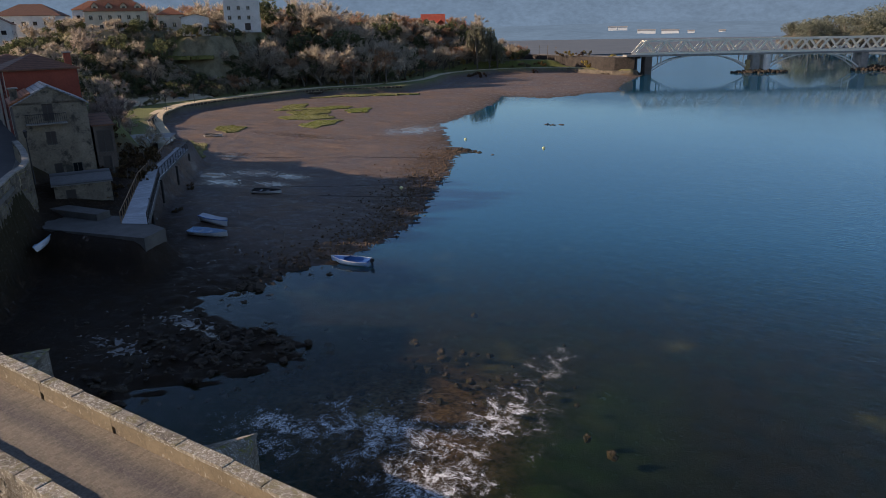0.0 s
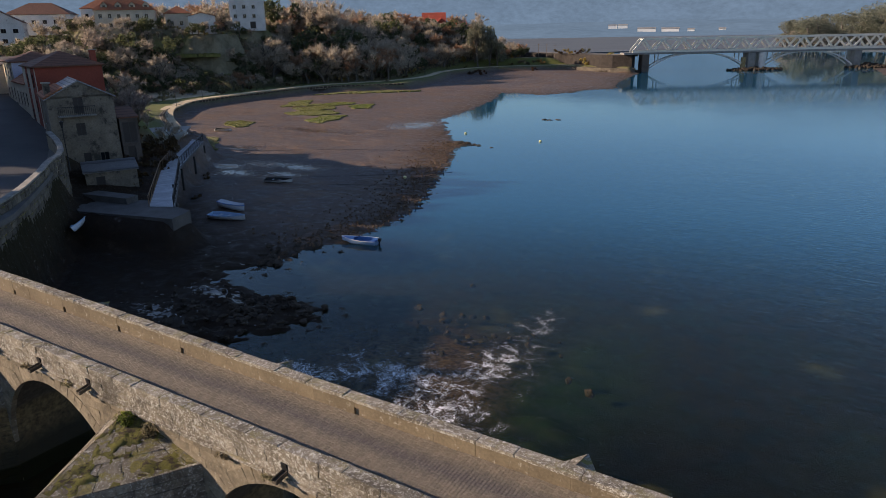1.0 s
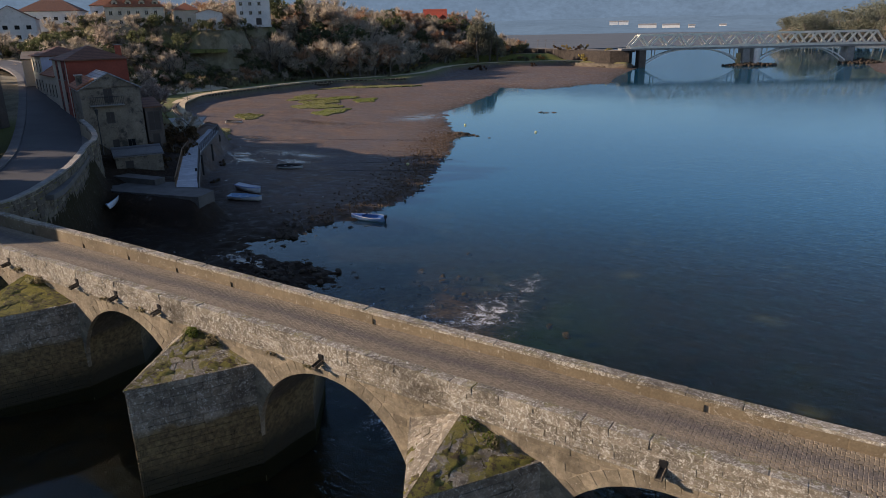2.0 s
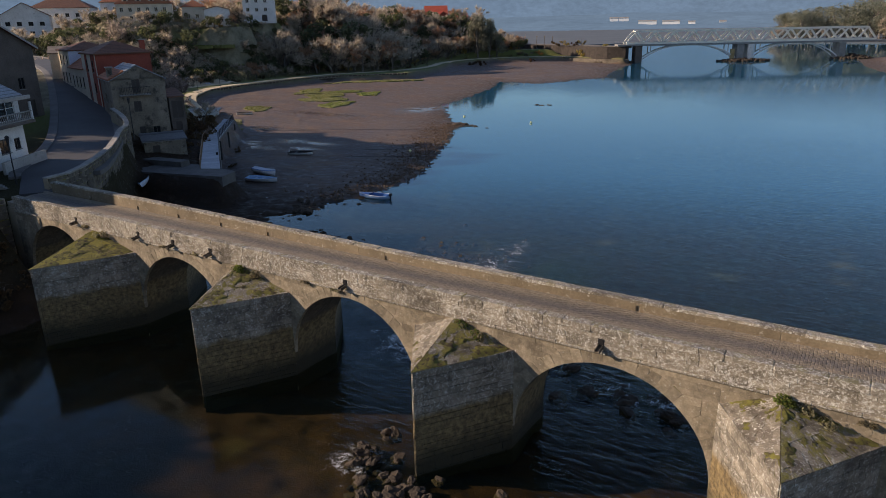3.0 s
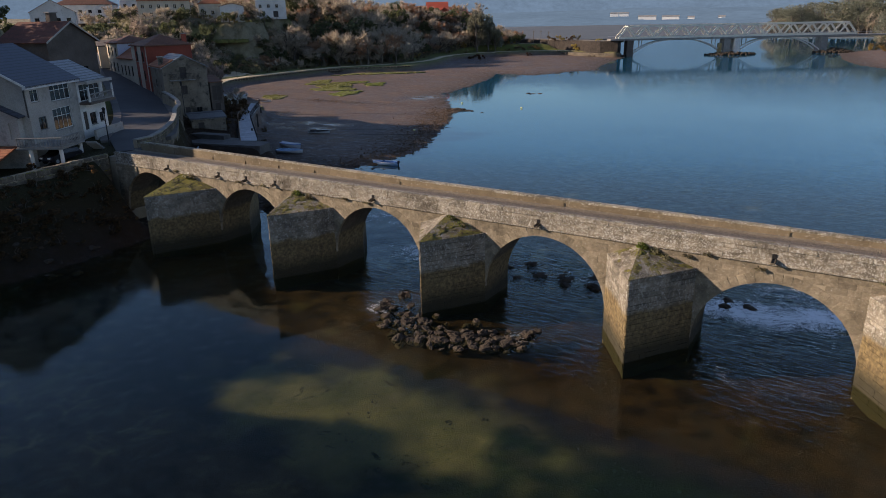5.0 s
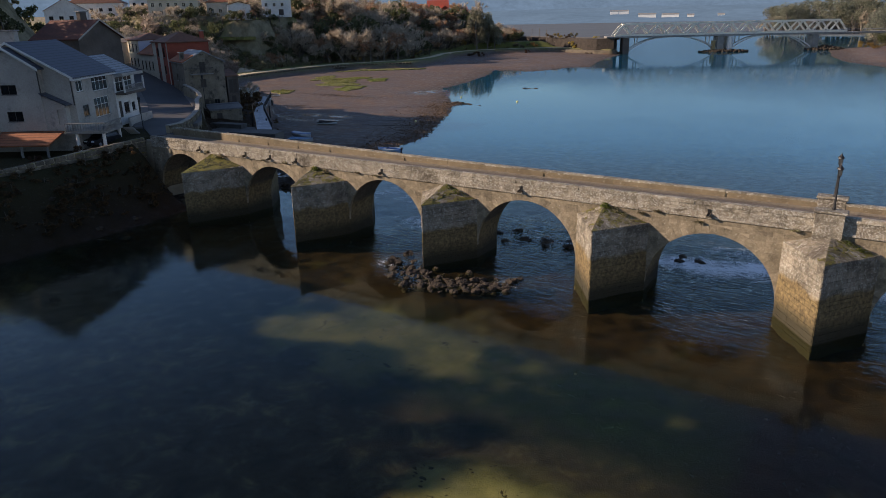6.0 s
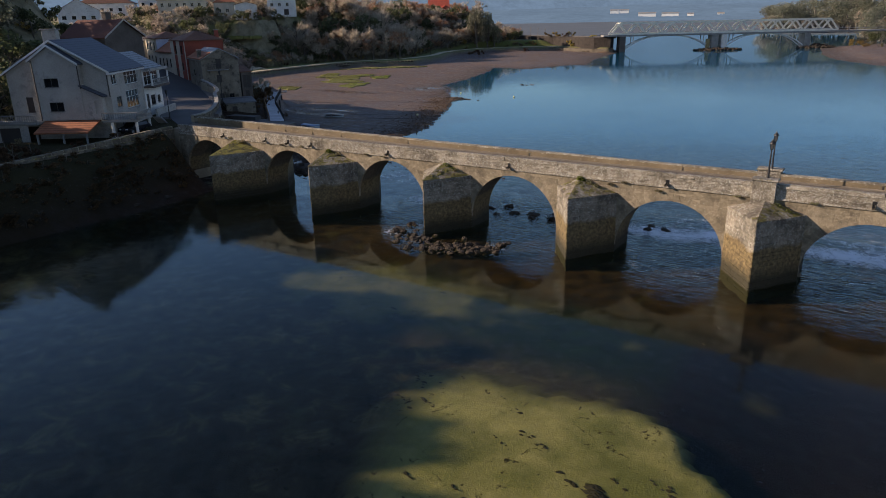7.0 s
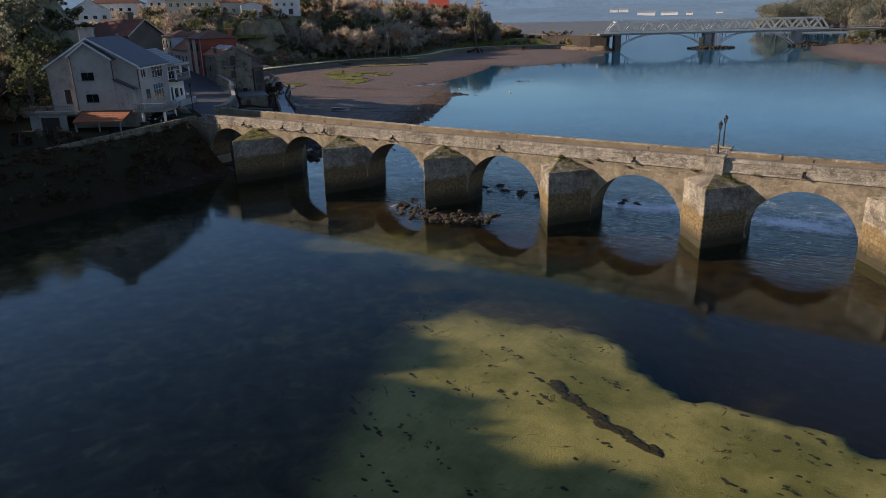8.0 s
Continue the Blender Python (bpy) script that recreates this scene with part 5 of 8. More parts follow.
for i in range(11):
    s.box(16.6 + 0.0, 2.6 + 0.28 * i, 2.5 - 0.17 * (i + 1), 17.7, 2.6 + 0.28 * (i + 1), 2.68 - 0.17 * (i + 1))
part("outside_steps", s, CONCRETE, big)

# its neighbour with the loggia
ux, uy = math.cos(radians(RZ)), math.sin(radians(RZ))
px, py = -63.88 + 12.8 * ux - 10.1 * uy, -3.9 + 12.8 * uy + 10.1 * ux
annex = building("loggia_house", "white house with balustraded loggia and pale lichened slate roof", px - 7.5 * ux, py - 7.5 * uy, 7.2, RZ, 7.5, 6.2, 6.7, "gy", 2.0, 0.35, W_WHITE, OLD_SLATE,
                 [("right", 0.5, 4.3, 4.9, 1.9, "gallery"), ("right", 0.5, 1.0, 0.9, 2.1, "door"), ("right", 2.0, 1.4, 1.5, 1.4, "dark"), ("right", 4.3, 1.5, 1.0, 1.1, "dark"), ("back", 1.5, 4.3, 1.2, 1.4, "dark")])
part("loggia_slab", Soup().box(7.5, 0.0, 3.95, 8.9, 6.2, 4.25, ch=0.03), W_DARK, annex)
part("loggia_arch", Soup().box(8.55, 0.0, 6.25, 8.85, 6.2, 6.62, ch=0.05), W_GREY, annex)
for yy in (0.15, 6.05):
    part("loggia_post", Soup().tube([(8.7, yy, 4.25), (8.7, yy, 5.95)], 0.14, 8), W_WHITE, annex)
balustrade(annex, (8.75, 0.2, 4.25), (8.75, 6.0, 4.25), 0.85, CONCRETE)
s = Soup().box(8.8, -0.4, -0.6, 9.1, 6.6, 1.1, ch=0.03)
part("garden_wall", s, W_GREY, annex)

# the old stone house beside the quay, with its lean-to and shed
old = building("old_stone_house", "derelict three-storey stone house with peeling grey plaster and shuttered openings", -76.3, 35.6, 4.6, 66.0, 6.8, 9.0, 8.75, "gy", 1.8, 0.25, W_STONE, OLD_SLATE,
               [("front", 2.6, 7.0, 1.0, 1.95, "shutter"), ("front", 2.5, 4.5, 0.95, 1.4, "shutter"), ("front", 2.75, 0.9, 0.8, 1.6, "door"), ("front", 4.5, 1.3, 0.95, 1.1, "dark"), ("left", 3.0, 5.6, 0.9, 1.2, "dark")],
               chimney=(0.4, 2.2, 8.4, 1.9))
bal = part("balcony_slab", Soup().box(0.9, -0.85, 6.7, 4.7, -0.02, 6.85, ch=0.02), CONCRETE, old)
for i in range(20):
    part("balcony_bar", Soup().tube([(0.95 + 0.195 * i, -0.8, 6.85), (0.95 + 0.195 * i, -0.8, 7.8)], 0.02, 4), IRON, old)
part("balcony_rail", Soup().tube([(0.9, 0, 7.8), (0.92, -0.8, 7.8), (4.68, -0.8, 7.8), (4.7, 0, 7.8)], 0.03, 5), IRON, old)
s = Soup().add([(-0.28, -0.26, 8.70), (-0.28, 9.2, 8.70), (1.8, 9.2, 9.80), (1.8, -0.26, 9.80), (-0.28, -0.26, 8.90), (-0.28, 9.2, 8.90), (1.8, 9.2, 10.0), (1.8, -0.26, 10.0)],
               [(3, 2, 1, 0), (4, 5, 6, 7), (0, 1, 5, 4), (1, 2, 6, 5), (2, 3, 7, 6), (3, 0, 4, 7)])
part("tiled_slope", s, TERRA, old, "orange tiles on the sunny slope")
leanto = building("lean_to", "narrow dark lean-to with a timber upper wall beside the old house", -73.4, 42.0, 4.4, 66.0, 2.0, 5.0, 6.3, "lean", 0.8, 0.15, W_DARK, TERRA_OLD,
                  [("front", 0.5, 0.8, 0.85, 2.2, "door"), ("front", 0.25, 3.4, 1.5, 2.4, "shutter")], category="outbuilding")
shed = building("shed", "low stone shed with a sagging sheet roof below the old house", -69.8, 34.8, 3.6, 62.0, 5.2, 2.8, 2.2, "lean", 0.7, 0.2, W_STONE, TIN, [("front", 1.0, 0.1, 0.9, 1.6, "door")], category="shed")

# the oxide red house and the row beyond it up the road
red = building("red_house", "oxide red rendered house with a hipped terracotta roof", -86.4, 40.2, 8.6, 72.0, 7.7, 8.3, 7.9, "hip", 1.6, 0.3, W_RED, TERRA_OLD,
               [("left", 5.6, 5.2, 1.0, 1.7, "dark"), ("left", 2.4, 5.2, 1.0, 1.7, "dark"), ("left", 5.4, 2.2, 0.9, 1.5, "dark"), ("left", 1.8, 0.4, 1.0, 2.1, "door")], chimney=(7.2, 1.6, 7.4, 2.2))
part("road_front", Soup().box(-0.03, 0.02, 0.0, 0.02, 0.5, 7.85).box(-0.03, 2.9, 0.0, 0.02, 4.8, 7.85).box(-0.03, 6.4, 0.0, 0.02, 8.28, 7.85), W_CREAM, red, "cream rendered front towards the road")
low_row = building("low_cream_house", "low cream house with a lit terracotta lean roof", -94.3, 42.9, 9.9, 72.0, 7.0, 9.4, 4.3, "gy", 2.2, 0.35, W_CREAM, TERRA,
                   grid_openings("left", 4, 0.7, 2.2, (1.2,), 0.9, 1.7, "dark"))
lilac = building("tall_cream_house", "two-storey cream house with lilac side wall and hipped tile roof", -103.3, 45.9, 11.0, 72.0, 7.0, 7.5, 5.7, "hip", 1.2, 0.3, W_CREAM, TERRA_OLD,
                 grid_openings("left", 3, 0.8, 2.3, (0.5, 3.3), 0.9, 1.6, "dark"))
part("end_wall", Soup().box(0.02, -0.03, 0.0, 6.98, 0.02, 5.65), W_LILAC, lilac, "pale lilac rendered end wall")
stone_row = building("stone_barn", "roofless-looking cream stone barn lit by the sun", -113.0, 48.0, 11.8, 60.0, 6.5, 7.0, 4.2, "lean", 1.0, 0.2, W_CREAM, W_DARK,
                     [("left", 2.0, 0.2, 1.6, 2.6, "door"), ("front", 3.6, 1.4, 0.8, 1.2, "dark")], category="barn")
# dark house uphill of the road
ridge_house = building("dark_gabled_house", "tall dark-walled house with weathered red tile roof above the road", -85.4, 23.4, 7.2, 107.0, 9.6, 9.0, 10.6, "gy", 2.7, 0.5, W_DARK, TERRA_DARK,
                       [("front", 2.5, 5.2, 1.0, 1.5, "dark"), ("front", 6.4, 5.2, 1.0, 1.5, "dark"), ("front", 7.2, 1.5, 1.2, 2.2, "door")], trim=W_GREY)
cha = part("chimney", Soup().box(4.6, 3.0, 12.6, 6.0, 3.8, 14.6, ch=0.04), W_DARK, ridge_house)
part("chimney_cap", Soup().box(4.45, 2.85, 14.6, 6.15, 3.95, 14.75, ch=0.03), CONCRETE, cha)

# houses on the hill
def hill(x, y):
    return ground_z(x, y) - 0.3


def hill_house(name, label, x, y, rz, w, d, h, roof, rise, wall, cover, openings, base=None):
    return building(name, label, x, y, hill(x, y) if base is None else base, rz, w, d, h, roof, rise, 0.35, wall, cover, openings)


hill_house("tall_white_house", "tall four-storey white house with glazed middle floor and red-brown roof", -203.0, 173.0, 45, 12.0, 14.0, 12.6, "gx", 2.5, W_WHITE, TERRA_OLD,
           grid_openings("front", 3, 1.2, 3.3, (4.4, 7.6), 1.2, 1.4, "white") + grid_openings("right", 4, 0.8, 3.0, (4.2,), 2.6, 2.2, "gallery") + grid_openings("right", 4, 1.2, 3.0, (7.6, 9.9), 1.2, 1.3, "white") + [("front", 6.8, 0.8, 2.0, 2.4, "door")], 21.0)
hill_house("small_white_house", "small white cottage with flat gabled roof and barred window", -201.5, 153.5, 50, 8.8, 7.8, 5.8, "gy", 1.1, W_WHITE, TERRA_OLD,
           [("front", 4.2, 1.6, 2.2, 1.7, "white"), ("left", 2.0, 1.6, 1.2, 1.4, "dark")], 20.2)
mansion = hill_house("mansion", "large cream villa with many dormers and steep red tile roofs", -228.0, 136.5, 52, 19.0, 12.0, 6.8, "hip", 4.6, W_CREAM, TERRA,
           grid_openings("front", 6, 1.2, 2.9, (0.9, 3.8), 1.2, 1.5, "white") + grid_openings("left", 3, 1.5, 3.2, (0.9, 3.8), 1.1, 1.5, "dark"), 22.0)
for i in range(4):
    dx = 2.3 + 4.4 * i
    d = Soup()
    wall_panel(d, (dx, 0.7, 6.6), (1, 0, 0), 2.0, 1.7, [(0.55, 0.35, 0.9, 1.1)])
    d.add([(dx, 0.7, 8.3), (dx + 2.0, 0.7, 8.3), (dx + 1.0, 0.7, 9.3)], [(0, 1, 2)])
    d.add([(dx, 0.7, 6.6), (dx, 3.2, 6.6), (dx, 3.2, 8.3), (dx, 0.7, 8.3)], [(3, 2, 1, 0)]).add([(dx + 2, 0.7, 6.6), (dx + 2, 3.2, 6.6), (dx + 2, 3.2, 8.3), (dx + 2, 0.7, 8.3)], [(0, 1, 2, 3)])
    dorm = part("dormer", d, W_CREAM, mansion, fix=False)
    part("dormer_roof", roof_mesh(2.0, 3.6, 8.35, "gy", 1.0, 0.3, 0.12), TERRA, dorm, m=Matrix.Translation((dx, 0.6, 0)))
    part("pane", Soup().box(dx + 0.55, 0.82, 6.95, dx + 1.45, 0.85, 8.05), PANE, dorm)
hill_house("mansion_wing", "lower cream wing with a red tile roof", -217.0, 156.0, 52, 8.6, 9.0, 5.5, "hip", 2.4, W_CREAM, TERRA, grid_openings("front", 2, 1.4, 3.2, (1.2,), 1.3, 1.6, "white"), 22.0)
hill_house("white_villa", "white two-storey house with rows of dark windows and grey roof", -252.0, 108.0, 58, 15.0, 15.0, 9.6, "gy", 4.2, W_WHITE, TERRA_OLD,
           grid_openings("front", 4, 1.4, 3.5, (3.0, 6.2), 1.5, 1.3, "dark") + grid_openings("right", 3, 1.2, 4.2, (3.0, 6.2), 1.4, 1.3, "dark"), 15.5)
hill_house("brown_roof_house", "wide white house under a broad brown tile roof", -276.0, 131.0, 48, 22.0, 15.0, 7.5, "hip", 4.0, W_WHITE, TERRA_OLD,
           grid_openings("front", 5, 1.4, 3.7, (1.2, 4.0), 1.4, 1.3, "dark"), 21.0)
hill_house("pale_house", "pale house with a shallow tiled roof among trees", -275.0, 160.0, 50, 17.0, 12.0, 8.0, "hip", 3.4, W_WHITE, TERRA, grid_openings("front", 4, 1.4, 3.6, (1.2, 4.4), 1.3, 1.4, "dark"), 23.0)
far = [(-226.0, 331.0, 13.0, 11.0, 6.0, 5.5, W_CREAM, TERRA_RED, "gx"), (-218.0, 329.0, 10.0, 9.0, 4.4, 3.8, W_RED, TERRA_RED, "gy"), (-209.0, 333.0, 9.0, 9.0, 3.8, 3.4, W_RED, TERRA_RED, "gx"), (-250.0, 326.0, 22.0, 9.0, 6.0, 1.6, W_WHITE, TERRA_OLD, "gx")]
for x, y, w, d, h, rise, wm, rm, kind in far:
    hill_house("red_roofed_house", "house with a steep bright red tile roof above the trees" if rm is TERRA_RED else "long low white house with a tile roof", x, y, 35, w, d, h, kind, rise, wm, rm,
               grid_openings("front", 4 if w > 12 else 3, 1.2, 3.2, (1.0, 3.4) if h > 6 else (1.4,), 1.1, 1.3, "dark"), 18.0 if wm is not W_WHITE else 20.0)

# ---- road, walls, quay, walkway ----
def offset(line, k):
    """The polyline moved sideways by k (left of its way is positive)."""
    out = []
    for i, p in enumerate(line):
        a, b = Vector(line[max(i - 1, 0)]), Vector(line[min(i + 1, len(line) - 1)])
        d = (b - a).normalized()
        out.append((p[0] - d.y * k, p[1] + d.x * k))
    return out


def finer(line, step):
    out = [line[0]]
    for a, b in zip(line[:-1], line[1:]):
        n = max(1, int(math.dist(a, b) / step))
        out += [(a[0] + (b[0] - a[0]) * i / n, a[1] + (b[1] - a[1]) * i / n) for i in range(1, n + 1)]
    return out


def rounded(line, times=2):
    for _ in range(times):
        q = [line[0]]
        for a, b in zip(line[:-1], line[1:]):
            q += [(a[0] * 0.75 + b[0] * 0.25, a[1] * 0.75 + b[1] * 0.25), (a[0] * 0.25 + b[0] * 0.75, a[1] * 0.25 + b[1] * 0.75)]
        line = q + [line[-1]]
    return line


def strip(left, right, zl, zr, thick=0.2):
    """A slab between two lines."""
    s = Soup()
    n = len(left)
    v = [(x, y, z) for (x, y), z in zip(left, zl)] + [(x, y, z) for (x, y), z in zip(right, zr)]
    v += [(x, y, z - thick) for x, y, z in v]
    f = []
    for i in range(n - 1):
        f += [(i, n + i, n + i + 1, i + 1), (2 * n + i, 2 * n + i + 1, 3 * n + i + 1, 3 * n + i), (i, i + 1, 2 * n + i + 1, 2 * n + i), (n + i + 1, n + i, 3 * n + i, 3 * n + i + 1)]
    f += [(0, 2 * n, 3 * n, n), (n - 1, 2 * n - 1, 4 * n - 1, 3 * n - 1)]
    return s.add(v, f)


road_line = rounded(ROAD, 2)
run = [0.0]
for a, b in zip(road_line[:-1], road_line[1:]):
    run.append(run[-1] + math.dist(a, b))
rz = [7.1 + 0.012 * r + 4.2 * float(smooth_step(np.array(r), 26, 92)) + 0.05 for r in run]
half_w = [1.3 + 1.9 * min(1, r / 9) for r in run]
left = [(p[0], p[1]) for p in [offset(road_line, -h)[i] for i, h in enumerate(half_w)]]
right = [(p[0], p[1]) for p in [offset(road_line, h)[i] for i, h in enumerate(half_w)]]
tagged(part("road", strip(left, right, rz, rz), ASPHALT), "damp grey asphalt road curving up from the bridge", "road", kind="structure")
# kerbs and pavements along both sides
for k, sgn in (("pavement", -1), ("pavement", 1)):
    a = [offset(road_line, sgn * h)[i] for i, h in enumerate(half_w)][6:]
    b = [offset(road_line, sgn * (h + 1.0))[i] for i, h in enumerate(half_w)][6:]
    z = [v + 0.12 for v in rz[6:]]
    tagged(part(k, strip(a if sgn < 0 else b, b if sgn < 0 else a, z, z, 0.4), PAVING), "narrow worn concrete pavement with a kerb beside the road", "pavement", kind="structure")


def stone_wall(name, label, line, z0, z1, thick, material, shapes, lo=0.5, hi=1.1, courses=0.42, cap=None, kind=""):
    """A coursed wall along a line; z0 and z1 are functions of the way along."""
    ob = thing(name, label, "wall", kind=kind)
    line = finer(line, 1.2)
    way = [0.0]
    for a, b in zip(line[:-1], line[1:]):
        way.append(way[-1] + math.dist(a, b))
    inner = offset(line, thick)
    s = Soup()
    n = len(line)
    v = [(*p, z0(w)) for p, w in zip(line, way)] + [(*p, z1(w) - 0.04) for p, w in zip(line, way)] + [(*p, z0(w)) for p, w in zip(inner, way)] + [(*p, z1(w) - 0.04) for p, w in zip(inner, way)]
    f = []
    for i in range(n - 1):
        f += [(i, i + 1, n + i + 1, n + i), (2 * n + i + 1, 2 * n + i, 3 * n + i, 3 * n + i + 1), (n + i, n + i + 1, 3 * n + i + 1, 3 * n + i)]
    f += [(0, n, 3 * n, 2 * n), (n - 1, 3 * n - 1, 4 * n - 1, 2 * n - 1)]
    part("wall_core", s.add(v, f), MORTAR, ob)
    total = way[-1]

    def at(w):
        for i in range(n - 1):
            if w <= way[i + 1]:
                k = (w - way[i]) / max(way[i + 1] - way[i], 1e-6)
                a, b = Vector(line[i]), Vector(line[i + 1])
                d = (b - a).normalized()
                return a.lerp(b, k), math.atan2(d.y, d.x), Vector((d.y, -d.x))
        return Vector(line[-1]), 0.0, Vector((0, 0))
    rowz = 0.0
    hmax = max(z1(w) - z0(w) for w in way)
    while rowz < hmax:
        for u, w in course(0.0, total, lo, hi):
            c = (u + w) / 2
            zb = z0(c) + rowz
            ztop = z1(c)
            if zb > ztop - 0.12:
                continue
            hh = min(courses, ztop - zb)
            p, ang, out = at(c)
            q = p - out * (thick * 0.5 if zb + hh > ztop - 0.05 else 0.10) + out * rng.uniform(0.0, 0.05)
            deep = thick + 0.1 if zb + hh > ztop - 0.05 else 0.3
            o = new("stone", shapes[rng.randrange(len(shapes))])
            o.parent = ob
            o.matrix_basis = sized(q.x, q.y, zb + hh / 2, w - u - 0.02, deep, hh - 0.02, ang)
        rowz += courses
    return ob


BLK_WALL = block_set("stone", WALL_DARK, 0.14)
BLK_RUB = block_set("stone", ROCK, 0.2)
# parapet round the bend of the road, above the quay
bend = rounded([(-47.4, 10.7), (-47.9, 13.6), (-54.6, 20.8), (-61, 26.0), (-65.4, 29.2), (-67.2, 31.6), (-71.0, 33.6), (-76.0, 35.3)], 1)
stone_wall("roadside_wall", "rough granite retaining wall with pale coping round the road bend", [(x, y) for x, y in bend], lambda w: 2.2 + 0.02 * w, lambda w: 8.05 + 0.012 * w + 1.4 * float(smooth_step(np.array(w), 24, 42)), 0.5, WALL_DARK, BLK_WALL, 0.6, 1.3, 0.5)
bl = finer(bend, 1.2)
bw = [0.0]
for a, b in zip(bl[:-1], bl[1:]):
    bw.append(bw[-1] + math.dist(a, b))
bz = [8.17 + 0.012 * w + 1.4 * float(smooth_step(np.array(w), 24, 42)) for w in bw]
tagged(part("coping", strip(offset(bl, -0.06), offset(bl, 0.52), bz, bz, 0.13), COPING), "pale lichened coping on the roadside wall", "coping", kind="structure")
# wall of the south bank by the bridge end
stone_wall("bank_wall", "dark mossy retaining wall below the houses", [(-46.5, -16), (-46.8, -6), (-47.2, 0), (-47.2, 7.1)], lambda w: 2.6, lambda w: 6.2 + 0.045 * w, 0.5, WALL_DARK, BLK_WALL, 0.8, 1.6, 0.6)
# rubble sea wall under the promenade
sea = rounded([(-93.5, 67.4), (-100.5, 71.6), (-112.5, 77.6), (-124.5, 84.6), (-140.3, 94.8), (-155.0, 110.6), (-159.6, 123), (-161.6, 146), (-161.6, 172), (-148, 182.4), (-140.4, 192)], 1)
sea_wall = stone_wall("sea_wall", "dark rubble sea wall edging the mudflat below the promenade", sea[6:], lambda w: 0.4, lambda w: 2.65, 0.7, WALL_DARK, BLK_RUB, 0.9, 1.9, 0.75)
s_line = finer(rounded(PROMENADE, 2), 2.0)
pz = [ground_z(*p) + 0.06 for p in s_line]
tagged(part("promenade", strip(offset(s_line, 1.7), offset(s_line, -1.7), pz, pz, 0.3), SANDY), "pale sandy promenade path along the mudflat", "path", kind="structure")

# quay and ledge
QUAY = [(-70.0, 31.3), (-63.8, 30.2), (-52.9, 32.8), (-54.0, 35.7), (-60.6, 36.7), (-68, 34.6)]
tagged(part("quay", Soup().prism(QUAY, 1.2, 3.42), QUAY_C), "low grey concrete quay below the old house", "quay", kind="structure")
tagged(part("ledge", Soup().prism([(-70.2, 33.0), (-62.0, 34.2), (-62.4, 35.8), (-69.8, 34.9)], 2.8, 4.05), QUAY_C), "worn pale concrete ledge above the quay", "ledge", kind="structure")

# timber walkway with railings
walkway = thing("walkway", "raised grey boardwalk with brown-railed sides leading up to the promenade", "boardwalk")
deck = [((-59.0, 34.7, 3.5), (-56.6, 35.8, 3.5)), ((-70.6, 44.6, 4.3), (-71.0, 47.6, 4.3)), ((-87.0, 61.2, 4.85), (-82.4, 60.4, 4.85))]
BOARD = surface("grey_boards", (0.40, 0.42, 0.46), (0.62, 0.64, 0.68), 1.2, 0.75, 16.0, 0.01, vary=0.25)
for (l0, r0), (l1, r1) in zip(deck[:-1], deck[1:]):
    l0, r0, l1, r1 = map(Vector, (l0, r0, l1, r1))
    n = int(((l1 + r1) / 2 - (l0 + r0) / 2).length / 0.3)
    for i in range(n):
        a, b = i / n + 0.003, (i + 1) / n - 0.003
        q = [l0.lerp(l1, a), r0.lerp(r1, a), r0.lerp(r1, b), l0.lerp(l1, b)]
        part("board", Soup().add(q + [p - Vector((0, 0, 0.06)) for p in q], [(0, 1, 2, 3), (7, 6, 5, 4), (0, 4, 5, 1), (2, 6, 7, 3), (1, 5, 6, 2), (3, 7, 4, 0)]), BOARD, walkway)
    for p0, p1, mat_r in ((l0, l1, RUST_RAIL), (r0, r1, IRON)):
        up = Vector((0, 0, 1))
        part("beam", Soup().tube([p0 - up * 0.2, p1 - up * 0.2], 0.13, 4), IRON, walkway)
        part("handrail", Soup().tube([p0 + up * 1.05, p1 + up * 1.05], 0.05, 6), mat_r, walkway)
        part("mid_rail", Soup().tube([p0 + up * 0.12, p1 + up * 0.12], 0.03, 5), mat_r, walkway)
        k = int((p1 - p0).length / 1.5)
        for i in range(k + 1):
            p = p0.lerp(p1, i / k)
            part("post", Soup().tube([p - up * 0.1, p + up * 1.05], 0.045, 5), mat_r, walkway)
        k2 = int((p1 - p0).length / 0.3)
        if mat_r is IRON:
            for i in range(k2):
                p = p0.lerp(p1, (i + 0.5) / k2)
                part("baluster", Soup().tube([p + up * 0.12, p + up * 1.03], 0.016, 4, False), mat_r, walkway)
part("end_rail", Soup().tube([(-87.0, 61.2, 5.9), (-82.4, 60.4, 5.9)], 0.05, 6).tube([(-87.0, 61.2, 5.4), (-82.4, 60.4, 5.4)], 0.03, 5), RUST_RAIL, walkway)
for x, y in ((-64, 40), (-71.0, 46.4), (-77, 53), (-83.6, 60)):
    for k in (-1.1, 1.1):
        part("support_post", Soup().tube([(x + k, y + k * 0.5, ground_z(x, y) - 0.5), (x + k, y + k * 0.5, 4.2)], 0.14, 7), IRON, walkway)
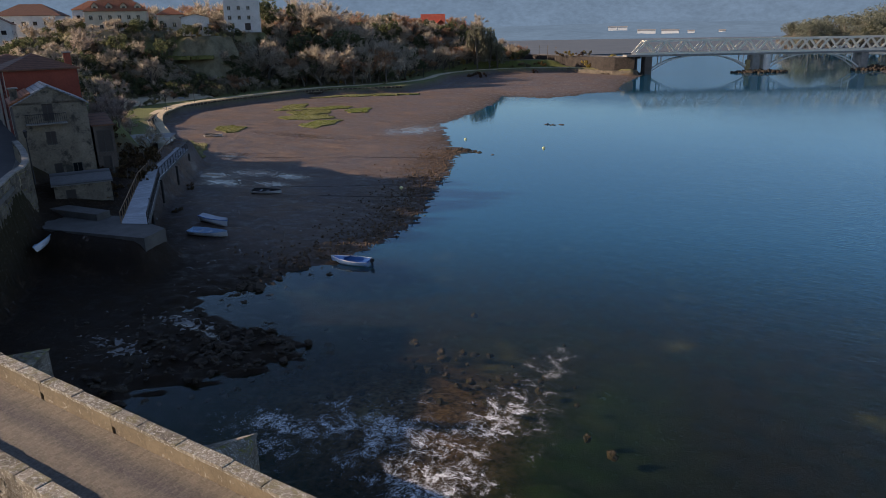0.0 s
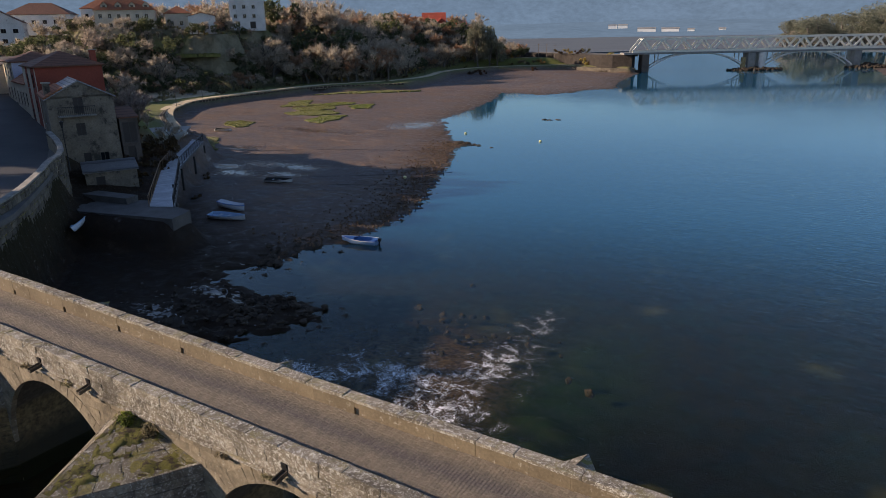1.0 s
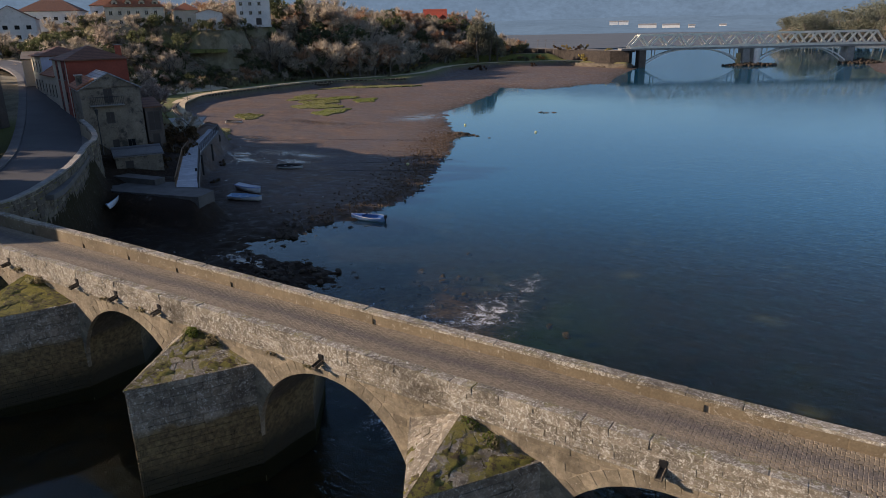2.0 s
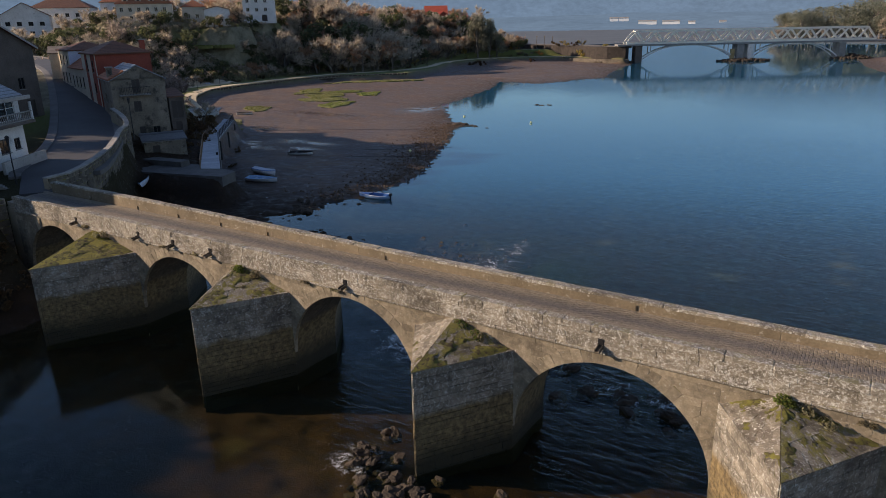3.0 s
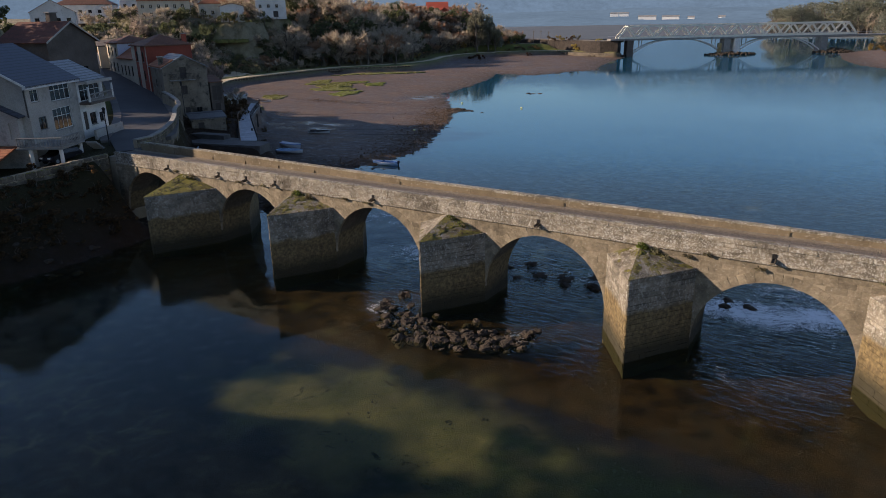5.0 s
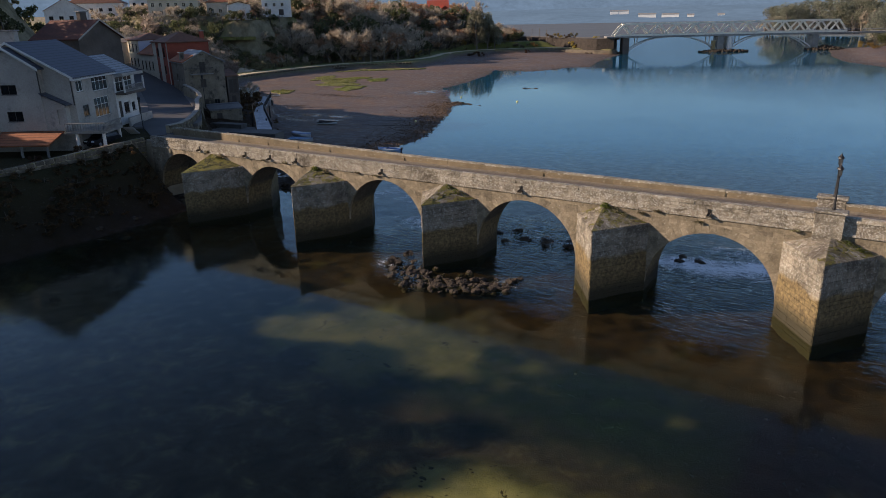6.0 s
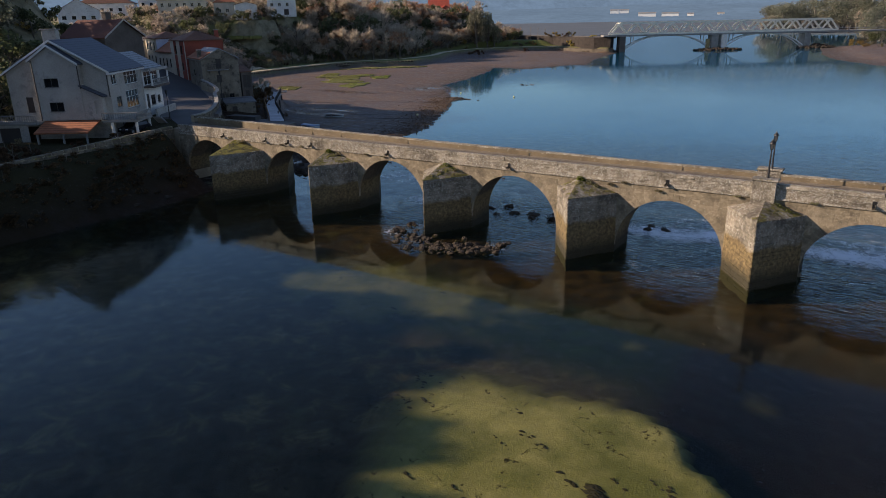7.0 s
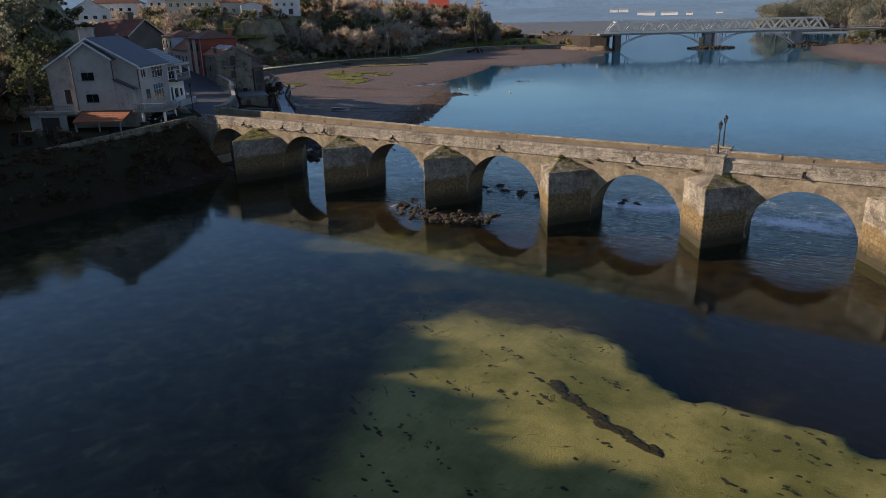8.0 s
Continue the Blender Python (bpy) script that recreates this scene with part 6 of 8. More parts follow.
# white hut at its upper end
hut = thing("hut", "low pale blue-white hut with a flat roof by the walkway", "hut", pose(-91.3, 55.9, 3.5, 0, 0, 45))
s = Soup()
wall_panel(s, (0, 0, 0), (1, 0, 0), 6.5, 2.5, [(1.0, 0.9, 1.4, 1.0), (4.2, 0.1, 0.9, 2.0)])
wall_panel(s, (6.5, 0, 0), (0, 1, 0), 4.2, 2.5, [])
wall_panel(s, (6.5, 4.2, 0), (-1, 0, 0), 6.5, 2.5, [])
wall_panel(s, (0, 4.2, 0), (0, -1, 0), 4.2, 2.5, [])
part("wall", s, W_WHITE, hut, fix=False)
part("roof", Soup().box(-0.5, -0.9, 2.5, 7.0, 4.6, 2.75, ch=0.03), TIN, hut)
part("fascia", Soup().box(-0.5, -1.0, 2.1, 7.0, -0.92, 2.8), FRAME_W, hut)
window_unit(hut, (0, 0, 0), (1, 0, 0), 1.0, 0.9, 1.4, 1.0, "dark")
window_unit(hut, (0, 0, 0), (1, 0, 0), 4.2, 0.1, 0.9, 2.0, "door")

# ---- the railway truss bridge over the mouth of the river ----
truss = thing("truss_bridge", "long pale grey steel truss railway bridge on concrete arches", "bridge", look((-97.5, 308.5, 0), (0.5, 370.5, 0)))
LEN = math.dist((-97.5, 308.5), (0.5, 370.5))
truss.matrix_basis = pose(-97.5, 308.5, 0, 0, 0, math.degrees(math.atan2(62.0, 98.0)))
ZB, ZT, PANEL = 8.95, 14.3, 9.2
NP = int(round(LEN / PANEL))
PANEL = LEN / NP
part("deck", Soup().box(-4, -0.4, 7.7, LEN + 30, 6.4, 8.55, ch=0.05), CONCRETE, truss)
for y in (0.0, 6.0):
    part("bottom_chord", Soup().box(0, y - 0.3, ZB - 0.4, LEN, y + 0.3, ZB + 0.4), TRUSS_PAINT, truss)
    part("top_chord", Soup().box(PANEL / 2, y - 0.32, ZT - 0.4, LEN - PANEL / 2, y + 0.32, ZT + 0.4), TRUSS_PAINT, truss)
    for i in range(NP):
        for a, b in (((i * PANEL, ZB), ((i + 0.5) * PANEL, ZT)), (((i + 0.5) * PANEL, ZT), ((i + 1) * PANEL, ZB))):
            d = Vector((b[0] - a[0], 0, b[1] - a[1]))
            m = Matrix.Translation((a[0], y, a[1])) @ d.to_track_quat("X", "Z").to_matrix().to_4x4()
            part("diagonal", Soup().box(0, -0.26, -0.36, d.length, 0.26, 0.36), TRUSS_PAINT, truss, m=m)
for i in range(NP):
    part("cross_brace", Soup().box((i + 0.5) * PANEL - 0.15, 0, ZT - 0.25, (i + 0.5) * PANEL + 0.15, 6.0, ZT + 0.15), TRUSS_PAINT, truss)
for y in (-0.35, 6.35):
    part("footway_rail", Soup().tube([(-4, y, 9.6), (LEN + 30, y, 9.6)], 0.05, 4), GALV, truss)
PAX = [6.0, 53.5, 101.0]
for k, x in enumerate(PAX):
    part("pier", Soup().box(x - 1.6, -0.2, -1.5, x + 1.6, 6.2, 7.7, ch=0.2), CONCRETE if k else W_DARK, truss)
    if k == 1:
        part("round_pier", Soup().tube([(x + 5.0, 0.6, -1.5), (x + 5.0, 0.6, 7.7)], 1.5, 14), W_WHITE, truss)
        part("round_pier", Soup().tube([(x + 5.0, 5.4, -1.5), (x + 5.0, 5.4, 7.7)], 1.5, 14), W_WHITE, truss)
        part("timber_pier", Soup().box(x - 4.2, 0.2, -1.5, x - 2.4, 1.6, 5.6, ch=0.1), STONE_GOLD, truss)
for a, b in ((8.0, 51.5), (59.5, 99.0)):
    for y in (0.3, 5.4):
        s = Soup()
        n = 24
        for i in range(n + 1):
            u = i / n
            x = a + (b - a) * u
            z = 2.0 + 6.1 * (1 - abs(2 * u - 1) ** 2.6)
            s.add([(x, y, z - 0.55), (x, y + 0.6, z - 0.55), (x, y, z), (x, y + 0.6, z)], [])
        s.f = [q for i in range(n) for p in (4 * i,) for q in ((p, p + 4, p + 6, p + 2), (p + 1, p + 3, p + 7, p + 5), (p + 2, p + 6, p + 7, p + 3), (p, p + 1, p + 5, p + 4))]
        part("arch_rib", s, W_WHITE, truss)
        for i in (2, 22):
            u = i / n
            part("spandrel_column", Soup().box(a + (b - a) * u - 0.22, y + 0.1, 1.7 + 6.1 * (1 - abs(2 * u - 1) ** 2.6), a + (b - a) * u + 0.22, y + 0.5, 7.75), W_WHITE, truss)


def rubble(name, label, cx, cy, rx, ry, h, rz_, n, size, seed):
    """A heap of boulders joined into one mound."""
    r = random.Random(seed)
    s = Soup()
    for _ in range(n):
        a, k = r.uniform(0, 6.283), math.sqrt(r.random())
        x, y = rx * k * math.cos(a), ry * k * math.sin(a)
        z = h * (1 - k) * r.uniform(0.5, 1.0)
        q = size * r.uniform(0.6, 1.3)
        m = Matrix.Translation((x, y, z)) @ Euler((r.uniform(0, 3), r.uniform(0, 3), r.uniform(0, 3))).to_matrix().to_4x4()
        s.box(-q, -q * 0.7, -q * 0.6, q, q * 0.7, q * 0.6, m, q * 0.25)
    ob = part(name, s, ROCK, m=pose(cx, cy, 0, 0, 0, rz_))
    return tagged(ob, label, "rocks", kind="stuff")


rubble("rubble", "dark boulders round the foot of the truss bridge pier", -50.5, 338.5, 12, 5.0, 1.2, 32, 260, 0.7, 3)
rubble("rubble", "dark boulders at the far pier of the truss bridge", -8.0, 366.0, 10, 5, 2.0, 32, 160, 0.8, 4)
rubble("rubble", "boulders of the stepped abutment bank", -103.0, 308.5, 9, 4.0, 2.6, 12, 260, 0.7, 5)
BANK_STONE = stone_mat("embankment_stone", (0.022, 0.017, 0.014), (0.075, 0.058, 0.046), 0.0, 0.05)
ab = thing("abutment", "stone abutment and masonry bank carrying the railway to the truss bridge", "abutment", kind="structure")
part("lower_wall", Soup().prism([(-132, 315), (-106, 303.5), (-97, 302.5), (-95.5, 307.5), (-104, 316), (-132, 326)], -0.5, 1.9), WALL_DARK, ab)
part("upper_wall", Soup().prism([(-330, 388), (-200, 357), (-132, 323), (-112, 309), (-106, 306.5), (-97.5, 308), (-99, 317), (-128, 334), (-198, 366), (-330, 398)], -0.5, 7.5), BANK_STONE, ab)
# railway bank running on to the west
rail_line = [(-98.5, 312.5), (-118, 322), (-131, 329), (-199, 362), (-330, 393)]
tagged(part("railway_bank", strip(offset(rail_line, -3.2), offset(rail_line, 3.2), [7.75] * 5, [7.75] * 5, 1.0), QUAY_C), "dark grey ballast of the railway west of the bridge", "railway", kind="structure")

# ---- distance: wooded ridge beyond the bay, the far plain and its sheds ----
def ridge(name, label, dist, az0, az1, low, high, seed, colour, glow):
    s = Soup()
    n = 160
    rows = 10
    r = np.random.RandomState(seed)
    ph = r.uniform(0, 6.28, 8)
    for j in range(rows + 1):
        for i in range(n + 1):
            a = radians(az0 + (az1 - az0) * i / n)
            top = low + (high - low) * (0.5 + 0.5 * math.sin(3.1 * a * 2 + ph[0])) * 0.6 + (high - low) * 0.2 * math.sin(9 * a + ph[1]) + (high - low) * 0.07 * math.sin(31 * a + ph[2]) + (high - low) * 0.025 * math.sin(97 * a + ph[3])
            k = j / rows
            d = dist + 900 * k
            z = top * math.sin(k * math.pi / 2) + (6.0 * math.sin(57 * a + 9 * k + ph[4]) + 9.0 * math.sin(23 * a - 7 * k)) * k * (1 - k) * 2
            s.v.append((-math.sin(a) * d, math.cos(a) * d, z))
    s.f = [(j * (n + 1) + i, j * (n + 1) + i + 1, (j + 1) * (n + 1) + i + 1, (j + 1) * (n + 1) + i) for j in range(rows) for i in range(n)]
    m, t, b = shader(name)
    at = coords(t, "World")
    # aerial haze is painted into this colour, which glows as a backdrop
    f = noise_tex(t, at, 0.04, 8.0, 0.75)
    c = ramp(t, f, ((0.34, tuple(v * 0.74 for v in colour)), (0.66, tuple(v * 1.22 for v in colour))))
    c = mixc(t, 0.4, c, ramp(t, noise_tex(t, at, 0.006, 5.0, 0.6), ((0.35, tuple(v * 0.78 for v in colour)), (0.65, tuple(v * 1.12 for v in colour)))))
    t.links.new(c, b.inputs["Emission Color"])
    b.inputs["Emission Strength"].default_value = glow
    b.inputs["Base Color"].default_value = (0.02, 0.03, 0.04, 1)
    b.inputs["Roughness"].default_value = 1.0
    b.inputs["Specular IOR Level"].default_value = 0.0
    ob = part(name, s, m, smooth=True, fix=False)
    return tagged(ob, label, "hills", kind="structure")


ridge("backdrop", "wooded mountain beyond the bay with blue haze painted into its glow", 2600, -40, 80, 320, 420, 2, (0.092, 0.146, 0.208), 1.0)
ridge("backdrop", "low foothill with scattered woods across the bay, haze painted into its glow", 1450, -40, 70, 32, 38, 8, (0.088, 0.136, 0.188), 1.0)
ridge("backdrop", "far mountain range behind, paled by painted haze", 3700, -10, 75, 190, 430, 5, (0.17, 0.24, 0.33), 1.0)
SHED_W = plain("white_shed", (0.75, 0.74, 0.70), 0.7)
for a, d, w, h, z in ((19.2, 1740, 20, 7, 16.0), (18.45, 1740, 22, 7, 16.0), (16.65, 1600, 38, 7, 8.2), (14.9, 1600, 36, 6, 8.2), (13.4, 1600, 14, 4, 8.2), (11.2, 1600, 14, 4, 8.2)):
    a = radians(a)
    x, y = -math.sin(a) * d, math.cos(a) * d
    ob = thing("warehouse", "long white industrial shed across the bay", "warehouse", pose(x, y, z, 0, 0, math.degrees(a)), "sheds across the bay")
    part("wall", Soup().box(-w / 2, 0, 0, w / 2, 24, h), SHED_W, ob)
    part("roof", roof_mesh(w, 24, h, "gx", 2.5, 0.5), CONCRETE, ob, m=Matrix.Translation((-w / 2, 0, 0.1)))
# the blue-grey base colour of the marsh carries the haze of distance
MARSH_HAZED = surface("far_salt_marsh", (0.055, 0.074, 0.094), (0.085, 0.105, 0.125), 0.02, 0.95, 0.3, 0.05)
tagged(part("marsh_plain", Soup().prism([(-900, 480), (-520, 420), (-250, 460), (-190, 560), (-76, 640), (-60, 578), (60, 560), (150, 570), (240, 760), (900, 900), (1600, 2590), (-1600, 2590)], -0.4, 0.7), MARSH_HAZED), "flat pale salt marsh beyond the railway bridge, blue-grey haze painted in", "marsh", kind="structure")


# ---- vegetation ----
def leaf_mat(name, dark, light):
    m, t, b = shader(name)
    geo = t.nodes.new("ShaderNodeNewGeometry")
    rnd = t.nodes.new("ShaderNodeObjectInfo").outputs["Random"]
    c = ramp(t, geo.outputs["Random Per Island"], ((0.0, dark), (1.0, light)))
    hsv = nd(t, "HueSaturation")
    t.links.new(c, hsv.inputs["Color"])
    t.links.new(mth(t, "ADD", mth(t, "MULTIPLY", rnd, 0.5), 0.75), hsv.inputs["Value"])
    t.links.new(mth(t, "ADD", mth(t, "MULTIPLY", rnd, 0.04), 0.48), hsv.inputs["Hue"])
    t.links.new(hsv.outputs[0], b.inputs["Base Color"])
    b.inputs["Roughness"].default_value = 0.8
    thin = nd(t, "BsdfTranslucent")
    t.links.new(hsv.outputs[0], thin.inputs["Color"])
    both = nd(t, "MixShader", Fac=0.55)
    t.links.new(b.outputs[0], both.inputs[1])
    t.links.new(thin.outputs[0], both.inputs[2])
    t.links.new(both.outputs[0], t.nodes["Material Output"].inputs["Surface"])
    return m


BARK = surface("bark", (0.06, 0.05, 0.04), (0.17, 0.145, 0.12), 3.0, 0.95, 18.0, 0.02, space="Object")
# twig, evergreen and scrub colours raised to stand in for haze on the hill
TWIG = leaf_mat("bare_twigs", (0.24, 0.19, 0.15), (0.50, 0.41, 0.33))
TWIG_R = leaf_mat("russet_twigs", (0.30, 0.18, 0.11), (0.55, 0.35, 0.20))
LEAF_D = leaf_mat("dark_evergreen", (0.055, 0.068, 0.032), (0.16, 0.175, 0.08))
LEAF_O = leaf_mat("olive_scrub", (0.13, 0.12, 0.07), (0.32, 0.285, 0.17))
LEAF_G = leaf_mat("fresh_grass", (0.06, 0.085, 0.014), (0.20, 0.22, 0.05))
LEAF_Y = leaf_mat("yellow_scrub", (0.20, 0.14, 0.04), (0.42, 0.31, 0.10))
LEAF_B = leaf_mat("brown_bracken", (0.05, 0.028, 0.014), (0.13, 0.075, 0.035))
LEAF_E = leaf_mat("grey_green_leaves", (0.11, 0.115, 0.08), (0.28, 0.28, 0.20))


def leaf_soup(r, centres, n, size):
    """Small leaf clumps scattered over lobes (x, y, z, radius)."""
    s = Soup()
    for _ in range(n):
        cx, cy, cz, rad = centres[r.randrange(len(centres))]
        d = Vector((r.gauss(0, 1), r.gauss(0, 1), r.gauss(0, 0.85))).normalized() * rad * (0.55 + 0.5 * r.random() ** 0.6)
        p = Vector((cx, cy, cz)) + d
        if p.z < 0.03:
            p.z = 0.03 + 0.1 * r.random()
        a = Vector((r.gauss(0, 1), r.gauss(0, 1), r.gauss(0, 1))).normalized()
        b = a.cross(Vector((r.gauss(0, 1), r.gauss(0, 1), r.gauss(0, 1)))).normalized()
        q = size * r.uniform(0.5, 1.4)
        s.add([p + a * q, p + b * q * 0.55, p - a * q * 0.8, p - b * q * 0.6], [(0, 1, 2, 3)])
    return s


def limbs(r, s, p, d, length, rad, depth, tips):
    """Recursive branches."""
    pts, rads = [p], [rad]
    n = 3
    for i in range(n):
        d = (d + Vector((r.gauss(0, 0.16), r.gauss(0, 0.16), r.gauss(0.04, 0.10)))).normalized()
        p = p + d * length / n
        pts.append(p)
        rads.append(rad * (1 - 0.5 * (i + 1) / n))
    s.tube(pts, rads, 5 if depth > 1 else 3, False)
    if depth == 0:
        tips.append((pts[-1], d))
        return
    for _ in range(r.choice((2, 3, 3)) if depth < 3 else 4):
        k = r.uniform(0.45, 1.0)
        q = pts[1 + min(2, int(k * 3) - 1 if k < 1 else 2)]
        e = (d + Vector((r.gauss(0, 0.65), r.gauss(0, 0.65), r.gauss(0.15, 0.4)))).normalized()
        limbs(r, s, q, e, length * r.uniform(0.55, 0.8), rads[-1] * 0.8, depth - 1, tips)


def bare_tree_meshes(seed, h, twig_mat):
    """Trunk with limbs, and a haze of fine twigs."""
    r = random.Random(seed)
    s, tips = Soup(), []
    limbs(r, s, Vector((0, 0, -0.3)), Vector((r.gauss(0, 0.08), r.gauss(0, 0.08), 1)), h * 0.42, h * 0.028, 3, tips)
    trunk = s.mesh("trunk", fix=False)
    trunk.materials.append(BARK)
    t = Soup()
    for p, d in tips:
        for _ in range(30):
            e = (d + Vector((r.gauss(0, 0.8), r.gauss(0, 0.8), r.gauss(0.1, 0.6)))).normalized()
            L = h * r.uniform(0.06, 0.16)
            side = e.cross(Vector((r.gauss(0, 1), r.gauss(0, 1), r.gauss(0, 1)))).normalized() * 0.055 * h / 8
            q = p - d * h * 0.08 * r.random()
            t.add([q - side, q + side, q + e * L * 0.6 + side * 0.4, q + e * L], [(0, 1, 2, 3)])
    crown = t.mesh("crown", fix=False)
    crown.materials.append(twig_mat)
    return trunk, crown


def leafy_meshes(seed, h, wide, leaf, n, size, stem=True):
    r = random.Random(seed)
    s = Soup()
    lobes = []
    k = r.randrange(6, 10)
    s.tube([(0, 0, -0.3), (r.gauss(0, 0.05) * h, r.gauss(0, 0.05) * h, h * 0.45), (r.gauss(0, 0.08) * h, r.gauss(0, 0.08) * h, h * 0.8)], [h * 0.03, h * 0.02, h * 0.008], 6)
    for i in range(k):
        a = r.uniform(0, 6.28)
        z = h * (r.uniform(0.35, 0.85) if stem else r.uniform(0.15, 0.65))
        rr = wide * r.uniform(0.25, 0.75) * (1.15 - abs(z / h - 0.5))
        p = (rr * math.cos(a), rr * math.sin(a), z)
        lobes.append((*p, h * r.uniform(0.12, 0.22)))
        s.tube([(0, 0, max(0.1, z - h * 0.25)), p], [h * 0.012, h * 0.004], 4, False)
    trunk = s.mesh("trunk", fix=False)
    trunk.materials.append(BARK)
    crown = leaf_soup(r, lobes, n, size).mesh("crown", fix=False)
    crown.materials.append(leaf)
    return trunk, crown


KINDS = {
    "bare": ("bare_tree", "leafless grey-brown tree on the hillside", [bare_tree_meshes(i, 8.0, TWIG) for i in (1, 2, 3)]),
    "russet": ("russet_tree", "russet-twigged winter tree on the hillside", [bare_tree_meshes(i, 7.0, TWIG_R) for i in (11, 12)]),
    "green": ("evergreen_tree", "dark evergreen tree with an uneven crown", [leafy_meshes(i, 6.5, 3.6, LEAF_D, 1500, 0.24) for i in (21, 22, 23)]),
    "scrub": ("scrub_bush", "olive-green scrub bush on the slope", [leafy_meshes(i, 3.2, 3.2, LEAF_O, 900, 0.17, False) for i in (31, 32, 33)]),
    "bracken": ("bracken_bush", "brown winter bracken and brambles on the bank", [leafy_meshes(i, 2.4, 3.0, LEAF_B, 900, 0.15, False) for i in (41, 42)]),
    "yellow": ("yellow_bush", "yellowish winter bush lit by the sun", [leafy_meshes(i, 3.4, 3.0, LEAF_Y, 900, 0.18, False) for i in (51,)]),
    "gum": ("eucalyptus", "tall grey-green eucalyptus with clumped crown", [leafy_meshes(i, 15.0, 5.0, LEAF_E, 2600, 0.38) for i in (61, 62)]),
}
r_tree = random.Random(99)


def plant(kind, x, y, scale=1.0, z=None, tall=1.0):
    name, label, shapes = KINDS[kind]
    trunk, crown = shapes[r_tree.randrange(len(shapes))]
    z = ground_z(x, y) - 0.05 if z is None else z
    ob = thing(name, label, "tree" if kind in ("bare", "russet", "green", "gum") else "bush", Matrix.Translation((x, y, z)) @ Matrix.Rotation(r_tree.uniform(0, 6.28), 4, "Z") @ Matrix.Diagonal((scale * r_tree.uniform(0.9, 1.2), scale * r_tree.uniform(0.9, 1.2), scale * tall * r_tree.uniform(0.85, 1.15), 1)), "plants of the valley")
    part("trunk", trunk, None, ob)
    part("crown", crown, None, ob)
    return ob


# woods: many plants of one kind in one mesh
def plant_arrays(mesh):
    co = np.empty(len(mesh.vertices) * 3, np.float32)
    mesh.vertices.foreach_get("co", co)
    f = np.empty(len(mesh.loops), np.int32)
    mesh.loops.foreach_get("vertex_index", f)
    return co.reshape(-1, 3), f, np.array([len(p.vertices) for p in mesh.polygons], np.int32)


def wood(name, label, shapes, which, spots, material):
    """Joins a copy of shapes[i][which] at every spot (x, y, z, turn, size, height)."""
    src = [plant_arrays(q[which]) for q in shapes]
    V, F, C, base = [], [], [], 0
    for x, y, z, a, k, kz in spots:
        v, f, c = src[r_tree.randrange(len(src))]
        ca, sa = math.cos(a) * k, math.sin(a) * k
        w = np.stack([v[:, 0] * ca - v[:, 1] * sa + x, v[:, 0] * sa + v[:, 1] * ca + y, v[:, 2] * kz + z], -1)
        V.append(w)
        F.append(f + base)
        C.append(c)
        base += len(v)
    V, F, C = np.concatenate(V), np.concatenate(F), np.concatenate(C)
    me_ = bpy.data.meshes.new(name)
    me_.vertices.add(len(V))
    me_.vertices.foreach_set("co", V.reshape(-1).astype(np.float32))
    me_.loops.add(len(F))
    me_.loops.foreach_set("vertex_index", F)
    me_.polygons.add(len(C))
    me_.polygons.foreach_set("loop_start", np.concatenate([[0], np.cumsum(C)[:-1]]).astype(np.int32))
    me_.update(calc_edges=True)
    me_.materials.append(material)
    return me_


BUILT = [(-207, 182, 14), (-200, 160, 9), (-225, 142, 13), (-216, 160, 8), (-254, 120, 13), (-280, 138, 15), (-116, 50, 10), (-104, 46, 10), (-91, 44, 9), (-79, 38, 8), (-87, 58, 7), (-90, 26, 14), (-202, 142, 5.5), (-197, 148.5, 5.5), (-191, 154, 5), (-193, 150, 4)]
LIGHT = {"bare": [bare_tree_meshes(i, 11.0, TWIG) for i in (1, 2, 3, 4)], "russet": [bare_tree_meshes(i, 9.5, TWIG_R) for i in (11, 12, 13)], "green": [leafy_meshes(i, 8.0, 5.0, LEAF_D, 700, 0.42) for i in (21, 22, 23)],
         "scrub": [leafy_meshes(i, 4.2, 4.4, LEAF_O, 500, 0.30, False) for i in (31, 32, 33)], "bracken": [leafy_meshes(i, 2.8, 3.6, LEAF_B, 420, 0.24, False) for i in (41, 42)], "yellow": [leafy_meshes(i, 3.4, 3.0, LEAF_Y, 420, 0.24, False) for i in (51,)],
         "gum": [leafy_meshes(i, 15.0, 5.5, LEAF_E, 2200, 0.30) for i in (61, 62, 63)], "dense": [leafy_meshes(i, 15.0, 6.5, LEAF_D, 2400, 0.75) for i in (71, 72, 73)]}
CROWN = {"bare": TWIG, "russet": TWIG_R, "green": LEAF_D, "scrub": LEAF_O, "bracken": LEAF_B, "yellow": LEAF_Y, "gum": LEAF_E, "dense": LEAF_D}
found = {k: [] for k in LIGHT}
N_TRY = 30000
tx, ty = np.array([r_tree.uniform(-268, -88) for _ in range(N_TRY)]), np.array([r_tree.uniform(50, 366) for _ in range(N_TRY)])
th = signed(tx, ty, HIGH)
tr, tp = seg_dist(tx, ty, ROAD)[0], seg_dist(tx, ty, PROMENADE)[0]
tz = ground_at(tx[None, :], ty[None, :])[0][0]
taken = []
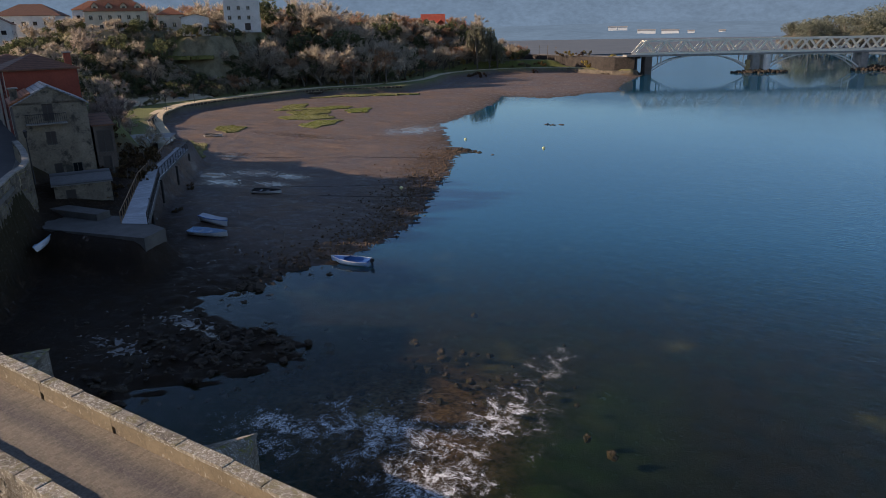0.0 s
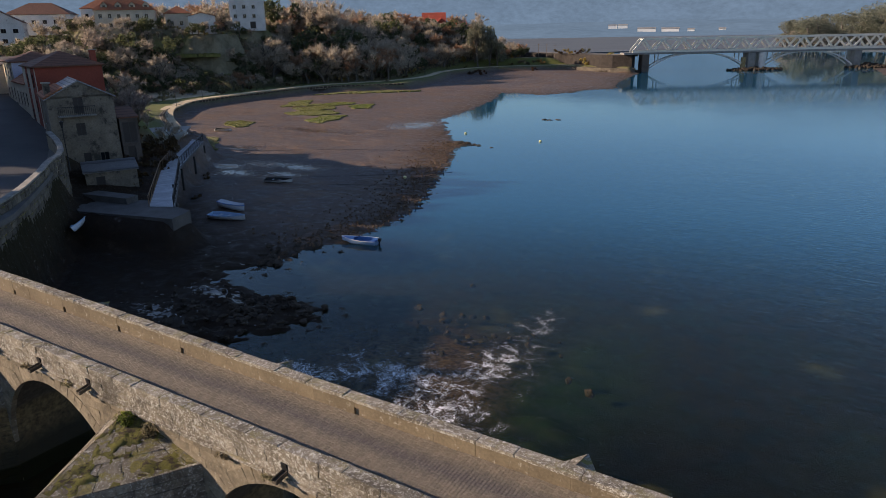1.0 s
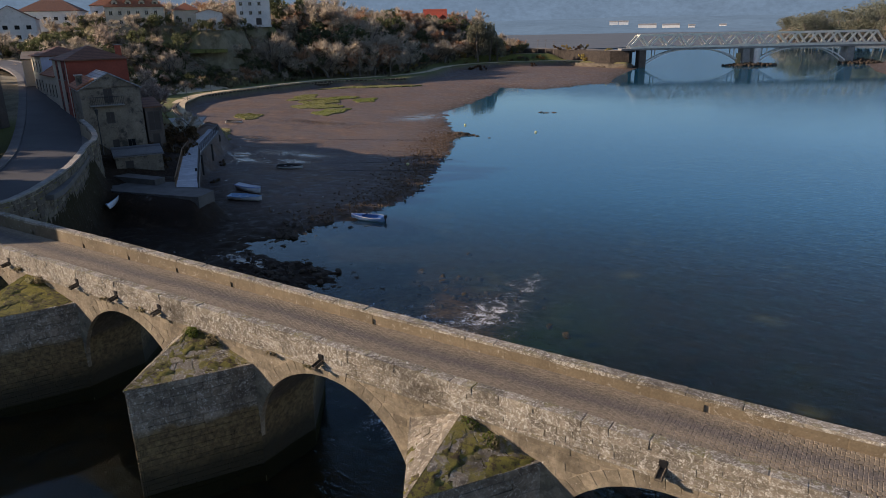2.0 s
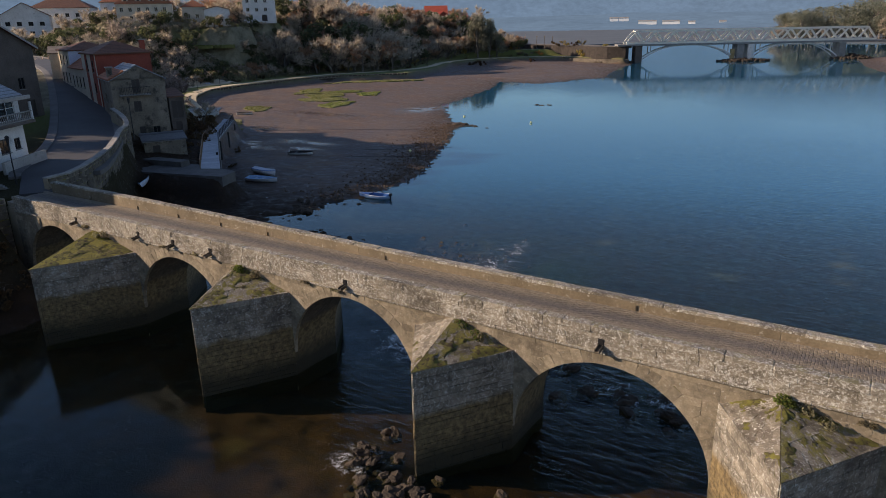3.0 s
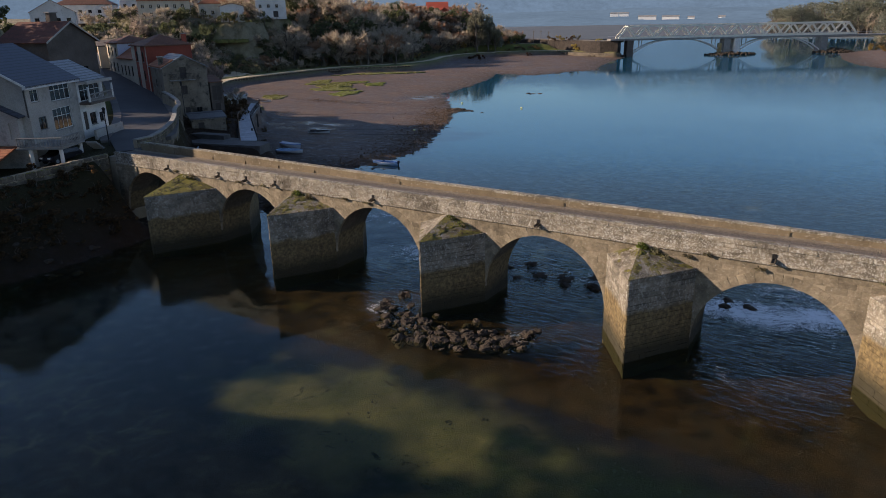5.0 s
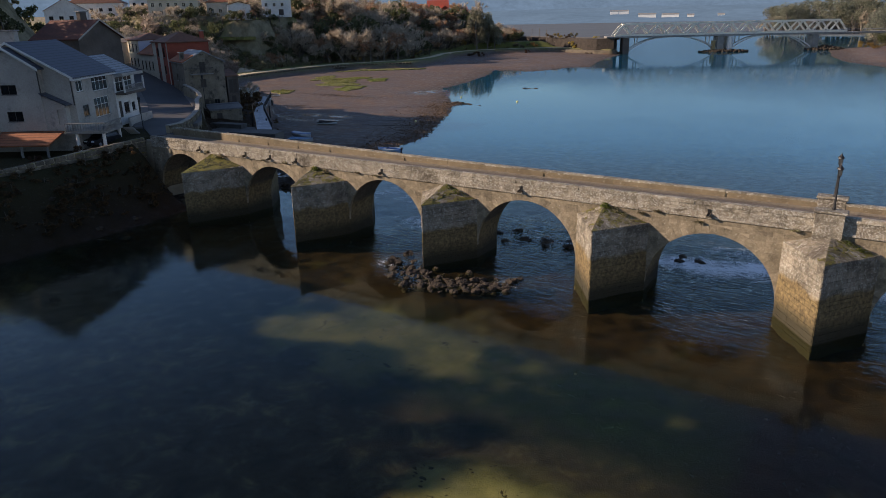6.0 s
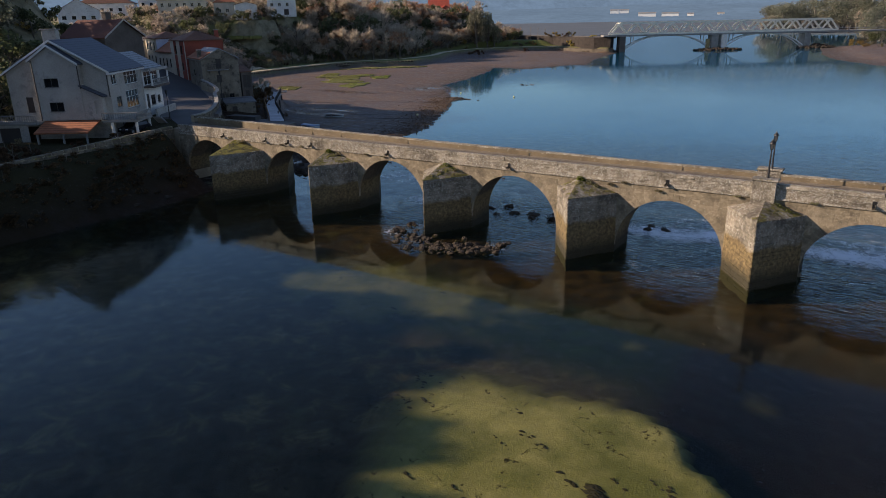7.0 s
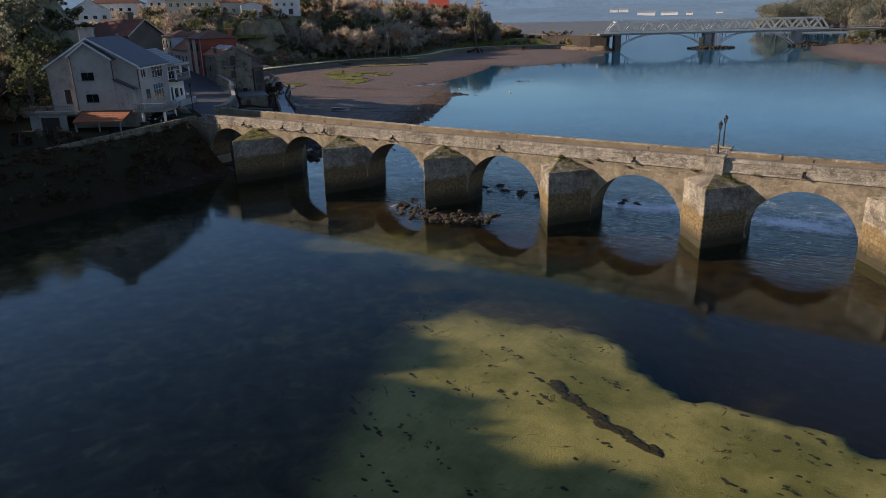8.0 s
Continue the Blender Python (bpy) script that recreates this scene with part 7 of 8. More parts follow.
for x, y, h, rd_, pd_, z in zip(tx, ty, th, tr, tp, tz):
    if h < 8 or h > 100 or (y < 82 and x > -99) or rd_ < 7 or pd_ < 3.2 or (x > -158 and y > 228) or len(taken) > 2300:
        continue
    if any((x - a) ** 2 + (y - b) ** 2 < c * c for a, b, c in BUILT):
        continue
    # houses keep an open view down the slope
    if any((x - a) * 0.54 - (y - b) * 0.84 > 0 and abs((x - a) * 0.84 + (y - b) * 0.54) < 9 and math.hypot(x - a, y - b) < 17 for a, b, c in BUILT[:6]):
        small = True
    else:
        small = False
    low_edge = 200 if y < 88 else 20 if y < 172 else 12
    if h < low_edge and r_tree.random() < 0.6:
        continue
    # grassy terrace below the houses
    if 100 < y < 172 and 37 < h < 44 and r_tree.random() < 0.45:
        continue
    gap = 3.0 if h < 60 else 4.8
    if any((x - a) ** 2 + (y - b) ** 2 < gap * gap for a, b in taken[-400:]):
        continue
    taken.append((x, y))
    k = r_tree.random()
    if h < low_edge:
        kind = "scrub" if k < 0.5 else "bracken"
    elif y > 168:
        kind = "russet" if k < 0.34 else "bare" if k < 0.74 else "green" if k < 0.90 else "scrub" if k < 0.97 else "yellow"
    else:
        kind = "bare" if k < 0.34 else "russet" if k < 0.40 else "green" if k < 0.68 else "scrub" if k < 0.97 else "yellow"
    if small and kind in ("russet", "green"):
        kind = "scrub"
    sc = r_tree.choice((0.55, 0.75, 0.9, 1.0, 1.15, 1.5)) * r_tree.uniform(0.85, 1.15) * (0.45 if h < low_edge else 0.66 if h < 52 and y < 172 else (1.12 if y < 250 else 0.85) if y > 172 else 0.62) * (0.75 if small else 1.0)
    found[kind].append((x, y, z - 0.1, r_tree.uniform(0, 6.28), sc, sc * r_tree.uniform(0.8, 1.15)))
# tall wood on the headland beyond the truss bridge
for _ in range(150):
    x, y = r_tree.uniform(-90, 130), r_tree.uniform(575, 690)
    if x < -90 + (690 - y) * 0.2:
        continue
    sc = r_tree.uniform(1.5, 2.3)
    found["gum" if r_tree.random() < 0.55 else "bare"].append((x, y, 0.8, r_tree.uniform(0, 6.28), sc, sc * (1.0 if x > -30 else 0.8)))
# the east bank beyond the truss bridge
for _ in range(120):
    x, y = r_tree.uniform(8, 170), r_tree.uniform(392, 540)
    if x < 26 and y > 470:
        continue
    kind = "gum" if r_tree.random() < 0.5 else "bare" if r_tree.random() < 0.5 else "green"
    sc = r_tree.uniform(1.0, 1.6)
    found[kind].append((x, y, ground_z(x, y) - 0.2, r_tree.uniform(0, 6.28), sc, sc))
# tall dense gums along the bank upstream, throwing their shade over the shallows
for i in range(170):
    y = r_tree.uniform(-135, -22)
    x = (-46 if y < -40 else -52) + max(0.0, (-64 - y) * 0.21) - 24 * r_tree.random() ** 1.2
    yc = y - (x + 50) * 0.588
    top = float(np.interp(yc, [-90, -80, -73, -66, -59, -51, -45, -38.5, -30, -20], [34.8, 33.2, 30.4, 27.8, 25.6, 24.2, 21.6, 18.5, 15.0, 13])) - 0.453 * (x + 50)
    g = ground_z(x, y)
    kind, tall = ("dense", 15.2) if i < 110 else ("green", 8.4)
    sc = (min(top, 38) - g) / tall * (r_tree.uniform(0.95, 1.06) if i < 110 else r_tree.uniform(0.35, 0.6))
    found[kind].append((x, y, g - 0.2, r_tree.uniform(0, 6.28), min(max(sc, 0.9), 1.7), max(sc, 0.5)))
# scrub over the dark south bank
for _ in range(300):
    x, y = r_tree.uniform(-47.5, -37.5), r_tree.uniform(-40, 6)
    z = ground_z(x, y)
    if z < 1.0:
        continue
    sc = r_tree.uniform(0.22, 0.5)
    found["bracken"].append((x, y, z - 0.1, r_tree.uniform(0, 6.28), sc, sc * 0.8))
# scrub knitting the open slope below the hill houses together
for _ in range(620):
    x, y = r_tree.uniform(-216, -164), r_tree.uniform(98, 190)
    z = ground_z(x, y)
    if z < 4.0 or any((x - a) ** 2 + (y - b) ** 2 < (0.8 * c) ** 2 for a, b, c in BUILT):
        continue
    kind = r_tree.choice(("scrub", "scrub", "bare", "bare", "green", "bare", "yellow"))
    sc = r_tree.uniform(0.3, 0.68)
    found[kind].append((x, y, z - 0.15, r_tree.uniform(0, 6.28), sc, sc))
for _ in range(110):
    x, y = r_tree.uniform(-200, -172), r_tree.uniform(122, 172)
    kind = r_tree.choice(("scrub", "scrub", "green", "bare", "bare", "russet"))
    sc = r_tree.uniform(0.55, 1.05) * (1.0 if kind == "scrub" else 0.7)
    if any((x - a) ** 2 + (y - b) ** 2 < (0.7 * c) ** 2 for a, b, c in BUILT):
        continue
    found[kind].append((x, y, ground_z(x, y) - 0.15, r_tree.uniform(0, 6.28), sc, sc))
# gardens and trees on the slope behind the houses by the bridge
for _ in range(520):
    x, y = r_tree.uniform(-165, -74), r_tree.uniform(-34, 46)
    if math.hypot(x + 88, y - 28) < 12 or (x > -78 and y > 2) or seg_dist(np.array([x]), np.array([y]), ROAD)[0][0] < 8:
        continue
    kind = r_tree.choice(("green", "green", "scrub", "scrub", "scrub", "bare", "yellow"))
    sc = r_tree.uniform(0.5, 0.95)
    found[kind].append((x, y, ground_z(x, y) - 0.2, r_tree.uniform(0, 6.28), sc, sc))
# bramble bank under the walkway and round the old house
for _ in range(34):
    k = 0.55 * r_tree.random()
    x, y = -66 - 20 * k + r_tree.gauss(0, 1.6) - 3, 40 + 21 * k + r_tree.gauss(0, 1.6)
    sc = r_tree.uniform(0.3, 0.6)
    found["bracken"].append((x, y, ground_z(x, y) - 0.1, r_tree.uniform(0, 6.28), sc, sc))
WORDS = {"bare": "leafless grey-brown trees massed on the hillside", "russet": "russet-twigged winter trees massed on the hillside", "green": "dark evergreen trees among the hillside wood", "scrub": "olive scrub covering the slopes", "bracken": "brown bracken and brambles on the banks", "yellow": "yellowish winter bushes among the scrub", "gum": "tall grey-green trees on the far bank", "dense": "tall dense dark trees on the shaded bank"}
for kind, spots in found.items():
    crowns = wood("woodland" if kind not in ("scrub", "bracken", "yellow") else "undergrowth", WORDS[kind], LIGHT[kind], 1, spots, CROWN[kind])
    ob = tagged(part(crowns.name.split(".")[0], crowns, None), WORDS[kind], "woods" if kind not in ("scrub", "bracken", "yellow") else "scrub", kind="stuff")
    part("stems", wood("stems", "", LIGHT[kind], 0, spots, BARK), None, ob)
for x, y, k, sc in ((-196, 232, "green", 1.5), (-188, 262, "russet", 1.3), (-178, 268, "russet", 1.2), (-150, 264, "bracken", 1.3), (-158, 268, "bracken", 1.4),
                    (-142, 300, "bracken", 1.0), (-122, 318, "yellow", 1.5), (-114, 319, "yellow", 1.6), (-109, 321, "yellow", 1.3), (-152, 312, "scrub", 1.3), (-146, 318, "yellow", 0.9),
                    (-236, 244, "gum", 0.8), (-228, 250, "gum", 0.9), (-220, 176, "bare", 1.4), (-168, 78, "bare", 1.6), (-158, 80, "bare", 1.5), (-150, 84, "bare", 1.3), (-178, 84, "scrub", 1.2)):
    plant(k, x, y, sc)
for x, y, sc, tl in ((-168, 292, 0.9, 1.75), (-164.5, 297, 0.9, 1.65), (-172, 296, 0.8, 1.5), (-162, 301, 0.75, 1.3)):
    plant("gum", x, y, sc, None, tl)
# garden between the old house and the walkway
for x, y, k, sc in ((-83, 49, "bare", 0.75), (-86, 53, "bare", 0.8), (-80, 47.5, "bare", 0.8), (-79, 50, "bracken", 1.1), (-82, 54, "bare", 0.7), (-75.5, 49, "bracken", 1.1), (-74, 46, "bracken", 0.9), (-72.5, 43.2, "bracken", 0.8), (-76, 46, "bracken", 1.2),
                    (-71, 40.5, "bracken", 0.5), (-90, 50, "green", 0.8), (-93, 55, "bare", 0.9), (-97, 60, "bare", 0.8), (-101, 64, "bare", 0.7), (-96, 66, "scrub", 0.6), (-92.5, 69.2, "scrub", 0.5), (-104, 69, "scrub", 0.6)):
    plant(k, x, y, sc)
for x, y, k, sc in ((-84, -20, "green", 1.6), (-92, -8, "bare", 1.5), (-98, 2, "bare", 1.4), (-96, -14, "green", 1.7), (-104, -4, "green", 1.5), (-88, -30, "green", 1.6), (-80, -28, "green", 1.5), (-110, 6, "bare", 1.4), (-86, -2, "bare", 1.2), (-100, -24, "green", 1.7), (-106, -14, "gum", 0.8), (-74, -24, "green", 1.5), (-68, -28, "green", 1.5),
                    (-74, -8, "green", 1.5), (-78, 0, "green", 1.6), (-70, -14, "green", 1.4), (-82, 6, "scrub", 1.8), (-90, 10, "green", 1.5), (-76, 12, "yellow", 1.2), (-66, -18, "green", 1.2), (-58, -18, "bracken", 1.3), (-54, -14, "bracken", 0.9), (-51, -9, "bracken", 0.8), (-50, -4, "bracken", 0.6), (-96, 8, "gum", 1.0), (-104, 14, "gum", 0.9),
                    (-50.5, 1.0, "bracken", 0.6), (-49, -12, "bracken", 0.9), (-48.4, -20, "bracken", 1.0), (-47.8, -28, "scrub", 1.0), (-56, -9.5, "scrub", 0.6)):
    plant(k, x, y, sc)
for x, y, k, sc in ((14, 352, "yellow", 1.2), (20, 345, "scrub", 1.3), (26, 338, "scrub", 1.4), (9, 362, "yellow", 1.1), (34, 330, "bracken", 1.5), (30, 356, "scrub", 1.5), (18, 372, "green", 1.2), (12, 380, "scrub", 1.6), (44, 340, "scrub", 1.6)):
    plant(k, x, y, sc)


# marsh grass islands and verges
def grass_patch(name, label, poly, z, n, size, leaf, seed, lift=0.17):
    """A low turf with blades, its rim uneven."""
    r = random.Random(seed)
    xs, ys = [p[0] for p in poly], [p[1] for p in poly]
    s = Soup()
    z = float(np.mean([ground_z(x, y) for x, y in poly]))
    edge = finer(rounded(poly + poly[:1], 2), 0.45)[:-1]
    edge = [(x + r.gauss(0, 0.16) + 0.6 * math.sin(0.9 * y + seed) + 0.25 * math.sin(2.9 * x + y), y + r.gauss(0, 0.16) + 0.6 * math.sin(1.1 * x) + 0.25 * math.sin(3.1 * y + seed)) for x, y in edge]
    s.prism(edge, z - 0.6, z + lift)
    turf = tagged(part(name, s, LEAF_T), label, "grass", kind="stuff")
    s = Soup()
    rs = np.random.RandomState(seed)
    qx, qy = rs.uniform(min(xs), max(xs), n * 6), rs.uniform(min(ys), max(ys), n * 6)
    ok = inside(qx, qy, edge)
    for x, y in list(zip(qx[ok].tolist(), qy[ok].tolist()))[:n]:
        a, L = r.uniform(0, 6.28), size * r.uniform(0.5, 1.3)
        dx, dy = math.cos(a) * L * 0.6, math.sin(a) * L * 0.6
        s.add([(x - dx, y - dy, z + lift - 0.02), (x + dx, y + dy, z + lift - 0.02), (x + dx * 0.6 + r.gauss(0, 0.1), y + dy * 0.6, z + lift + L), (x - dx * 0.6, y - dy * 0.6 + r.gauss(0, 0.1), z + lift + L * 0.8)], [(0, 1, 2, 3)])
    part("blades", s, leaf, turf, fix=False)


LEAF_T = surface("marsh_turf", (0.075, 0.082, 0.024), (0.21, 0.20, 0.058), 0.6, 0.95, 6.0, 0.08)
for k, poly in enumerate(([(-137, 130), (-147, 145), (-141, 148), (-137, 140), (-132, 136)], [(-134.5, 138), (-131, 146), (-125, 149), (-124, 142), (-129, 137)], [(-131, 127.5), (-133, 133.5), (-126, 139), (-121, 134), (-122, 126)], [(-122, 140), (-121, 149), (-113.5, 141), (-116, 135)],
                          [(-125, 118.5), (-128, 125), (-119, 130), (-112.5, 127), (-115, 119)], [(-113, 119), (-109, 125), (-105.6, 117), (-104, 109), (-110, 110)])):
    grass_patch("marsh_turf", "bright green salt-marsh turf on the mudflat", poly, 0.85, 900, 0.11, LEAF_G, 11 + k)
grass_patch("marsh_turf", "small green turf island on the mudflat", [(-124.4, 98.8), (-125.4, 103.3), (-120, 104), (-115.4, 100), (-116.1, 95)], 0.85, 700, 0.11, LEAF_G, 2)
grass_patch("marsh_turf", "green turf at the foot of the sea wall", [(-150, 168), (-155, 158), (-152, 178), (-136, 186), (-130, 190), (-134, 181)], 0.8, 800, 0.11, LEAF_G, 3)
grass_patch("marsh_turf", "green turf beside the walkway head", [(-99, 73), (-110, 79), (-116, 84), (-109, 84), (-101, 78), (-95, 72)], 0.9, 500, 0.16, LEAF_O, 4)

grass_patch("lawn", "bright green garden terrace on the hillside", [(-206.5, 137.5), (-200.5, 146.5), (-194.5, 153), (-190.5, 157), (-187.5, 154), (-192.5, 148.5), (-198, 142), (-203.5, 134.5)], 16, 700, 0.22, LEAF_G, 21, 0.35)
grass_patch("lawn", "lower green garden terrace on the hillside", [(-196.5, 143.5), (-190.5, 151), (-185.5, 156.5), (-183, 154), (-188, 148), (-193.5, 141)], 12, 500, 0.22, LEAF_G, 22, 0.35)
for x, y, k, sc in ((-205, 117, "bare", 1.75), (-199.5, 111, "bare", 1.5), (-210, 124, "bare", 1.5), (-113, 68, "bare", 0.8), (-118, 72, "bare", 0.75), (-107, 66, "bare", 0.85), (-108, 317, "yellow", 2.0), (-113, 320, "yellow", 1.9)):
    plant(k, x, y, sc)


grass_patch("lawn", "sunlit grass beside the promenade", [(-128, 84), (-140, 91.2), (-150, 96.8), (-158, 103), (-163, 101), (-150, 92), (-133, 82)], 2.6, 700, 0.12, LEAF_G, 23, 0.10)
pl, pr = [(-168.2, 104), (-168.6, 120), (-169.4, 138)], [(-178, 104), (-181, 119), (-184, 134)]
tagged(part("plaza", strip(pr, pl, [ground_z(*p) + 0.08 for p in pr], [ground_z(*p) + 0.08 for p in pl], 0.4), SANDY), "pale sandy open ground beside the promenade", "path", kind="structure")
for x, y, k, sc in ((-128, 321, "bracken", 1.2), (-134, 323, "yellow", 1.0), (-120, 316, "bracken", 1.1), (-140, 326, "bracken", 1.3), (-126, 324, "scrub", 1.1), (-103, 313, "bracken", 0.8)):
    plant(k, x, y, sc, 7.5 if y > 318 else None)


def pine(x, y, h):
    """A tall bare-trunked pine with clumped tufts."""
    ob = thing("pine_tree", "tall bare-trunked pine rising above the wood", "tree", pose(x, y, ground_z(x, y) - 0.1))
    r = random.Random(77)
    s, lobes = Soup().tube([(0, 0, 0), (0.15, 0.1, h * 0.5), (-0.1, 0, h)], [h * 0.022, h * 0.015, h * 0.006], 7), []
    for i in range(9):
        z, a, w = h * r.uniform(0.55, 0.97), r.uniform(0, 6.28), h * r.uniform(0.06, 0.15)
        p = (w * math.cos(a), w * math.sin(a), z)
        s.tube([(0, 0, z - h * 0.04), p], [h * 0.006, h * 0.003], 4, False)
        lobes.append((*p, h * r.uniform(0.04, 0.07)))
    part("trunk", s, BARK, ob)
    part("crown", leaf_soup(r, lobes + [(0, 0, h * 0.98, h * 0.06)], 900, 0.3), LEAF_D, ob, fix=False)


pine(-185, 237, 17.0)

# ---- boats ----
HULL_W = plain("white_hull", (0.70, 0.72, 0.74), 0.4)
HULL_B = plain("blue_paint", (0.06, 0.20, 0.50), 0.4)
HULL_P = plain("pale_blue_hull", (0.30, 0.47, 0.72), 0.4)
HULL_IN = plain("pale_blue_inside", (0.30, 0.45, 0.62), 0.6)
CANVAS = plain("grey_cover", (0.50, 0.53, 0.58), 0.8)


def hull(L, W, H, n=14, inset=0.0, z0=0.0):
    """A pointed open hull with a square stern."""
    s = Soup()
    rows = []
    for i in range(n + 1):
        u = i / n
        w = W / 2 * (0.82 + 0.18 * math.sin(math.pi * min(u * 1.6, 1))) * (1 - max(0, (u - 0.45) / 0.55) ** 2.2) - inset
        w = max(w, 0.015)
        sheer = H * (1 + 0.35 * max(0, u - 0.4) ** 2 * 2)
        x = -L / 2 + L * u - (inset * 1.2 if u > 0.9 else -inset if u < 0.05 else 0)
        keel = 0.02 * H + 0.6 * H * max(0, (u - 0.75) / 0.25) ** 2 * 0.5
        rows.append([(x, -w, sheer), (x, -w * 0.88, H * 0.45 + keel), (x, -w * 0.45, keel + z0), (x, 0, keel * 0.6 + z0), (x, w * 0.45, keel + z0), (x, w * 0.88, H * 0.45 + keel), (x, w, sheer)])
    k = 7
    s.v = [p for r in rows for p in r]
    s.f = [(i * k + j, (i + 1) * k + j, (i + 1) * k + j + 1, i * k + j + 1) for i in range(n) for j in range(k - 1)]
    s.f.append(tuple(range(k)))
    return s, rows


def rowing_boat(label, x, y, z, rz_, L, W, H, outer, inner, tilt=0.0, cover=False, motor=False, deck=False):
    ob = thing("rowing_boat" if not deck else "motor_boat", label, "boat", pose(x, y, z, tilt, 0, rz_), "boats on the mud")
    s, rows = hull(L, W, H)
    part("hull", s, outer, ob, smooth=True, fix=False)
    s2, rows2 = hull(L, W, H, inset=0.06, z0=0.09)
    s2.f = [q[::-1] for q in s2.f]
    part("lining", s2, inner, ob, fix=False)
    rim = Soup()
    for sd in (0, 6):
        rim.tube([r[sd] for r in rows], 0.045, 5)
    part("gunwale", rim, HULL_W if outer is not HULL_W else inner, ob)
    if not deck:
        for u in (0.28, 0.52, 0.74):
            w = W * 0.42 * (1 - max(0, u - 0.5))
            part("thwart", Soup().box(-L / 2 + L * u - 0.12, -w, H * 0.62, -L / 2 + L * u + 0.12, w, H * 0.68), BOARD, ob)
    else:
        part("foredeck", Soup().add([(L * 0.10, -W * 0.44, H * 1.02), (L * 0.10, W * 0.44, H * 1.02), (L * 0.32, W * 0.30, H * 1.1), (L * 0.47, 0, H * 1.22), (L * 0.32, -W * 0.30, H * 1.1), (L * 0.15, 0, H * 1.2)],
                                [(0, 5, 4), (5, 3, 4), (5, 2, 3), (1, 2, 5)]), HULL_B, ob)
        part("windscreen", Soup().add([(L * 0.08, -W * 0.40, H * 1.0), (L * 0.08, W * 0.40, H * 1.0), (L * 0.0, W * 0.33, H * 1.55), (L * 0.0, -W * 0.33, H * 1.55)], [(0, 1, 2, 3)]), PANE, ob)
        part("stern_seat", Soup().box(-L * 0.42, -W * 0.38, H * 0.35, -L * 0.28, W * 0.38, H * 0.8, ch=0.04), HULL_B, ob)
    if cover:
        s3 = Soup()
        top = [Vector((r[0][0], 0, r[0][2] + 0.28)) for r in rows]
        for i in range(len(rows) - 1):
            s3.add([rows[i][0], rows[i + 1][0], top[i + 1], top[i]], [(0, 1, 2, 3)]).add([rows[i][6], rows[i + 1][6], top[i + 1], top[i]], [(3, 2, 1, 0)])
        part("cover", s3, CANVAS, ob)
    if motor:
        part("outboard_motor", Soup().box(-L / 2 - 0.35, -0.14, H * 0.8, -L / 2 - 0.05, 0.14, H * 1.45, ch=0.05).box(-L / 2 - 0.25, -0.05, -0.1, -L / 2 - 0.12, 0.05, H * 0.8), IRON, ob)
    return ob


def on_ground(x, y):
    return max(ground_z(x, y), -0.08)


rowing_boat("blue and white motor boat moored at the edge of the mud", -39.7, 44.0, -0.10, 192, 3.9, 1.6, 0.55, HULL_P, HULL_B, motor=True, deck=True)
rowing_boat("long white rowing boat lying on the dark mud", -57.7, 43.1, on_ground(-57.7, 43.1), 14, 4.6, 1.4, 0.55, HULL_W, HULL_IN, 6)
rowing_boat("white rowing boat under a pale canvas cover on the mud", -60.6, 46.3, on_ground(-60.6, 46.3), -8, 4.7, 1.6, 0.6, HULL_W, HULL_B, -8, cover=True)
rowing_boat("white rowing boat with a dark inside aground on the flat", -66.8, 59.8, on_ground(-66.8, 59.8), 22, 4.0, 1.3, 0.45, HULL_W, IRON, 5)
rowing_boat("small dark and white rowing boat by the turf island", -114.0, 90.6, on_ground(-114.0, 90.6), 22, 3.8, 1.3, 0.5, HULL_W, IRON, 4)
rowing_boat("upturned-looking white rowing boat at the foot of the quay", -62.4, 29.3, ground_z(-62.4, 29.3) + 0.15, -42, 4.6, 1.4, 0.5, HULL_W, HULL_IN, 28)

# ---- boulders at the third pier and on the shoals ----
def boulder_mesh(seed):
    r = random.Random(seed)
    bm = bmesh.new()
    bmesh.ops.create_icosphere(bm, subdivisions=3, radius=1.0)
    o = Vector((r.uniform(0, 99), r.uniform(0, 99), r.uniform(0, 99)))
    for v in bm.verts:
        k = 1 + 0.45 * noise.noise(v.co * 1.3 + o) + 0.3 * abs(noise.noise(v.co * 2.3 + o)) + 0.26 * noise.noise(v.co * 4.0 + o) + 0.09 * noise.noise(v.co * 9.0 + o)
        v.co = Vector((v.co.x * 1.15, v.co.y * 0.9, v.co.z * 0.72)) * k
    me_ = bpy.data.meshes.new("boulder")
    bm.to_mesh(me_)
    bm.free()
    me_.materials.append(ROCK)
    me_.shade_flat()
    return me_


BOULDERS = [boulder_mesh(i) for i in range(7)]
r_rock = random.Random(5)


def boulder(x, y, z, size, group):
    ob = new("boulder", BOULDERS[r_rock.randrange(7)])
    ob.matrix_basis = Matrix.Translation((x, y, z)) @ Euler((r_rock.uniform(-0.5, 0.5), r_rock.uniform(-0.5, 0.5), r_rock.uniform(0, 6.28))).to_matrix().to_4x4() @ Matrix.Diagonal((size, size * r_rock.uniform(0.7, 1.1), size * r_rock.uniform(0.6, 1.0), 1))
    return tagged(ob, "dark brown weed-covered boulder in the shallows", "boulder", group)


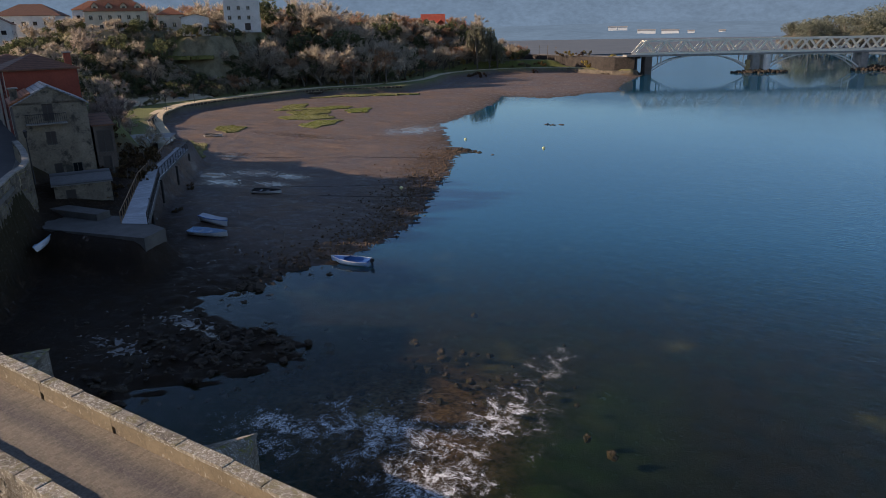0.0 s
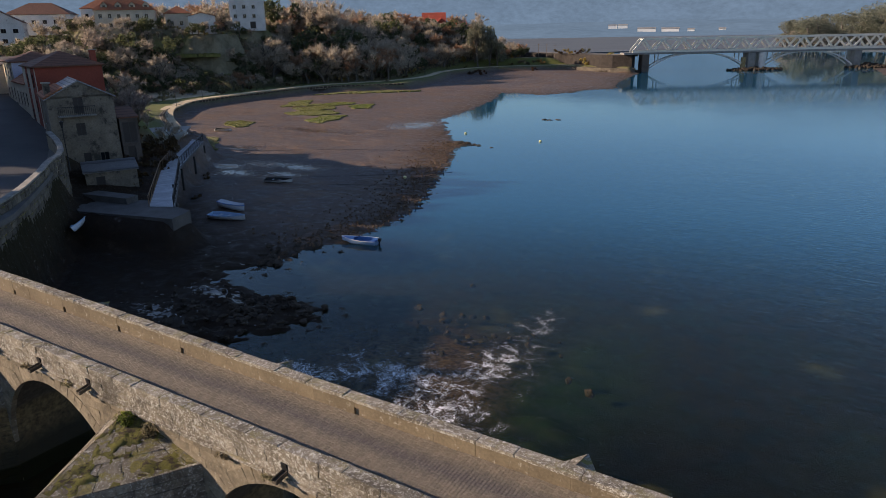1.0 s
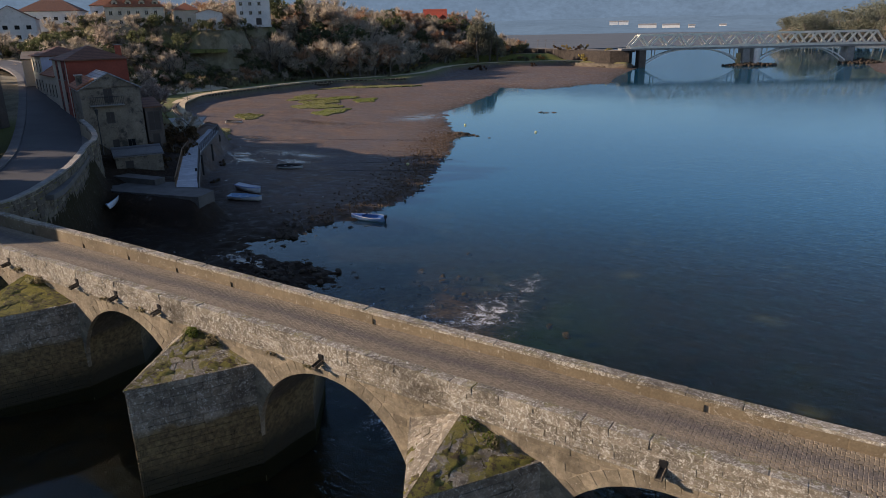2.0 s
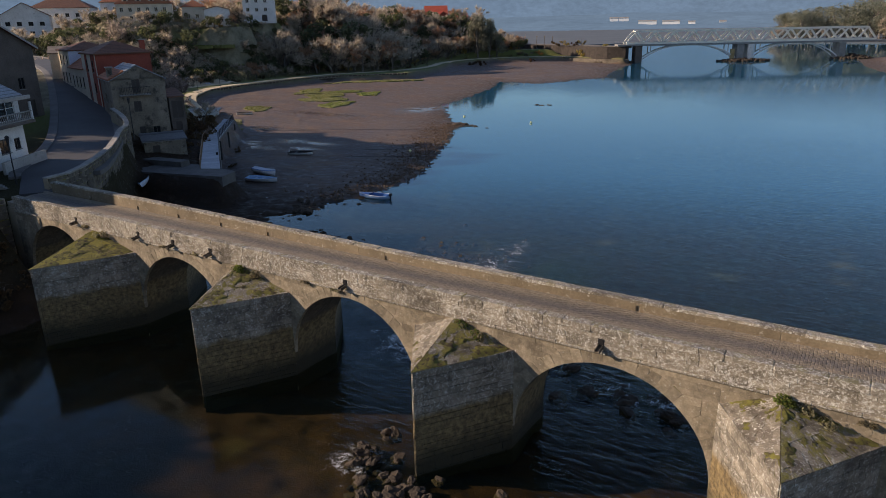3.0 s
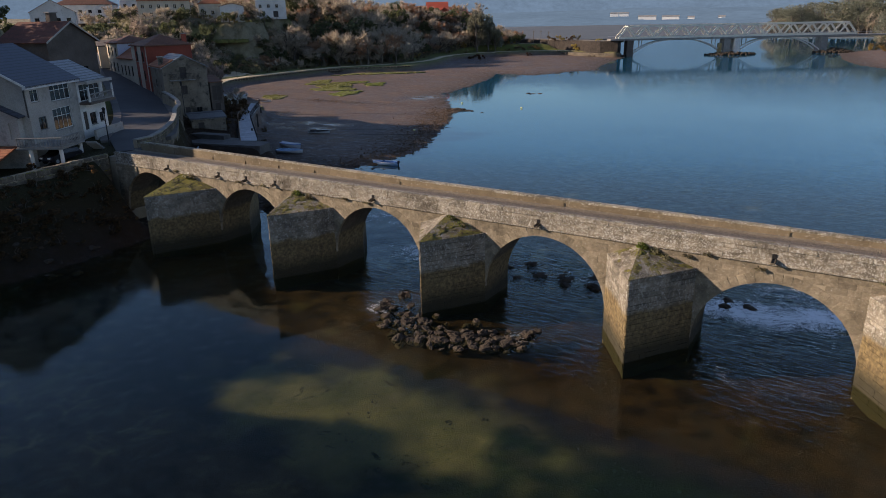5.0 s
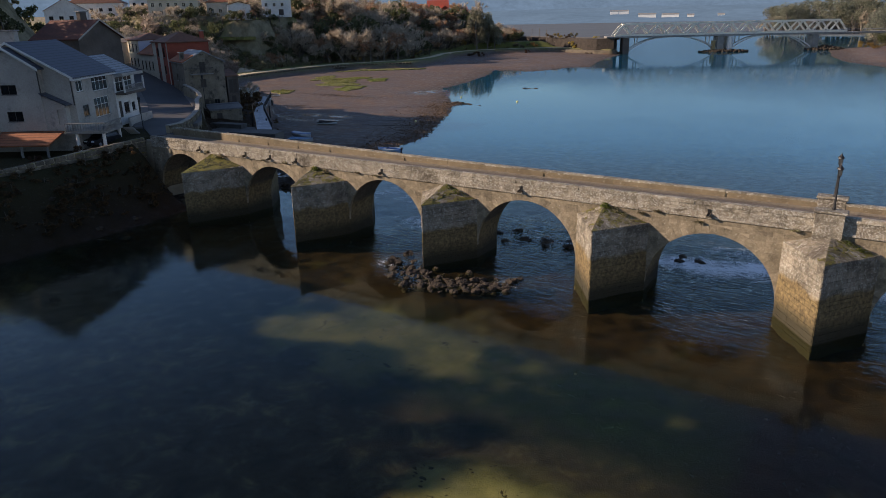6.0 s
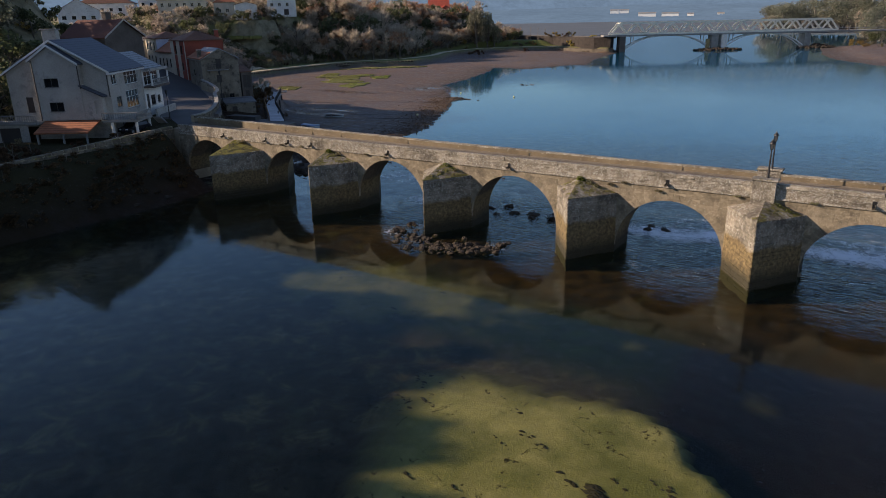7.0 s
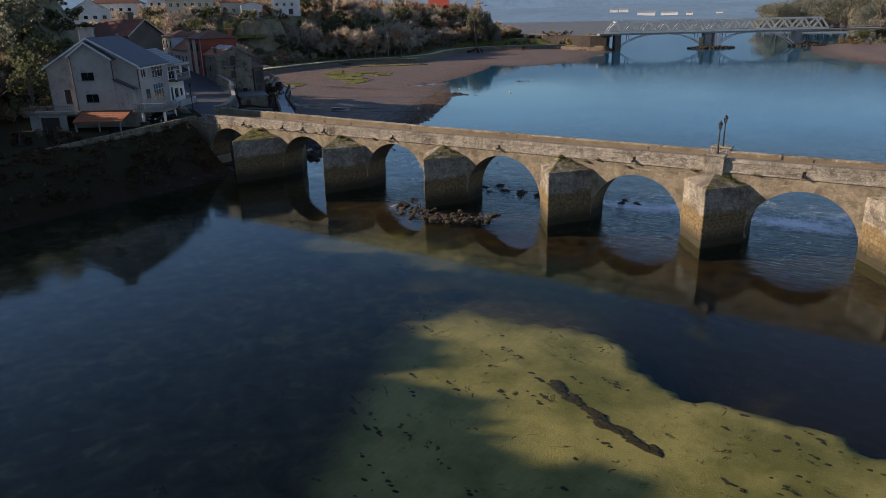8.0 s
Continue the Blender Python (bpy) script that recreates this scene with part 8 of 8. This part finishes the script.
for i in range(290):
    a = r_rock.random()
    bx = -8.6 + 12.0 * a
    by = 3.9 - 3.0 * math.sin(math.pi * a) ** 0.8 + r_rock.gauss(0, 0.9)
    if by > 3.1 + abs(bx + 5.1) * 1.45 and abs(bx + 5.1) < 2.8:
        continue
    boulder(bx, by, r_rock.uniform(-0.2, 0.16), r_rock.uniform(0.13, 0.38), "boulders by the pier")
loose = Soup()


def loose_rocks(n, cx, cy, sx, sy, lo, hi, low=-0.15):
    for _ in range(n):
        x, y = r_rock.gauss(cx, sx), r_rock.gauss(cy, sy)
        src = BOULDERS[r_rock.randrange(7)]
        k = r_rock.uniform(lo, hi)
        m = Matrix.Translation((x, y, max(ground_z(x, y), low) + r_rock.uniform(-0.05, 0.06))) @ Euler((r_rock.uniform(-0.5, 0.5), r_rock.uniform(-0.5, 0.5), r_rock.uniform(0, 6.28))).to_matrix().to_4x4() @ Matrix.Diagonal((k, k, k * 0.8, 1))
        loose.add([m @ v.co for v in src.vertices], [tuple(q.vertices) for q in src.polygons])


loose_rocks(110, -33.5, 27.2, 3.6, 1.6, 0.10, 0.36)
loose_rocks(190, -36.5, 25.0, 3.8, 2.6, 0.08, 0.26)
loose_rocks(60, -20, 31.5, 4.5, 2.6, 0.10, 0.26)
loose_rocks(26, -60.3, 100.5, 2.6, 0.9, 0.2, 0.5)
loose_rocks(8, -60.8, 138.5, 1.0, 0.6, 0.3, 0.6)
loose_rocks(16, -40.5, -4.5, 2.5, 2.0, 0.15, 0.4)
loose_rocks(60, 3.5, 15.0, 4.0, 1.2, 0.15, 0.5)
loose_rocks(60, -43, 36, 1.4, 2.6, 0.12, 0.4)
loose_rocks(40, -36.5, 17, 2.2, 3.4, 0.12, 0.4)
tagged(part("loose_rocks", loose, ROCK, fix=False), "scattered dark weedy rocks in the shallows and on the spit", "rocks", kind="stuff")
SHINGLE = surface("weedy_shingle", (0.045, 0.026, 0.014), (0.15, 0.095, 0.055), 1.5, 0.85, 9.0, 0.03)
# weedy stones strewn along the tide line
s = Soup()
line = finer(WEST_SHORE[23:34], 0.45)
for x, y in line:
    for _ in range(14):
        px_, py_ = x - abs(r_rock.gauss(0, 3.6)) - 0.2 + r_rock.gauss(0, 0.4), y + r_rock.gauss(0, 1.2)
        q = r_rock.uniform(0.05, 0.15)
        m = Matrix.Translation((px_, py_, 0)) @ Euler((r_rock.uniform(0, 3), r_rock.uniform(0, 3), r_rock.uniform(0, 3))).to_matrix().to_4x4()
        s.box(-q, -q * 0.8, -q * 0.6, q, q * 0.8, q * 0.6, m, q * 0.3)
vx = np.array(s.v)
per = 24
cx_, cy_ = vx[:, 0].reshape(-1, per).mean(1), vx[:, 1].reshape(-1, per).mean(1)
zz = ground_at(cx_[None, :], cy_[None, :])[0][0]
vx[:, 2] += np.repeat(np.maximum(zz, -0.1) + 0.03, per)
s.v = [tuple(p) for p in vx]
tagged(part("shingle", s, SHINGLE, fix=False), "weedy brown stones strewn along the tide line", "stones", kind="stuff")

# ---- lamps on the bridge ----
LAMP_GLASS = plain("smoky_lamp_glass", (0.06, 0.065, 0.07), 0.2)
for k, (x, y, ztop) in enumerate(((23.55, 7.42, TOP_S), (23.35, 10.5, top_n(23.35)))):
    south = k == 0
    yy0, yy1 = (Y_S - 0.42, Y_S + 0.46) if south else (Y_N - 0.48, Y_N + 0.35)
    ped = part("lamp_pedestal", Soup().box(x - 0.95 + 46.2, yy0 - 8.9, 5.2 if south else STRING, x + 0.75 + 46.2, yy1 - 8.9, ztop + 0.20, ch=0.04), STONE_PAR, bridge)
    part("pedestal_cap", Soup().box(x - 1.05 + 46.2, yy0 - 9.0, ztop + 0.20, x + 0.85 + 46.2, yy1 - 8.82, ztop + 0.36, ch=0.04), STONE_PAR, ped)
    lamp = thing("street_lamp", "slender dark iron lantern post on the bridge pedestal", "street lamp", pose(x, y, ztop + 0.36), "lamps on the bridge")
    part("post", Soup().tube([(0, 0, 0), (0, 0, 0.12), (0, 0, 0.3), (0, 0, 0.36), (0, 0, 1.0), (0, 0, 1.05), (0, 0, 2.05), (0, 0, 2.12)], [0.11, 0.11, 0.07, 0.085, 0.05, 0.065, 0.04, 0.06], 10), IRON, lamp)
    head = part("lantern_frame", Soup().tube([(0, 0, 2.12), (0, 0, 2.18)], [0.08, 0.11], 6).tube([(0.13, 0.13, 2.6), (0.09, 0.09, 2.18)], 0.015, 4).tube([(-0.13, 0.13, 2.6), (-0.09, 0.09, 2.18)], 0.015, 4).tube([(0.13, -0.13, 2.6), (0.09, -0.09, 2.18)], 0.015, 4).tube([(-0.13, -0.13, 2.6), (-0.09, -0.09, 2.18)], 0.015, 4), IRON, lamp)
    part("glass", Soup().add([(sx * w, sy * w, z) for z, w in ((2.18, 0.085), (2.6, 0.125)) for sx, sy in ((-1, -1), (1, -1), (1, 1), (-1, 1))], [(0, 1, 5, 4), (1, 2, 6, 5), (2, 3, 7, 6), (3, 0, 4, 7), (0, 3, 2, 1), (4, 5, 6, 7)]), LAMP_GLASS, head)
    part("lantern_cap", Soup().tube([(0, 0, 2.6), (0, 0, 2.66), (0, 0, 2.78), (0, 0, 2.84), (0, 0, 2.95)], [0.22, 0.2, 0.09, 0.05, 0.01], 8), IRON, head)
# grass tufts on the bridge ledges
for k, px_ in enumerate(PIERS[:6]):
    for i in range(4):
        r0 = random.Random(100 + k * 7 + i)
        x = px_ - (1.9, 1.3, 0.4, 0.65, 0.1, 0)[k] + r0.uniform(0.0, 1.6)
        t = leaf_soup(r0, [(0, 0, 0.12, 0.28), (0.2, -0.1, 0.05, 0.22)], 260, 0.06)
        ob = tagged(part("weed_tuft", t, LEAF_O if i % 2 else LEAF_G, m=Matrix.Translation((x, Y_S - 0.12 - 0.25 * abs(x - px_), 6.2 - 0.33 * abs(x - px_ + 0.6)))), "tuft of weeds rooted in the pier cap", "weeds", "weeds on the bridge")
for x, z in ((-15.2, 6.25), (-13.0, 6.2), (12.6, 6.3), (15.5, 5.9), (-24.5, 6.3), (-27.6, 6.3), (-36.4, 6.4), (11.4, 6.0), (26.8, 6.3), (21.5, 6.2)):
    r0 = random.Random(int(x * 10))
    t = leaf_soup(r0, [(0, 0, 0, 0.22), (0.25, 0, 0.02, 0.16)], 200, 0.055)
    tagged(part("weed_tuft", t, LEAF_O, m=Matrix.Translation((x, Y_S - 0.1, z))), "tuft of weeds growing from a joint", "weeds", "weeds on the bridge")

# ---- promenade furniture, poles and the parked car ----
for i, (x, y) in enumerate(((-150.0, 106.5), (-163.0, 125.0), (-168.0, 150.0), (-168.5, 172.0), (-155.5, 200.0), (-154.5, 226.0))):
    ob = thing("lamp_post", "thin dark lamp post beside the promenade", "lamp post", pose(x, y, ground_z(x, y)), "promenade lamps")
    part("post", Soup().tube([(0, 0, -0.2), (0, 0, 0.5), (0, 0, 4.4)], [0.09, 0.07, 0.05], 7), IRON, ob)
    part("lamp_head", Soup().tube([(0, 0, 4.4), (0, 0, 4.5), (0, 0, 4.75), (0, 0, 4.85)], [0.08, 0.22, 0.2, 0.04], 8), IRON, ob)
for x, y, h in ((-128.0, 76.0, 7.5), (-120.5, 71.0, 6.5), (-141, 88, 7.0), (-116.0, 66.0, 8.0), (-176.0, 268.0, 9.0), (-205, 300, 8.0), (-150, 322, 7.0), (-146, 323, 7.0), (-142, 324, 7.0)):
    ob = thing("utility_pole", "weathered grey timber utility pole", "pole", pose(x, y, ground_z(x, y)), "utility poles")
    part("pole", Soup().tube([(0, 0, -0.3), (0.05, 0, h)], [0.14, 0.09], 7), BARK, ob)
    part("crossarm", Soup().box(-0.6, -0.05, h - 0.7, 0.6, 0.05, h - 0.58), BARK, ob)
for x, y, rz_ in ((-172.0, 112.0, 70), (-174.5, 121.0, 75), (-172.5, 128.0, 80)):
    ob = thing("picnic_table", "plain timber picnic table on the grass", "table", pose(x, y, ground_z(x, y), 0, 0, rz_), "picnic tables")
    part("tabletop", Soup().box(-0.9, -0.4, 0.70, 0.9, 0.4, 0.76, ch=0.01), BOARD, ob)
    for k in (-0.75, 0.75):
        part("bench", Soup().box(-0.9, k - 0.14, 0.42, 0.9, k + 0.14, 0.47, ch=0.01), BOARD, ob)
    for k in (-0.6, 0.6):
        part("leg", Soup().box(k - 0.05, -0.75, 0.0, k + 0.05, 0.75, 0.06).box(k - 0.05, -0.3, 0.0, k + 0.05, 0.3, 0.7), BOARD, ob)
for i in range(16):
    x, y = -118.0 - 2.0 * i, 80.6 + 1.28 * i
    if i > 8:
        x, y = -136.0 - 1.9 * (i - 8), 92.2 + 1.9 * (i - 8)
    ob = thing("bollard", "short timber bollard edging the path", "bollard", pose(x, y, ground_z(x, y)), "path bollards")
    part("stake", Soup().tube([(0, 0, -0.2), (0, 0, 0.9)], 0.09, 7), BARK, ob)
# lamp posts by the road bend
for x, y, h in ((-67.0, 31.8, 4.6), (-52.4, 10.6, 4.0)):
    ob = thing("street_lamp", "dark iron street lamp beside the road", "street lamp", pose(x, y, 7.2), "road lamps")
    part("post", Soup().tube([(0, 0, -0.3), (0, 0, 0.4), (0, 0, h - 0.6)], [0.1, 0.07, 0.045], 8), IRON, ob)
    part("lantern", Soup().tube([(0, 0, h - 0.6), (0, 0, h - 0.5), (0, 0, h - 0.1), (0, 0, h), (0, 0, h + 0.15)], [0.06, 0.12, 0.18, 0.22, 0.02], 6), IRON, ob)

CAR_PAINT = plain("black_car_paint", (0.02, 0.02, 0.024), 0.25)
TYRE = plain("rubber", (0.02, 0.02, 0.02), 0.9)


def car(x, y, z, rz_):
    ob = thing("car", "dark parked hatchback on the lane beside the wall", "car", pose(x, y, z, 0, 0, rz_))
    prof = [(-2.0, 0.35), (-2.05, 0.75), (-1.9, 0.95), (-1.55, 1.35), (-0.2, 1.48), (0.55, 1.38), (1.1, 0.98), (1.85, 0.85), (2.05, 0.6), (2.02, 0.35)]
    s = Soup()
    n = len(prof)
    for w, k in ((-0.85, 0), (-0.62, 1), (0.62, 1), (0.85, 0)):
        for px_, pz_ in prof:
            narrow = 0.0 if pz_ < 1.0 else (0.16 if abs(w) > 0.7 else 0.0)
            s.v.append((px_, w - math.copysign(narrow, w), pz_ + 0.03 * k))
    for j in range(3):
        s.f += [(j * n + i, j * n + (i + 1) % n, (j + 1) * n + (i + 1) % n, (j + 1) * n + i) for i in range(n)]
    s.f += [tuple(range(n)), tuple(3 * n + i for i in range(n))[::-1]]
    part("body", s, CAR_PAINT, ob)
    part("windscreen", Soup().add([(0.58, -0.6, 1.40), (0.58, 0.6, 1.40), (1.06, 0.66, 1.04), (1.06, -0.66, 1.04)], [(0, 1, 2, 3)]), PANE, ob, m=Matrix.Translation((0.03, 0, 0.03)))
    for k in (-1, 1):
        part("side_window", Soup().add([(-1.4, 0.845 * k, 1.0), (0.9, 0.845 * k, 1.0), (0.45, 0.72 * k, 1.33), (-1.2, 0.72 * k, 1.33)], [(0, 1, 2, 3)]), PANE, ob)
        part("headlight", Soup().box(1.86, 0.5 * k - 0.18, 0.62, 2.06, 0.5 * k + 0.18, 0.78, ch=0.03), HULL_W, ob)
        for wx_ in (-1.3, 1.3):
            w = part("wheel", Soup().tube([(wx_, 0.68 * k, 0.32), (wx_, 0.87 * k, 0.32)], 0.32, 14), TYRE, ob)
            part("rim", Soup().tube([(wx_, 0.865 * k, 0.32), (wx_, 0.885 * k, 0.32)], 0.2, 10), GALV, w)


car(-51.6, 4.6, ground_z(-51.6, 4.6) + 0.02, -75)
# buoys
BUOY = plain("pale_yellow_buoy", (0.75, 0.70, 0.35), 0.5)
for x, y in ((-50.4, 109.0), (-53.2, 70.5), (-68, 112)):
    tagged(part("buoy", Soup().tube([(0, 0, -0.1), (0, 0, 0.05), (0, 0, 0.2), (0, 0, 0.32), (0, 0, 0.36)], [0.12, 0.24, 0.26, 0.14, 0.03], 10), BUOY, m=Matrix.Translation((x, y, max(0.0, ground_z(x, y))))), "small pale yellow mooring buoy", "buoy", "buoys")
# mooring ropes over the mud
for pts in ([(-92, 74), (-78, 84), (-62, 92)], [(-70, 62), (-58, 70), (-50, 78)], [(-60, 62), (-52, 66), (-47, 70)]):
    q = finer(rounded(pts, 2), 2.0)
    tagged(part("mooring_rope", Soup().tube([(x, y, max(ground_z(x, y), 0) + 0.05) for x, y in q], 0.022, 4), IRON), "dark mooring rope lying across the mud", "rope", "mooring ropes")

# dark weed lying on the sandbank
r_weed = random.Random(41)
s = Soup()
STREAK = [(21.8, -22.7), (22.6, -23.6), (24.5, -24.5), (25.6, -25.3), (26.8, -25.7), (29.0, -26.5)]
spots = []
for (ax, ay), (bx, by) in zip(STREAK[:-1], STREAK[1:]):
    for _ in range(34):
        k = r_weed.random()
        spots.append((ax + (bx - ax) * k + r_weed.gauss(0, 0.16), ay + (by - ay) * k + r_weed.gauss(0, 0.14), r_weed.uniform(0.10, 0.30)))
for _ in range(150):
    cx, cy = r_weed.uniform(8, 44), r_weed.uniform(-46, -17)
    for _ in range(r_weed.randrange(2, 9)):
        d = r_weed.gauss(0, 0.4)
        spots.append((cx + d, cy - 0.55 * d + r_weed.gauss(0, 0.07), r_weed.uniform(0.04, 0.15)))
wz = ground_at(np.array([[q[0] for q in spots]]), np.array([[q[1] for q in spots]]))[0][0]
for (x, y, rad), z in zip(spots, wz):
    if z < -0.9:
        continue
    n = 7
    ring = []
    for i in range(n):
        a = 6.283 * i / n
        k = rad * r_weed.uniform(0.5, 1.3)
        ring.append((x + math.cos(a) * k * 1.5, y + math.sin(a) * k * 0.8, z + 0.02))
    s.add(ring + [(x, y, z + 0.05 + rad * 0.3)], [(i, (i + 1) % n, n) for i in range(n)])
WEED_D = surface("dark_water_weed", (0.012, 0.010, 0.006), (0.045, 0.034, 0.018), 6.0, 0.9, 30.0, 0.01)
tagged(part("water_weed", s, WEED_D, fix=False), "dark tangled weed lying on the pale sandbank", "weed", kind="stuff")
